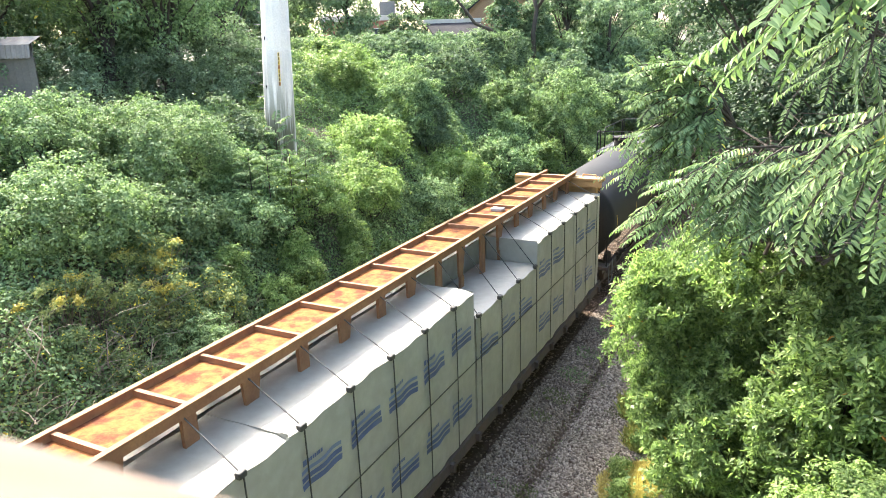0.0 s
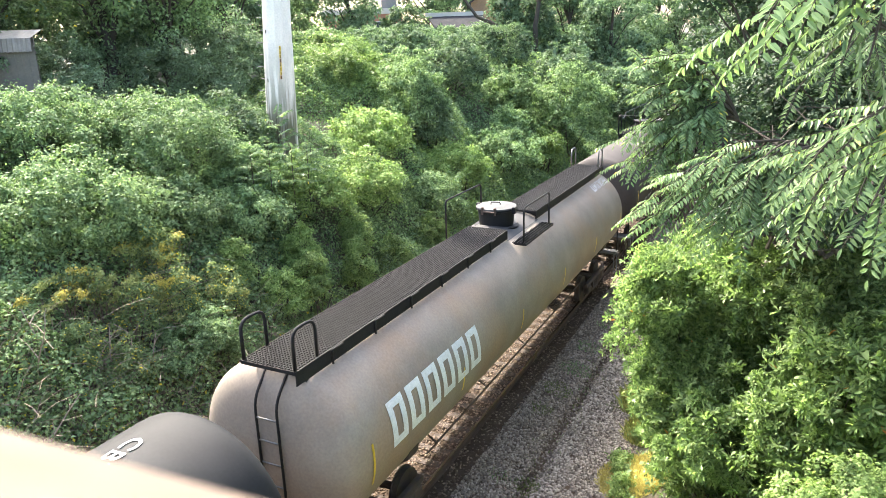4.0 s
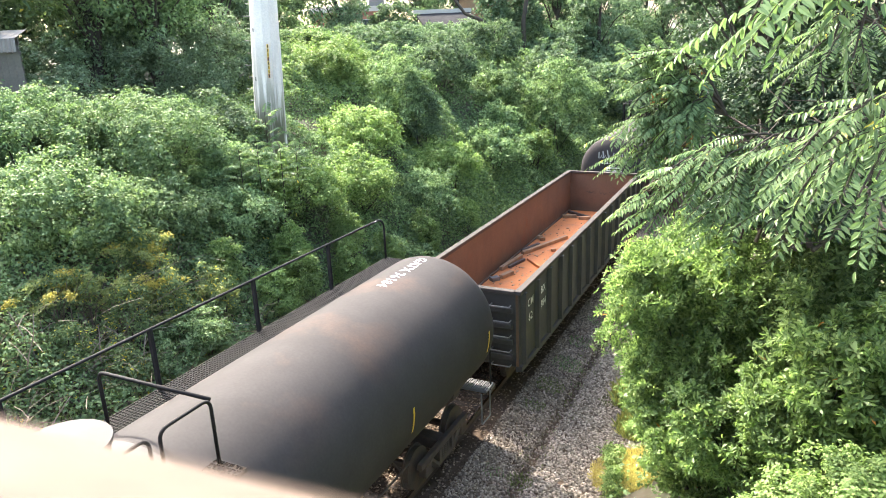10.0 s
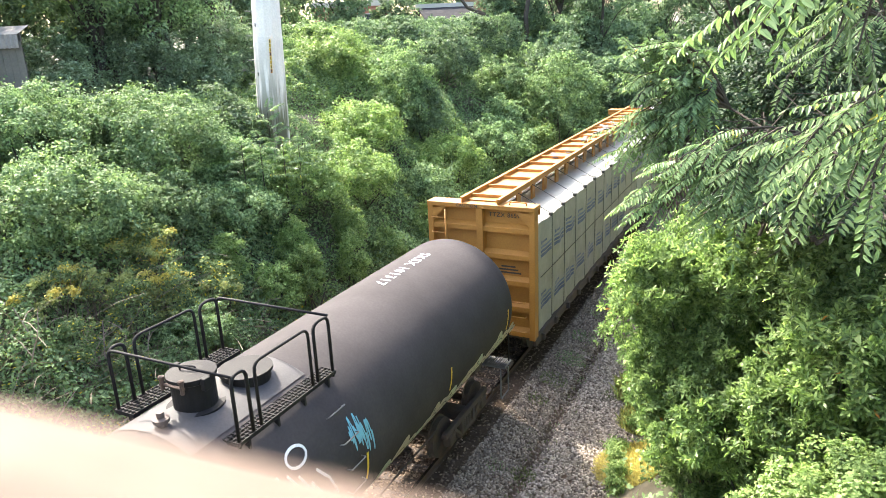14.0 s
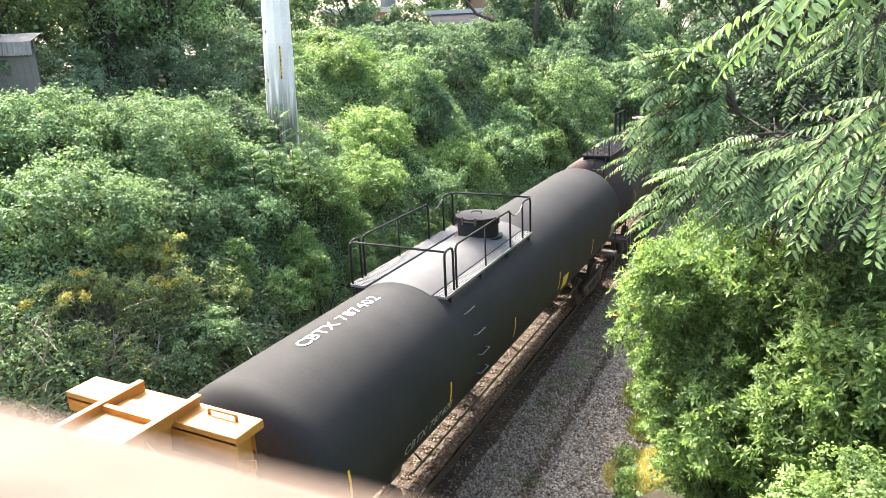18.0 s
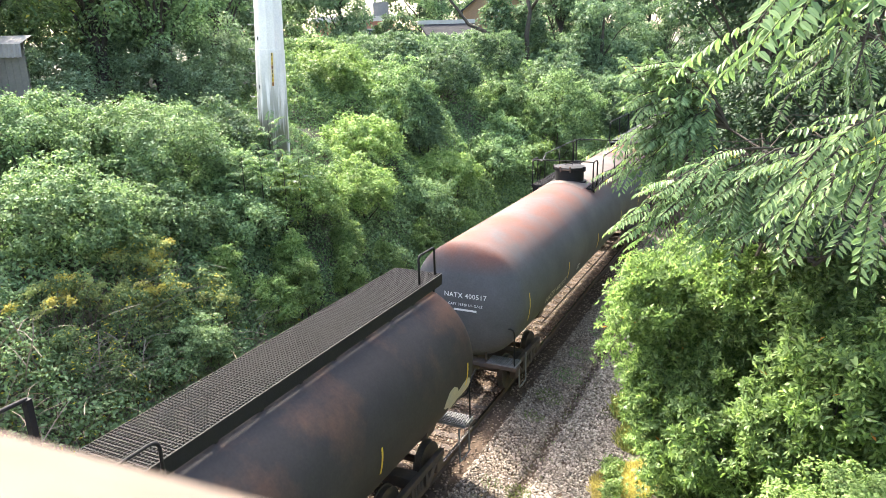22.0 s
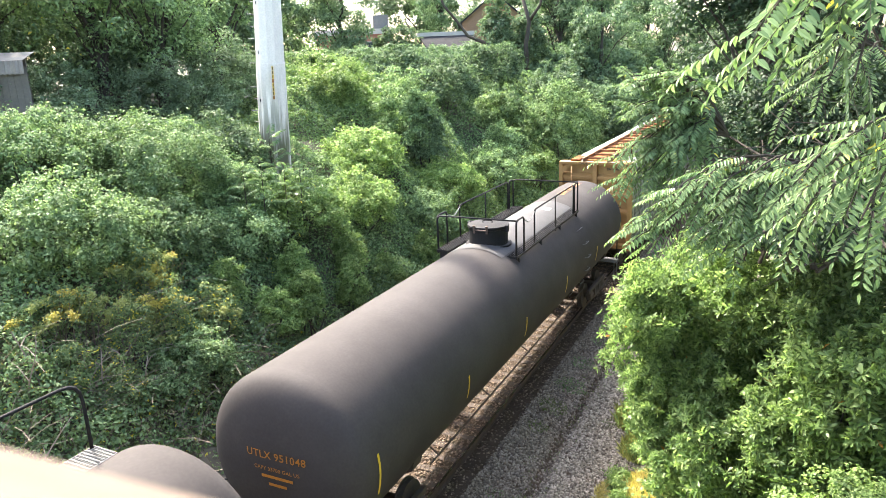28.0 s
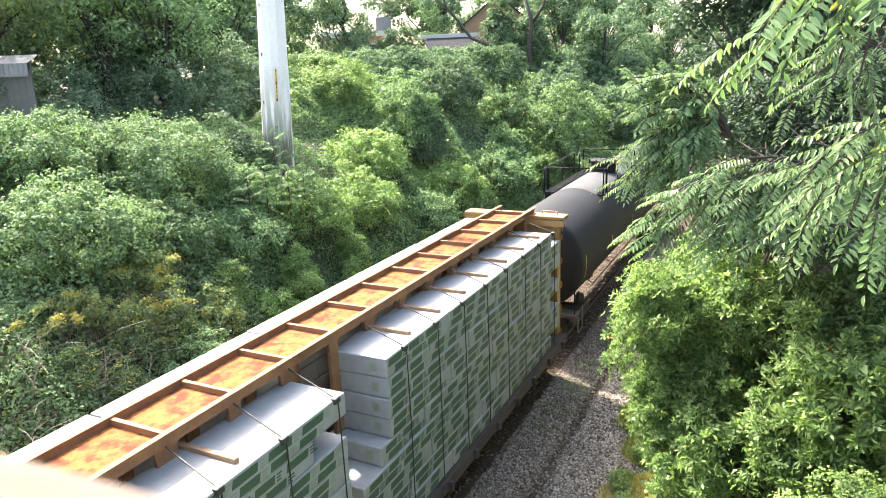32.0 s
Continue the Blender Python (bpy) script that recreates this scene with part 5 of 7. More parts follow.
def end_ladder(car, L, x, z0=1.2, z1=4.3, w=0.42, y=None):
    y = -L / 2 - 0.02 if y is None else y
    for s in (-1, 1):
        rail_of(car, [(x + s * w / 2, y, z0), (x + s * w / 2, y, z1 - 0.5), (x + s * w / 2, y + 0.45, z1)], 0.022, None, "ladder_rail", 0.2)
    for i in range(int((z1 - z0 - 0.4) / 0.4)):
        z = z0 + 0.3 + 0.4 * i
        rail_of(car, [(x - w / 2, y, z), (x + w / 2, y, z)], 0.014, GALV, "ladder_rung", 0.01)


# ---- train: the centre-beam cars and their loads ----
def bulkhead(car, y, way, paint, number=None):
    # way: towards the outside of the car
    bm = bmesh.new()
    box(bm, *((-1.46, 1.46) if way < 0 else (-1.36, 1.26)), min(y - way * 0.24, y - way * 0.20), max(y - way * 0.24, y - way * 0.20), 1.05, 4.60)
    b = part("bulkhead", bm, paint, car, "ribbed yellow steel end wall")
    lo, hi = min(y - way * 0.30, y), max(y - way * 0.30, y)
    for x in ((-1.44, 1.44) if way < 0 else (-1.34, 1.22)):
        part("corner_post", boxed(x - 0.08, x + 0.08, lo, hi, 1.0, 4.58, bevel=0.015), paint, b)
    part("top_cap", boxed(-1.52, 1.52, min(y - way * 0.46, y + way * 0.02), max(y - way * 0.46, y + way * 0.02), 4.56, 4.68, bevel=0.015), paint, b)
    part("mid_post", boxed(-0.09, 0.09, min(y - way * 0.2, y + way * 0.01), max(y - way * 0.2, y + way * 0.01), 1.0, 4.56, bevel=0.01), paint, b)
    for i in range(5):
        z = 1.05 + 0.72 * i
        for x0, x1 in ((-1.36, -0.09), (0.09, 1.36)):
            bm = bmesh.new()
            ya, yb = y - way * 0.2, y - way * 0.03
            v = [bm.verts.new(p) for p in ((x0, ya, z), (x1, ya, z), (x1, yb, z + 0.02), (x0, yb, z + 0.02), (x0, yb, z + 0.15), (x1, yb, z + 0.15), (x1, ya, z + 0.24), (x0, ya, z + 0.24))]
            bm.faces.new((v[0], v[1], v[2], v[3])), bm.faces.new((v[3], v[2], v[5], v[4])), bm.faces.new((v[4], v[5], v[6], v[7]))
            part("rib", bm, paint, b)
    for x, z0, z1 in ((-0.95, 2.9, 4.5), (0.85, 1.15, 2.2)):
        for s in (-0.0,):
            rail_of(b, [(x, y + way * 0.08, z0), (x, y + way * 0.08, z1)], 0.03, paint, "ladder_stile", 0.01)
        n = int((z1 - z0) / 0.42) + 1
        for i in range(n):
            z = z0 + 0.1 + 0.42 * i
            rail_of(b, [(x, y + way * 0.08, z), (x + (0.42 if x > 0 else -0.42), y + way * 0.08, z), (x + (0.42 if x > 0 else -0.42), y, z)], 0.018, paint, "ladder_rung", 0.04)
    for x in (-1.3, 1.3):
        s = 1 if x > 0 else -1
        bm = bmesh.new()
        yy = y - way * 0.003
        v = [bm.verts.new(p) for p in ((x + s * 0.06, yy, 4.5), (x - s * 0.32, yy, 4.56), (x + s * 0.06, yy, 4.15))]
        bm.faces.new(v)
        part("gusset", bm, paint, b)
    # a flat lifting loop and a raised lip on the cap
    rail_of(b, [(0.8, y - way * 0.15, 4.68), (0.8, y - way * 0.15, 4.76), (1.25, y - way * 0.15, 4.76), (1.25, y - way * 0.15, 4.68)], 0.02, paint, "grab_iron", 0.04)
    part("cap_lip", boxed(-1.52, 1.52, min(y - way * 0.46, y - way * 0.43), max(y - way * 0.46, y - way * 0.43), 4.40, 4.60), paint, b)
    if number:
        put = lambda x0, z0: (lambda u, v: (x0 + u, y - way * 0.2 - 0.012, z0 + v))
        lay("lettering", words("CAUTION", 0.13), lambda u, v: (-0.35 + u, y - 0.03, 4.62 + v), STRAP, b)
        lay("lettering", words(number, 0.17), put(0.72, 4.38), STRAP, b, "black stencilled car number")
        lay("small_print", bars([0.5, 0.7, 0.9], 0.8, 0.045, 0.04), put(0.72, 2.96), UNDER, b, "block of small dark print")
    return b


def centre_beam(s0, s1, paint, pan, label, number=None):
    L = s1 - s0
    car = group_of("centre_beam_car", label, "flatcar", "cars of the freight train", (TRACK, s0, 0))
    TRAIN.append(car)
    low = UNDER
    part("deck", boxed(-1.48, 1.48, 0.1, L - 0.1, 0.98, 1.08), low, car)
    part("centre_sill", boxed(-0.3, 0.3, 0.0, L, 0.62, 0.97), UNDER, car)
    for s in (-1, 1):
        part("side_sill", boxed(s * 1.47 - 0.05, s * 1.47 + 0.05, 0.1, L - 0.1, 0.80, 1.06, bevel=0.01), low, car)
        for i in range(18):
            y = 0.6 + (L - 1.2) * i / 17
            part("stake_pocket", boxed(s * 1.56 - 0.05, s * 1.56 + 0.05, y - 0.06, y + 0.06, 0.84, 1.02), low, car)
    bulkhead(car, 0.0, -1, paint, number)
    bulkhead(car, L, 1, paint)
    # the beam: a pan between two angle flanges, ribs across it, posts and braces under it
    beam = part("beam_pan", boxed(-0.47, 0.47, 0.3, L - 0.3, 4.70, 4.715), pan, car, "rust-stained top plate of the centre beam")
    for s in (-1, 1):
        bm = bmesh.new()
        box(bm, s * 0.52 - 0.045, s * 0.52 + 0.045, 0.02, L - 0.02, 4.80, 4.83)
        box(bm, s * 0.50 - 0.012, s * 0.50 + 0.012, 0.02, L - 0.02, 4.64, 4.80)
        part("beam_flange", bm, RUST_BEAM if pan is RUST_PAN else paint, beam)
    step = 1.18
    n = int((L - 1.0) / step)
    for i in range(n + 1):
        y = (L - n * step) / 2 + i * step
        part("beam_rib", boxed(-0.49, 0.49, y - 0.035, y + 0.035, 4.715, 4.80), paint if pan is not RUST_PAN else RUST_BEAM, beam)
        if i % 2 == 0:
            bm = bmesh.new()
            for s in (-1, 1):
                box(bm, s * 0.44 - 0.03, s * 0.44 + 0.03, y - 0.12, y + 0.12, 1.08, 4.70)
            part("beam_post", bm, RUST_BEAM if pan is RUST_PAN else paint, car)
        else:
            bm = bmesh.new()
            for s in (-1, 1):
                v = [bm.verts.new(p) for p in ((s * 0.46, y - 0.2, 4.69), (s * 0.46, y + 0.2, 4.69), (s * 0.42, y + 0.09, 3.9), (s * 0.42, y - 0.09, 3.9))]
                u = [bm.verts.new(p.co - Vector((s * 0.05, 0, 0))) for p in v]
                bm.faces.new(v), bm.faces.new(u)
                for k in range(4):
                    bm.faces.new((v[k], v[(k + 1) % 4], u[(k + 1) % 4], u[k]))
                box(bm, s * 0.42 - 0.03, s * 0.42 + 0.03, y - 0.09, y + 0.09, 1.08, 3.9)
            part("beam_post", bm, RUST_BEAM if pan is RUST_PAN else paint, car)
    for e, w in ((1.6, -1), (L - 1.6, 1)):
        truck(car, e + w * -1.0)
        coupler(car, (0.0 if w < 0 else L), w)
    return car


def folds(seed, slump):
    # the loose film's relief over a flank
    ph = np.random.default_rng(seed).uniform(0, 6.28, 4)

    def wob(y, z):
        return slump * (0.5 * math.sin(2.3 * y + ph[0] + 0.8 * z) + 0.4 * math.sin(5.1 * y + ph[1] - 2.0 * z) + 0.35 * math.sin(9.0 * y + ph[2] + 3.1 * z))
    return wob


def wrapped_stack(load, x0, x1, y0, y1, z0, z1, material, seed, slump=0.03):
    # a film-wrapped stack of lumber: sagging top, loose folds on its flank
    rng = np.random.default_rng(seed)
    nx, ny, nz = 6, max(6, int((y1 - y0) / 0.16)), 12
    me_v, me_f = [], []

    def sheet(fn, nu, nv):
        k = len(me_v)
        for i in range(nu + 1):
            for j in range(nv + 1):
                me_v.append(fn(i / nu, j / nv))
        for i in range(nu):
            for j in range(nv):
                a = k + i * (nv + 1) + j
                me_f.append((a, a + nv + 1, a + nv + 2, a + 1))
    wob = folds(seed, slump)
    out = 1 if x1 > 0 else -1
    xo, xi = (x1, x0) if out > 0 else (x0, x1)

    def flank(u, v):
        y, z = y0 + (y1 - y0) * u, z0 + (z1 - 0.05 - z0) * v
        edge = min(1, 6 * min(u, 1 - u, v + 0.15, 1.05 - v) + 0.1)
        return (xo + out * wob(y, z) * edge, y, z)

    def top(u, v):
        y, x = y0 + (y1 - y0) * u, xo + (xi - xo) * v
        r = max(0, 0.12 - v) / 0.12
        return (x - out * 0.05 * (1 - r) * 0 + (out * wob(y, z1) if v == 0 else 0), y, z1 - 0.05 * r ** 2 + 0.4 * wob(y * 0.8, x * 3) * (1 - r))
    sheet(flank, ny, nz)
    sheet(top, ny, 8)
    sheet(lambda u, v: (xi, y0 + (y1 - y0) * u, z0 + (z1 - 0.02 - z0) * v), 4, 2)
    for y in (y0, y1):
        sheet(lambda u, v: (xo + (xi - xo) * u + 0.5 * out * wob(y + u, v), y, z0 + (z1 + 0.008 - z0) * v), 4, 8)
    return lay_solid("film_wrap", me_v, me_f, material, load, "sheet-wrapped lumber stack")


def blue_prints(load, x, y0, y1, z0, z1, seed):
    # three blue stripes under a line of print, once a bay on each of the two tiers
    rg = random.Random(seed)
    wob = folds(seed, 0.035)
    y = y0 + 0.62
    while y < y1 - 0.4:
        for z in (z1 - 0.78, z1 - 2.28):
            if z < z0 + 0.3:
                continue
            zz, yy0 = z + rg.uniform(-0.04, 0.04), y + rg.uniform(-0.05, 0.05)

            def put(u, v, yy=yy0, q=zz):
                return (x + 0.012 + wob(yy + u, q + v) * min(1, 6 * min((yy + u - y0) / (y1 - y0), (y1 - yy - u) / (y1 - y0), 0.3) + 0.1), yy + u, q + v)
            for k in range(3):
                pts = [(-0.46 + 0.92 * i / 14, 0.03 - 0.115 * k + 0.012 * math.sin(i * 0.7)) for i in range(15)]
                lay("print_stripe", scrawl(pts, 0.030 + 0.008 * k), put, BLUE_INK if k else PALE_INK, load)
            q = -0.42
            for w in (0.10, 0.06, 0.05, 0.04, 0.05, 0.03, 0.06, 0.06):
                lay("print_mark", scrawl([(q, 0.165), (q + w * 0.8, 0.165)], 0.045 if w > 0.07 else 0.03), put, BLUE_INK, load)
                q += w
        y += 1.18


def straps(load, ys, x, zt, z0=1.1, inner=0.5):
    for i, (y, z1) in enumerate(zip(ys, zt)):
        bm = bmesh.new()
        tube(bm, arc([(inner, y + 0.12, 4.66), (x * 0.98, y, z1 + 0.03), (x + 0.055, y, z1 - 0.03), (x + 0.055, y + 0.02, (z0 + z1) / 2), (x + 0.055, y, z0)], 0.03, 2), 0.011, 4)
        s = part("strap", bm, STRAP, load, "thin dark tie-down cable")
        bm = bmesh.new()
        box(bm, x - 0.035, x + 0.06, y - 0.07, y + 0.07, z1 - 0.06, z1 + 0.035, 0.02)
        part("edge_protector", bm, STRAP, s, "black edge protector")


def load_of(car_s, label):
    o = group_of("lumber_load", label, "lumber", "lumber loads", (TRACK, car_s, 0))
    TRAIN.append(o)
    return o


# ---- train: the cars in order ----
WRAPPED = "pale film-wrapped lumber stack with blue print, strapped to a flatcar"
car = centre_beam(0.1, 22.85, CAR_TAN, RUST_PAN, "faded yellow centre-beam flatcar with a rusty top")
load = load_of(0.1, WRAPPED)
for y0, y1, z1, sd in ((0.5, 6.16, 4.2, 1), (6.12, 12.1, 4.21, 2), (12.2, 16.0, 3.62, 3), (16.05, 19.3, 4.22, 4), (19.32, 22.3, 4.2, 5)):
    wrapped_stack(load, 0.05, 1.47, y0, y1, 1.1, z1, WRAP, sd, 0.035)
    blue_prints(load, 1.47, y0, y1, 1.1, z1, sd)
straps(load, [1.7 + 1.18 * i for i in range(18)], 1.47, [3.62 if 12.2 < 1.7 + 1.18 * i < 16 else 4.2 for i in range(18)])
for i in range(1):
    bm = bmesh.new()
    tube(bm, [(1.515, 0.5, 2.62), (1.515, 11.0, 2.68), (1.515, 22.2, 2.60)], 0.011, 4)
    part("seam_fold", bm, STRAP, load)
load = load_of(0.1, WRAPPED)
for k in range(4):
    wrapped_stack(load, -1.47, -0.05, 0.5 + 5.46 * k, 5.94 + 5.46 * k, 1.1, 4.2, WRAP, 36 + k)
bundle = tagged(part("paper_scrap", boxed(-0.17, 0.17, -0.12, 0.12, 0, 0.09, bevel=0.02), WRAP_WHITE), "small white bundle lying on the rusty beam", "scrap")
bundle.location = (TRACK + 0.05, 17.0, 4.716)
TRAIN.append(bundle)

car, L, c = tank_car(23.9, 42.3, "glossy black tank car with a pale walkway on top", PAINT_B)
top_panel(car, -1.1, 5.2, TOP_SILVER)
dome(car, -0.25)
platform(car, -0.75, 4.9, GALV)
side_rungs(car, 4.3)
end_block(car, L, "CBTX 787353", WHITE_PAINT, 0.05, 3.18)
lay("lettering", spread("CBTX 787353", 0.36, 2.59), on_top(6.75, -1, -0.1), WHITE_PAINT, car, "white stencilled car number on top")
lay("lettering", words("CBTX 787353", 0.28), on_side(-6.0, 2.24), DULL_PAINT, car)
lay("warning_panel", strip(4, 0.34, 0.55), on_side(3.4, 2.3), YELLOW_PAINT, car, "faded yellow panel on the flank")
rg = random.Random(3)
lay("graffiti", scrawl(zigzag(rg, 16, 0.07, 0.5), 0.014), on_side(5.2, 2.2, 0.016), DULL_PAINT, car, "thin pale scrawled tag")
bm = bmesh.new()
lathe(bm, [(0, 0.16), (0.03, 0.16), (0.035, 0.02)], (0, 0, 0), "y", 4)
red = tagged(part("placard", bm, RED_PAINT, car), "red and white diamond placard")
red.matrix_basis = pose(1.2, L / 2 + 0.35, 2.0, 0, 45, 180)

car, L, c = tank_car(43.2, 61.6, "tan-grey weathered tank car with a central top walkway", PAINT_C)
long_walk(car, L, -0.36, 0.70, 4.36, -L / 2 + 0.1, -0.55, rail=False)
long_walk(car, L, -0.36, 0.70, 4.36, 1.6, L / 2 - 0.1, rail=False)
top_panel(car, -0.6, 1.7, TOP_GREY)
dome(car, 0.45, 0.5, lid=TOP_SILVER, flare=0.12)
grate(car, (0.78, 1.2, -0.5, 1.7, 4.03), BLACK_STEEL, "open-grid platform beside the manway")
guard(car, 1.1, -0.4, 1.6, 3.98)
guard(car, -1.0, -0.6, 1.7, 3.9, 1.1)
for e, w in ((-L / 2 + 0.15, 1), (L / 2 - 0.15, -1)):
    for x in (-0.33, 0.67):
        rail_of(car, [(x, e, 4.36), (x, e, 5.0), (x, e + w * 0.55, 5.0), (x, e + w * 0.55, 4.36)], 0.028, GALV if w < 0 else None, "grab_loop", 0.2)
end_ladder(car, L, 0.15)
for i in range(6):
    y = -7.6 + 0.62 * i
    for q in (-0.17, 0.17):
        lay("emblem", ([(u + q, v) for u, v in strip(8, 0.15, 0.80)[0]], strip(8, 0.15, 0.80)[1]), on_side(y, 2.95), WHITE_PAINT, car, "pale painted block emblem on the flank")
    for q in (-0.33, 0.33):
        lay("emblem", ([(u, v + q) for u, v in strip(2, 0.20, 0.14)[0]], strip(2, 0.20, 0.14)[1]), on_side(y, 2.95), WHITE_PAINT, car)
lay("lettering", spread("PROX 31477", 0.42, 1.75), on_top(7.6, -1, 0.98), WHITE_PAINT, car, "white stencilled car number on top")
for i in range(6):
    rail_of(car, [(0.74, -L / 2 + 1.0 + i * 1.3, 4.1), (0.74, -L / 2 + 1.0 + i * 1.3, 4.34), (0.74, -L / 2 + 1.3 + i * 1.3, 4.34)], 0.02, None, "walkway_clip", 0.03)

car, L, c = tank_car(63.15, 82.65, "dusty black tank car with a grey top and railed walkway", PAINT_D)
top_panel(car, -1.0, 6.0, TOP_GREY)
dome(car, 0.0)
platform(car, -0.7, 6.0, BLACK_STEEL)
side_rungs(car, 5.2)
end_block(car, L, "TILX 308485", WHITE_PAINT, 0.1, 3.15, 0.24, ("CAPY 33720 US GAL", "CAPY 127 640 L"))
lay("lettering", spread("TILX 308485", 0.36, 2.05), on_top(7.43, -1), WHITE_PAINT, car, "white stencilled car number on top")
lay("lettering", words("TILX 308485", 0.26), on_side(-6.6, 2.24), DULL_PAINT, car)
lay("small_print", bars([1, 0.7, 0.9, 0.5], 0.75, 0.05, 0.05), head_put(L, 2.35, 0.2), DULL_PAINT, car)

car, L, c = tank_car(84.2, 103.4, "rust-stained black tank car with a side walkway and long rail", PAINT_E)
long_walk(car, L, -1.34, -0.88, 3.98, -L / 2 + 0.4, L / 2 - 0.1, top=1.0)
top_panel(car, -0.9, 0.9, TOP_SILVER)
dome(car, 0.0, 0.5, 4.1, 4.8, TOP_GREY, 0.1)
grate(car, (0.90, 1.40, -1.0, 1.35, 4.0), BLACK_STEEL, "open-grid platform beside the manway")
for y in (-0.6, 1.0):
    bm = bmesh.new()
    box(bm, 1.05, 1.30, y - 0.03, y + 0.03, 3.4, 3.9)
    part("bracket", bm, BLACK_STEEL, car)
guard(car, 1.0, -0.95, 0.35, 3.96)
guard(car, 1.0, 0.5, 1.3, 3.96)
rail_of(car, [(1.0, -0.95, 4.9), (-1.0, -0.95, 4.9), (-1.0, -0.95, 4.0)])
rail_of(car, [(1.0, 1.3, 4.9), (-1.0, 1.3, 4.9), (-1.0, 1.3, 4.0)])
end_block(car, L, "GATX 76184", WHITE_PAINT, 0.1, 3.0, 0.25, ("33630 US GAL", 0.8, 0.5))
end_ladder(car, L, -0.95, 1.2, 3.95, 0.5)
lay("lettering", spread("GATX 76184", 0.34, 1.9), on_top(7.95, -1), WHITE_PAINT, car, "white stencilled car number on top")
lay("lettering", words("GATX 76184", 0.28), on_side(-6.9, 2.24), DULL_PAINT, car)
panel_print(car, -1.3, 2.7, 3)
rg = random.Random(5)
lay("graffiti", scrawl(zigzag(rg, 14, 0.03, 0.2), 0.008), head_put(L, 2.75, 0.85), DULL_PAINT, car, "small grey scrawled cloud")


def gondola(s0, s1):
    L = s1 - s0
    car = group_of("gondola_car", "open black gondola car with a rusty orange floor", "gondola", "cars of the freight train", (TRACK + 0.05, s0, 0))
    TRAIN.append(car)
    zt = 2.98
    part("floor", boxed(-1.48, 1.48, 0.1, L - 0.1, 1.16, 1.24), RUST_FLOOR, car, "orange rusty steel floor")
    for s in (-1, 1):
        w = part("side_wall", boxed(s * 1.5 - 0.03, s * 1.5 + 0.03, 0.0, L, 1.0, zt - 0.05), RUST_WALL, car, "brown rusty wall, black outside")
        part("outer_skin", boxed(s * 1.534 - 0.006 + 0.004 * s, s * 1.534 + 0.006 + 0.004 * s, 0.0, L, 1.0, zt - 0.05), GON_BLACK, w)
        part("top_chord", boxed(s * 1.53 - 0.09, s * 1.53 + 0.09, -0.05, L + 0.05, zt - 0.05, zt + 0.06, bevel=0.02), GON_RIM, w, "scuffed grey top edge")
        part("side_sill", boxed(s * 1.53 - 0.08, s * 1.53 + 0.08, 0, L, 0.85, 1.0, bevel=0.01), GON_BLACK, w)
        for i in range(15):
            y = 0.25 + (L - 0.5) * i / 14
            bm = bmesh.new()
            xo = s * 1.55
            v = [bm.verts.new(p) for z in (1.0, zt - 0.06) for p in ((xo, y - 0.11, z), (xo + s * 0.11, y - 0.06, z), (xo + s * 0.11, y + 0.06, z), (xo, y + 0.11, z))]
            for k in range(3):
                bm.faces.new((v[k], v[k + 1], v[k + 5], v[k + 4]))
            bm.faces.new(v[0:4]), bm.faces.new(v[4:8])
            part("side_rib", bm, GON_BLACK, w)
        # foot of the wall inside: a line of bolts on a kerb
        part("floor_kerb", boxed(s * 1.44 - 0.03, s * 1.44 + 0.03, 0.15, L - 0.15, 1.24, 1.29), RUST_WALL, w)
    for y, w in ((0.0, -1), (L, 1)):
        e = part("end_wall", boxed(-1.47, 1.47, y - 0.03, y + 0.03, 1.0, zt - 0.05), RUST_WALL, car, "brown rusty end wall, black outside")
        part("outer_skin", boxed(-1.47, 1.47, y + w * 0.038 - 0.006, y + w * 0.038 + 0.006, 1.0, zt - 0.05), GON_BLACK, e)
        part("top_chord", boxed(-1.44, 1.44, y - 0.09, y + 0.09, zt - 0.05, zt + 0.055, bevel=0.02), GON_RIM, e)
        for i in range(4):
            z = 1.2 + 0.42 * i
            part("end_rib", boxed(-1.40, 1.40, min(y + w * 0.045, y + w * 0.14), max(y + w * 0.045, y + w * 0.14), z, z + 0.14, bevel=0.02), GON_BLACK, e)
        for i in range(5):
            z = 1.05 + 0.4 * i
            rail_of(e, [(0.85, y + w * 0.05, z), (0.85, y + w * 0.2, z), (1.35, y + w * 0.2, z), (1.35, y + w * 0.05, z)], 0.018, GALV, "ladder_rung", 0.03)
        truck(car, y - w * 2.2)
        coupler(car, y, w)
    part("centre_sill", boxed(-0.3, 0.3, 0, L, 0.62, 1.15), UNDER, car)
    for i, (tx, zz) in enumerate((("CM", 2.45), ("BX", 2.45), ("62", 2.05), ("384", 2.05))):
        lay("lettering", words(tx, 0.30), lambda u, v, k=i, q=zz: (1.553, 0.85 + 1.03 * (k % 2) + u, q + v), WHITE_PAINT, car, "white stencilled number between the ribs")
    lay("lettering", words("CMBX", 0.2), lambda u, v: (0.35 + u, -0.146, 2.62 + v), WHITE_PAINT, car)
    lay("lettering", words("62384", 0.2), lambda u, v: (0.4 + u, -0.052, 2.40 + v), WHITE_PAINT, car)
    for y, z in ((2.5, 1.35), (6.8, 1.3), (12.6, 1.9), (14.8, 1.2)):
        part("reflector", boxed(1.55, 1.557, y - 0.14, y + 0.14, z, z + 0.18), YELLOW_PAINT, car, "yellow reflector plate")
    rg = random.Random(8)
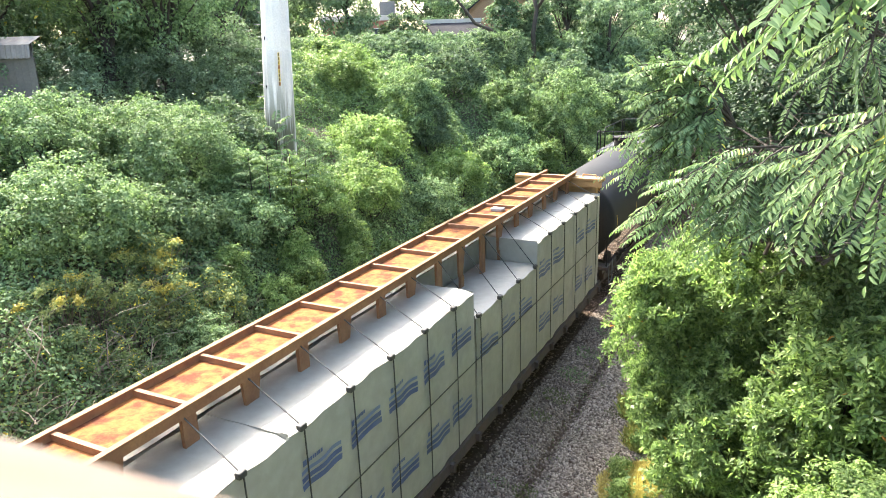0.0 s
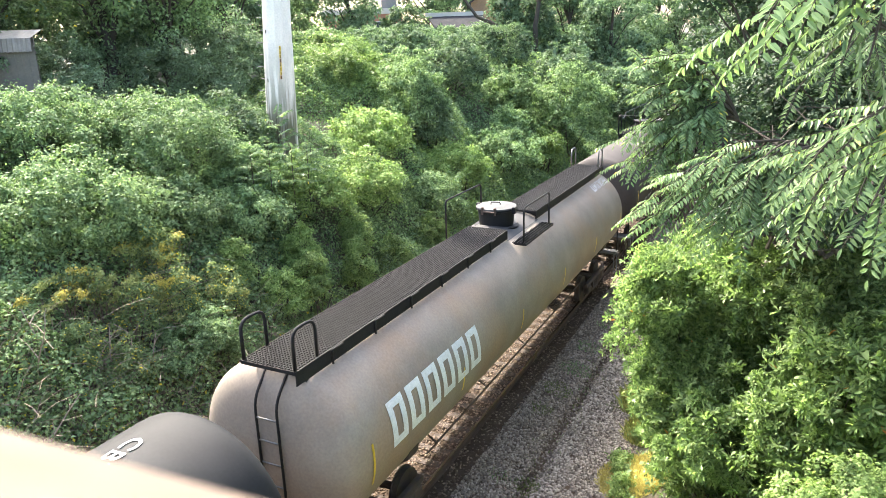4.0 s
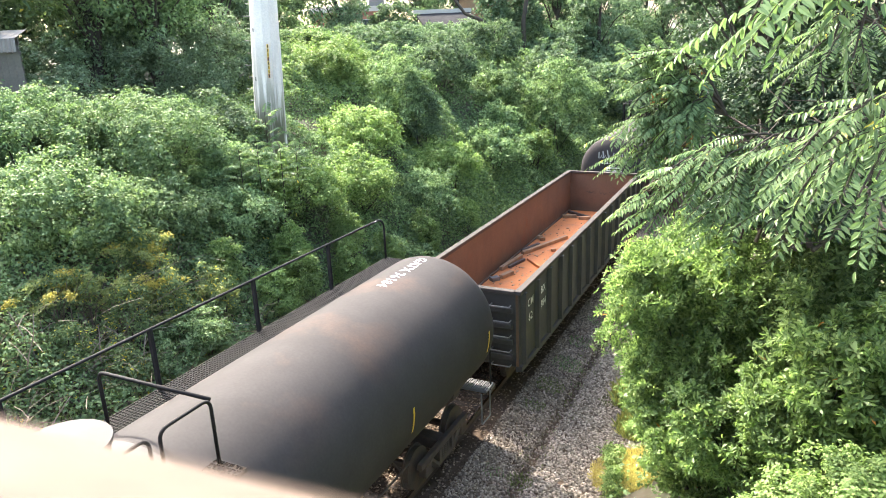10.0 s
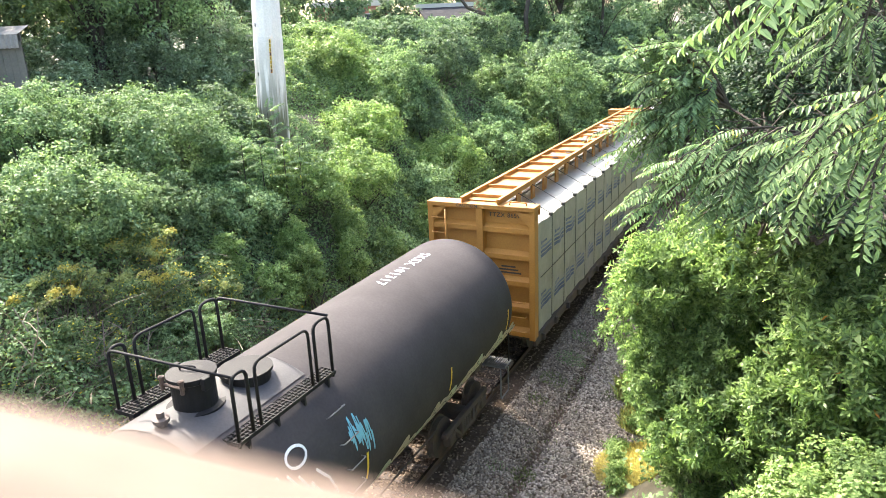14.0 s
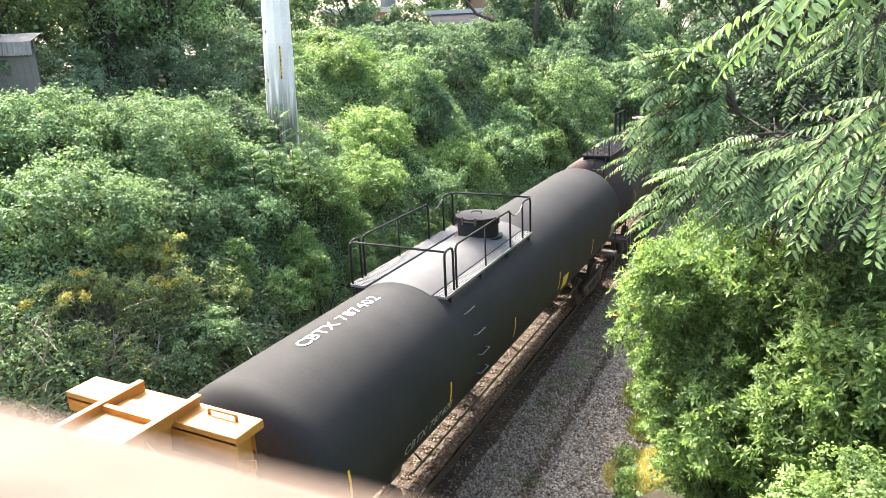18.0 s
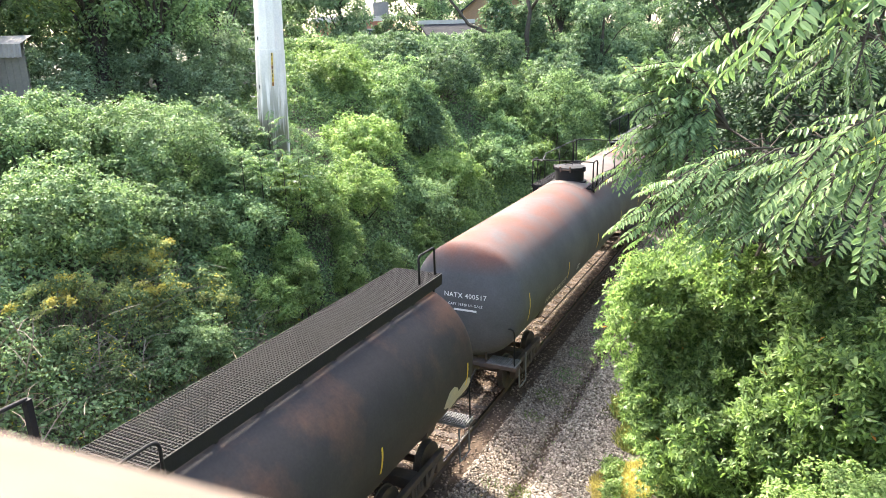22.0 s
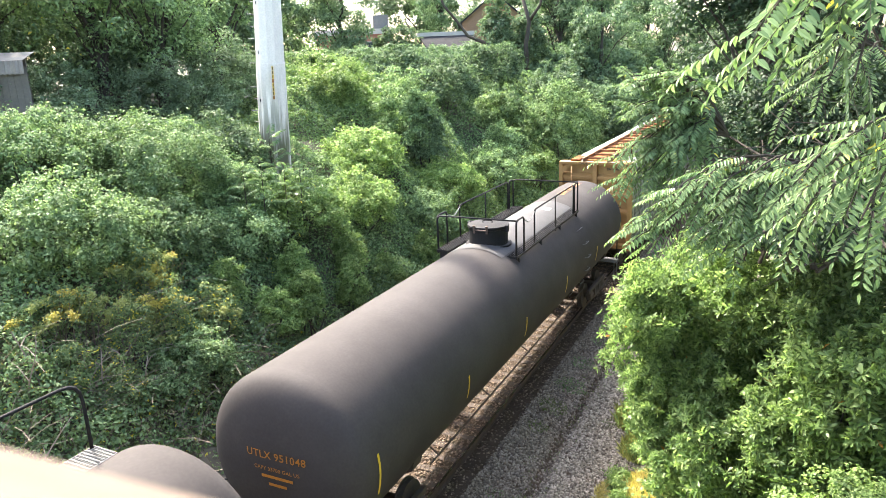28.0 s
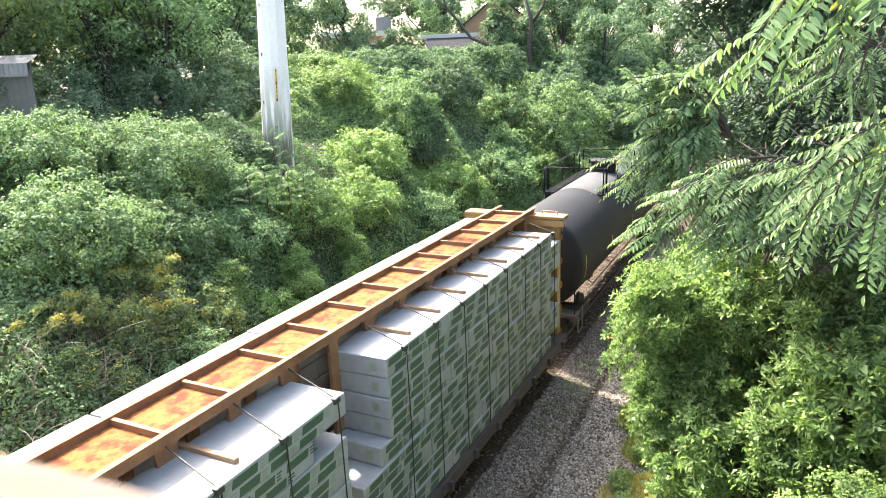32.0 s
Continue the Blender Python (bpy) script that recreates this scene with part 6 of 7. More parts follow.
    for k in range(3):
        lay("scrape", scrawl(zigzag(rg, 12, 0.12, 0.25), 0.008), lambda u, v, q=k: (-0.8 + 0.6 * q + u, L - 0.036, 2.1 + v), GON_RIM, car, "pale scrape on the end wall")
    return car


gondola(104.55, 119.75)
rg = random.Random(12)
for x, y, w, l, a, m in [(-0.73, 113.9, 0.15, 2.7, -20, TIMBER), (-1.14, 113.4, 0.12, 1.1, -17, OLD_PLANK), (-1.21, 111.5, 0.14, 1.6, -6, TIMBER), (-1.00, 111.5, 0.1, 1.0, -12, OLD_PLANK), (-0.89, 110.2, 0.18, 0.6, -17, TIMBER), (-1.12, 109.7, 0.22, 0.3, -37, GALV), (-0.34, 111.6, 0.1, 1.3, -137, RUST_FLOOR), (-0.25, 113.4, 0.1, 0.2, -34, TIMBER), (-1.23, 114.8, 0.16, 0.2, -14, TIMBER), (-1.07, 114.6, 0.14, 0.2, -45, TIMBER), (-0.72, 118.7, 0.12, 1.4, -124, OLD_PLANK), (-1.04, 118.3, 0.2, 0.6, -66, TIMBER), (-0.35, 118.2, 0.18, 0.5, -71, TIMBER), (0.07, 110.1, 0.08, 0.4, -10, TIMBER), (0.00, 106.9, 0.16, 0.3, -53, TIMBER)]:
    o = tagged(part("timber_offcut", boxed(-w / 2, w / 2, -l / 2, l / 2, 0, min(w, 0.13), bevel=0.012), m), "loose sawn timber offcut on the gondola floor", "timber", "timber offcuts")
    o.location, o.rotation_euler = (TRACK + x, y, 1.242), (0, 0, radians(a))
    TRAIN.append(o)
bm = bmesh.new()
for i in range(260):
    x, y, s = rg.uniform(-1.3, 1.3), rg.uniform(0.4, 14.8), rg.uniform(0.01, 0.035)
    box(bm, x - s, x + s, y - s * 1.6, y + s * 1.6, 0, s * 0.7)
chips = tagged(part("wood_chips", bm, TIMBER), "scattered wood chips on the gondola floor", "debris", kind="stuff")
chips.location = (TRACK, 104.55, 1.241)
TRAIN.append(chips)

car, L, c = tank_car(121.6, 138.6, "matt black tank car with painted graffiti along its flank", PAINT_G)
top_panel(car, -1.05, 1.3, TOP_GREY, -0.62, 0.72)
dome(car, -0.2, 0.30, 4.1, 4.74)
bm = bmesh.new()
lathe(bm, [(4.15, 0.36), (4.34, 0.36), (4.345, 0.40), (4.39, 0.40), (4.40, 0.05)], (0.12, 0.7, 0), "z", 28)
part("manway_lid", bm, BLACK_STEEL, car, "low round manway lid")
bm = bmesh.new()
lathe(bm, [(4.15, 0.07), (4.32, 0.07), (4.33, 0.11), (4.38, 0.11), (4.39, 0.05), (4.47, 0.05)], (0.05, -0.85, 0), "z", 14)
part("safety_valve", bm, TOP_RUST, car, "small rusty valve on top")
platform(car, -0.55, 1.65, BLACK_STEEL)
side_rungs(car, 1.2, 1.6, 3.6)
end_block(car, L, "SKSX 101317", WHITE_PAINT, 0.1, 3.12, 0.26, (0.8, 0.8))
rg = random.Random(9)
for k in range(7):
    x = -0.62 + 0.22 * k
    bend = rg.uniform(-0.06, 0.06)
    lay("graffiti", scrawl([(bend, 0.16 + 0.05 * (k % 3)), (bend * 0.3, 0.07), (0.0, -0.02), (bend * -0.8, -0.10)], rg.uniform(0.018, 0.034)), head_put(L, 3.42, x), DULL_PAINT, car, "smudged white sprayed strokes")
    lay("graffiti", scrawl([(bend - 0.04, -0.06), (bend + 0.04, -0.11), (bend + 0.11, -0.05), (bend + 0.13, 0.03)], 0.016), head_put(L, 3.42, x), DULL_PAINT, car)
lay("lettering", spread("SKSX 101317", 0.34, 2.1), on_top(-0.30 + 6.06, -1), WHITE_PAINT, car, "white stencilled car number on top")
TEAL = shader("teal_spray_paint", (0.14, 0.42, 0.36), 0.5, tint=(0.10, 0.34, 0.22), amount=0.8, scale=3, bump=0.0)
MINT = shader("pale_green_spray_paint", (0.36, 0.46, 0.36), 0.5, tint=(0.50, 0.42, 0.26), amount=0.9, scale=2.5, bump=0.0)
RED_SPRAY = shader("red_spray_outline", (0.42, 0.09, 0.06), 0.5, scale=3, bump=0.0)
CREAM = shader("cream_spray_paint", (0.46, 0.40, 0.30), 0.5, tint=(0.30, 0.30, 0.26), amount=0.9, scale=2, bump=0.0)
ORANGE = shader("orange_spray_paint", (0.62, 0.30, 0.12), 0.5, scale=3, bump=0.0)
SKY = shader("light_blue_spray_paint", (0.16, 0.42, 0.52), 0.5, scale=3, bump=0.0)
for k in range(8):
    y = -6.35 + 0.37 * k
    z, h = 2.46 - 0.05 * (k % 3), 1.0 - 0.12 * (k % 3)
    lean = 0.06 * (-1) ** k
    for grow, lift, paint, tag in ((0.055, 0.012, RED_SPRAY, "red outline of a sprayed bubble letter"), (0.0, 0.017, TEAL, "teal sprayed bubble letter")):
        lay("graffiti", blob(lean, 0.27 * h, 0.155 + grow, 0.20 * h + grow, 60 + k, wob=0.16), on_side(-0.30 + y, z, lift), paint, car, tag)
        lay("graffiti", blob(-lean, -0.17 * h, 0.20 + grow, 0.27 * h + grow, 90 + k, wob=0.16), on_side(-0.30 + y, z, lift + 0.001), paint, car, tag)
    lay("graffiti", blob(lean, 0.27 * h, 0.035, 0.07, 61 + k), on_side(-0.30 + y, z, 0.022), STRAP, car)
    lay("graffiti", blob(-lean, -0.16 * h, 0.03, 0.09, 62 + k), on_side(-0.30 + y, z, 0.022), STRAP, car)
    lay("graffiti", scrawl([(-0.14 - lean, -0.02), (-0.03, 0.05), (0.12 + lean, 0.02)], 0.012), on_side(-0.30 + y, z, 0.022), STRAP, car)
lay("lettering", words("SKSX 101317", 0.34), on_side(-5.05, 1.85, 0.02), DULL_PAINT, car, "worn white car number under the graffiti")
for k in range(5):
    lay("graffiti", blob(0, 0, 0.42, 0.26, 70 + k, wob=0.3), on_side(-0.30 + -3.5 + 0.75 * k, 2.0, 0.012), MINT if k % 2 else CREAM, car, "grey-green sprayed shape, part worn away")
for y, z, ry in ((-2.75, 2.42, 0.36), (-1.45, 2.5, 0.46)):
    lay("graffiti", blob(0, 0, 0.27, ry + 0.05, 77, wob=0.08), on_side(-0.30 + y, z, 0.015), SKY if y > -2 else CREAM, car, "pale sprayed oval")
    lay("graffiti", blob(0, -0.06, 0.2, ry * 0.8, 78, wob=0.1), on_side(-0.30 + y, z, 0.019), MINT if y > -2 else ORANGE, car)
    for q in (-0.09, 0.0, 0.09):
        lay("graffiti", scrawl([(q, -ry * 0.8), (q + 0.03, -ry * 0.3), (q - 0.01, ry * (0.5 - 3 * abs(q)))], 0.032), on_side(-0.30 + y, z, 0.023), ORANGE if y > -2 else CREAM, car, "orange sprayed flame")
for q, (x, t) in enumerate([(-0.75, 0.5), (-0.5, 0.62), (-0.28, 0.55), (0.0, 0.6)]):
    lay("graffiti", scrawl([(x + 0.3, -t), (x + 0.14, -0.1), (x - 0.02, t * 0.9)], 0.03), on_side(-0.30 + -2.1, 2.3, 0.014), DULL_PAINT if q % 2 else STRAP, car)
for k in range(15):
    y = 2.7 + 0.42 * k
    z = 1.78 + 0.012 * k + 0.06 * math.sin(k * 1.7)
    lay("graffiti", blob(0, 0, 0.33, 0.33 + 0.06 * math.sin(k * 2.3), 120 + k, wob=0.25), on_side(-0.30 + y, z, 0.012), CREAM if k % 3 else MINT, car, "pale sprayed shape, part worn away")
    lay("graffiti", scrawl([(0.22 * math.cos(t) * (1 - 0.04 * t), 0.2 * math.sin(t) - 0.03) for t in np.linspace(0.5, 5.6, 14)], 0.014), on_side(-0.30 + y, z, 0.018), STRAP, car)
for q, (x, a, b) in enumerate([(-0.25, 0.62, -0.15), (-0.08, 0.5, -0.35), (0.1, 0.42, -0.45), (0.28, 0.3, -0.55), (0.46, 0.1, -0.7), (0.62, 0.2, -0.4)]):
    lay("graffiti", scrawl([(x - 0.2, a), (x, (a + b) / 2 + 0.05), (x + 0.16, b)], 0.022), on_side(-0.30 + 0.25, 3.0, 0.015), WHITE_PAINT, car, "white sprayed scrawl")
lay("graffiti", scrawl(zigzag(random.Random(21), 16, 0.1, 0.5), 0.016), on_side(-0.30 + 0.1, 2.85, 0.016), WHITE_PAINT, car)
lay("graffiti", scrawl([(0.2 * math.cos(t), 0.14 * math.sin(t)) for t in np.linspace(0, 6.4, 18)], 0.022), on_side(-0.30 + 0.45, 3.5, 0.015), WHITE_PAINT, car)
for q in range(3):
    lay("graffiti", scrawl(zigzag(random.Random(30 + q), 14, 0.06, 1.0), 0.012), on_side(-0.30 + 1.55 + 0.14 * q, 3.2 - 0.1 * q, 0.015), SKY, car, "thin blue sprayed scrawl")
lay("warning_panel", strip(4, 0.32, 0.5), on_side(-0.30 + 0.85, 2.05, 0.03), GOLD_PAINT, car, "small orange-yellow panel on the flank")

centre_beam(139.95, 161.3, CAR_YELLOW, CAR_YELLOW, "bright yellow centre-beam flatcar carrying wrapped lumber", "TTZX 865981")
load = load_of(139.95, WRAPPED)
for y0, y1, sd in ((0.45, 6.5, 11), (6.52, 12.2, 12), (12.22, 17.0, 13), (17.02, 20.95, 14)):
    wrapped_stack(load, 0.05, 1.47, y0, y1, 1.1, 4.18, WRAP, sd, 0.035)
    blue_prints(load, 1.47, y0, y1, 1.1, 4.18, sd)
straps(load, [1.45 + 1.18 * i for i in range(17)], 1.47, [4.18] * 17)
for i in range(1):
    bm = bmesh.new()
    tube(bm, [(1.515, 0.5, 2.66), (1.515, 11.0, 2.72), (1.515, 20.8, 2.64)], 0.011, 4)
    part("seam_fold", bm, STRAP, load)
load = load_of(139.95, WRAPPED)
for k in range(4):
    wrapped_stack(load, -1.47, -0.05, 0.45 + 5.13 * k, 5.56 + 5.13 * k, 1.1, 4.18, WRAP, 46 + k)
for k, (y, a, l) in enumerate([(152.7, 8, 0.9), (152.75, 14, 0.8), (152.6, 2, 0.7), (153.85, 20, 0.95), (153.8, 12, 0.9), (153.9, 28, 0.8), (154.95, 30, 0.8), (155.0, 24, 0.9), (157.4, -30, 0.3), (148.0, 15, 0.8), (146.8, 22, 0.7), (150.4, 10, 0.8)]):
    o = tagged(part("broken_plank", boxed(-0.085, 0.085, -l * 0.66, l * 0.66, 0, 0.035, bevel=0.006), OLD_PLANK), "splintered grey plank lying on the beam", "timber", "broken planks")
    o.location, o.rotation_euler = (TRACK + 0.05 * ((k * 7) % 5 - 2), y, 4.717 + 0.03 * (k % 3)), (0, 0, radians(a))
    TRAIN.append(o)
for y, a in ((156.9, 10), (159.0, 40), (153.2, 0)):
    o = tagged(part("paper_scrap", boxed(-0.16, 0.16, -0.07, 0.07, 0, 0.012), WRAP_WHITE), "scrap of white paper on the beam", "scrap")
    o.location, o.rotation_euler = (TRACK + 0.15, y, 4.80 if y < 154 else 4.717), (0, 0, radians(a))
    TRAIN.append(o)

car, L, c = tank_car(162.1, 180.6, "satin black tank car with a pale railed top walkway", PAINT_I)
top_panel(car, -4.2, 1.0, TOP_SILVER)
dome(car, -0.15)
platform(car, -4.1, 0.95, GALV)
side_rungs(car, -3.6)
end_block(car, L, "CBTX 787402", WHITE_PAINT, 0.1, 2.8, 0.24, ("33670 US GAL", 0.6))
lay("lettering", spread("CBTX 787402", 0.36, 2.4), on_top(-6.25, 1), WHITE_PAINT, car, "white stencilled car number on top")
lay("lettering", words("CBTX 787402", 0.30), on_side(-5.9, 2.24), DULL_PAINT, car)
lay("warning_panel", strip(4, 0.5, 0.4), on_side(2.3, 2.3), YELLOW_PAINT, car, "yellow warning panel on the flank")
lay("small_print", bars([1, 1, 0.8, 0.9], 0.8, 0.09, 0.05), on_side(7.9, 2.5), DULL_PAINT, car, "worn yellow-grey data panel")

car, L, c = tank_car(181.9, 200.6, "sooty black tank car with orange rust and a top grid walkway", PAINT_J)
long_walk(car, L, -0.42, 0.70, 4.40, -L / 2 + 0.1, -0.75, rail=False)
long_walk(car, L, -0.42, 0.70, 4.40, 1.35, L / 2 - 0.1, rail=False)
top_panel(car, -0.8, 1.4, TOP_SILVER, -0.5, 0.75)
dome(car, 0.35, 0.48, 4.1, 4.72, TOP_RUST, 0.1)
grate(car, (0.78, 1.2, -0.75, 1.4, 4.04), BLACK_STEEL, "open-grid platform beside the manway")
guard(car, 1.1, -0.7, 1.35, 4.0)
for y in (-0.7, 0.3, 1.3):
    bm = bmesh.new()
    box(bm, -1.15, -1.05, y - 0.04, y + 0.04, 3.7, 5.0)
    part("rail_post", bm, BLACK_STEEL, car)
rail_of(car, [(-1.1, -0.7, 5.0), (-1.1, 1.3, 5.0)], 0.03)
rail_of(car, [(0.05, -L / 2 + 0.2, 4.4), (0.05, -L / 2 + 0.2, 4.95), (0.3, -L / 2 + 0.9, 4.95), (0.3, -L / 2 + 0.9, 4.4)], 0.025, GALV, "grab_loop", 0.1)
rail_of(car, [(0.65, -L / 2 + 0.2, 4.4), (0.65, -L / 2 + 0.2, 5.1)], 0.025, None, "rail_post", 0.05)
rail_of(car, [(0.6, L / 2 - 0.2, 4.4), (0.6, L / 2 - 0.2, 5.0), (0.6, L / 2 - 0.9, 5.0), (0.6, L / 2 - 0.9, 4.4)], 0.025, None, "grab_loop", 0.1)
end_ladder(car, L, 0.3, 1.2, 4.4, 0.42)
end_block(car, L, "TILX 400303", WHITE_PAINT, -0.88, 2.85, 0.24, ())
for q in range(3):
    lay("graffiti", scrawl(zigzag(random.Random(40 + q), 13, 0.15, 0.85), 0.009), head_put(L, 2.78 - 0.2 * q, 0.28 + 0.1 * q), WHITE_PAINT, car, "white scrawled tag on the tank end")
lay("lettering", words("TILX 400303", 0.27), on_side(-6.9, 2.24), DULL_PAINT, car)
panel_print(car, 0.4, 2.75, 3)
lay("graffiti", blob(0, 0, 0.5, 0.3, 7, wob=0.5), on_side(8.2, 2.2, 0.014), CREAM, car, "faded sprayed patch")

car, L, c = tank_car(203.0, 222.2, "grey tank car with red rust over its top", PAINT_K)
top_panel(car, -1.0, 5.4, TOP_RUST)
dome(car, 0.0)
platform(car, -0.6, 5.3, BLACK_STEEL)
end_block(car, L, "NATX 400517", WHITE_PAINT, 0.1, 2.95, 0.24, ("CAPY 33820 US GALS", 0.7))
lay("lettering", words("NATX 400517", 0.30), on_side(-6.4, 2.24), CREAM, car, "cream stencilled car number on the flank")
lay("lettering", words("NATX 400517", 0.32), on_top(7.2, -1, -0.2), DULL_PAINT, car, "faded car number on the rusty top")
panel_print(car, -4.1, 2.3, 2, 0.3, DULL_PAINT)

car, L, c = tank_car(223.5, 242.7, "brown-black tank car with a side walkway and long rail", PAINT_L)
long_walk(car, L, -1.2, -0.74, 4.09, -L / 2 + 0.5, L / 2 - 0.6, GALV, top=1.0)
top_panel(car, -1.3, 1.2, TOP_GREY, -0.7, 0.75)
dome(car, -0.35, 0.50, 4.05, 4.66)
grate(car, (0.78, 1.12, -1.1, 1.2, 4.03), GALV, "open-grid platform beside the manway")
guard(car, 1.04, -1.05, 0.1, 3.96)
guard(car, 1.04, 0.35, 1.15, 3.96)
rail_of(car, [(1.04, -1.05, 4.9), (-1.0, -1.05, 4.9), (-1.0, -1.05, 4.1)])
rail_of(car, [(1.04, 1.15, 4.9), (-1.0, 1.15, 4.9), (-1.0, 1.15, 4.1)])
end_ladder(car, L, -1.0, 1.2, 4.05, 0.5)
end_block(car, L, "CTCX 780032", WHITE_PAINT, -0.05, 3.15, 0.24, ("33620 GAL", "127 255 L"))
rg = random.Random(15)
lay("graffiti", scrawl(zigzag(rg, 18, 0.05, 0.7), 0.012), on_side(-L / 2 + 1.2, 2.5, 0.015), DULL_PAINT, car, "thin grey scrawled tag")
panel_print(car, 1.0, 2.8, 2, 0.25)
for y in (-7.4, -3.2):
    lay("white_spot", blob(0, 0, 0.07, 0.06, 3), on_top(y, 1, 0.1), WHITE_PAINT, car)

car, L, c = tank_car(244.2, 263.4, "black tank car with yellow lettering and a railed top walkway", PAINT_L)
top_panel(car, -1.3, 5.0, TOP_GREY)
dome(car, -0.35)
platform(car, -1.0, 4.85, BLACK_STEEL)
side_rungs(car, 4.0)
end_block(car, L, "UTLX 951048", GOLD_PAINT, 0.1, 3.0, 0.25, ("CAPY 33700 GAL US", 0.7, 0.4))
lay("lettering", spread("UTLX  951048", 0.38, 2.35), on_top(7.35, -1), GOLD_PAINT, car, "orange-yellow stencilled car number on top")
lay("small_notice", bars([1, 1], 0.34, 0.13, 0.0), on_top(3.9, 1, 0.25), WHITE_PAINT, car, "small white and red notice on top")
lay("small_print", bars([1, 0.8, 0.9], 0.9, 0.09, 0.05), on_side(8.4, 2.2), DULL_PAINT, car)

centre_beam(264.9, 287.4, CAR_TAN, RUST_PAN, "faded yellow centre-beam flatcar stacked with green-printed lumber", "861849")


TIER = 0.367


def flank_print(w, xf, a, b, z0, rg):
    # two rows of green blocks and lines of small print along one bundle
    gv, gf, v, f = [], [], [], []

    def bar(vv, ff, y, z, l, h, lean=0.0):
        q = len(vv)
        vv.extend([(xf, y, z), (xf, y + l, z), (xf, y + l + lean, z + h), (xf, y + lean, z + h)])
        ff.append((q, q + 1, q + 2, q + 3))
    for row in (0.025, 0.19):
        y = a + rg.uniform(0.02, 0.25)
        while y < b - 0.5:
            l = rg.uniform(0.34, 0.52)
            bar(gv, gf, y, z0 + row, l, 0.125, 0.03)
            for i in range(3):
                bar(v, f, y + l + 0.05, z0 + row + 0.045 * i, rg.uniform(0.08, 0.16), 0.026)
            y += l + rg.uniform(0.20, 0.27)
    if gv:
        tagged(lay_solid("green_print", gv, gf, GREEN_INK, w), kind="stuff")
        tagged(lay_solid("small_print", v, f, GREY_INK if rg.random() < 0.4 else GREEN_INK, w), kind="stuff")


def printed_load(x0, x1, sections, label, tiers=9, tier=TIER):
    load = load_of(264.9, label)
    rg = random.Random(70)
    out = x1 > 0
    for y0, y1 in sections:
        for k in range(tiers):
            z0 = 1.1 + k * tier
            # lower tiers reach past the gap in the upper ones
            cut = y0 + 0.02 - ((0.95 if k < 4 else 0.3 if k < 5 else 0) if y0 > 1 else 0)
            while cut < y1 - 1.0:
                length = 3.2 - 0.85 * (k * 2 % 3) if cut < y0 + 0.03 else 3.2
                a, b = cut + rg.uniform(0, 0.03), min(cut + length, y1)
                cut += length + 0.02
                sh = rg.uniform(-0.018, 0.018)
                w = part("lumber_pack", boxed(x0 + sh, x1 + sh, a, b, z0, z0 + tier - 0.012, bevel=0.022), WRAP_WHITE, load, "white paper-wrapped lumber bundle with green print")
                if out:
                    flank_print(w, x1 + sh + 0.003, a, b, z0, rg)
                    if a - y0 < 0.1:
                        lay_solid("end_print", [(x1 - 0.33, a - 0.004, z0 + 0.1), (x1 - 0.2, a - 0.004, z0 + 0.1), (x1 - 0.2, a - 0.004, z0 + 0.26), (x1 - 0.33, a - 0.004, z0 + 0.26)], [(0, 1, 2, 3)], GREY_INK, w)
        top = 1.1 + tiers * tier
        y = y0 + 1.1
        while out and y < y1 - 0.4:
            part("timber_batten", boxed(x0 - 0.02, x1 - 0.15, y - 0.04, y + 0.04, top - 0.015, top + 0.055, bevel=0.01), TIMBER, load, "sawn batten across the load")
            y += 1.18 if y > 12 else 2.36
    if out:
        ys = [y0 + 0.6 + 1.18 * i for y0, y1 in sections for i in range(int((y1 - y0 - 0.6) / 1.18) + 1)]
        straps(load, ys, x1, [1.1 + tiers * TIER - 0.02] * len(ys))
    return load


GREEN_LOAD = "white lumber bundles with green print stacked on a flatcar"
printed_load(0.30, 1.42, [(0.4, 4.75), (5.75, 11.3), (12.5, 22.0)], GREEN_LOAD)
printed_load(-1.46, -0.58, [(0.4, 22.0)], GREEN_LOAD, 9, 0.379)
for y, z in ((265.6, 4.69), (276.5, 4.45)):
    bm = bmesh.new()
    box(bm, -0.2, 0.2, -0.6, 0.6, 0, 0.08, 0.03)
    o = tagged(part("rusty_bracket", bm, RUST_PAN), "rusty steel bracket beside the beam", "bracket")
    o.location = (TRACK - 0.85, y, z)
    TRAIN.append(o)

car, L, c = tank_car(288.5, 307.6, "deep black tank car with a railed top walkway", PAINT_O)
top_panel(car, -4.6, 1.2, TOP_GREY)
dome(car, -0.3)
platform(car, -4.5, 1.0, BLACK_STEEL)



# ---- track ----
def rail_profile():
    half = [(0.075, -0.17), (0.075, -0.155), (0.012, -0.135), (0.009, -0.045), (0.036, -0.03), (0.037, -0.006), (0.028, 0.0)]
    return half + [(-x, z) for x, z in half[::-1]]


track = tagged(new("track"), "standard-gauge railway track with worn wooden ties", "track", kind="structure")
for s in (-1, 1):
    x = TRACK + s * 0.7545
    v, f = [], []
    p = rail_profile()
    for y in (-60.0, 160.0):
        v += [(x + a, y, b) for a, b in p]
    n = len(p)
    f = [(i, (i + 1) % n, n + (i + 1) % n, n + i) for i in range(n)]
    me = bpy.data.meshes.new("rail")
    me.from_pydata(v, [], f)
    me.materials.append(STEEL_RAIL)
    ob = new("rail", me)
    ob.parent = track
    head = part("rail_head", boxed(x - 0.03, x + 0.03, -60, 160, 0.0, 0.003), RAIL_HEAD, ob, "polished running surface")
rg = random.Random(4)
tie = None
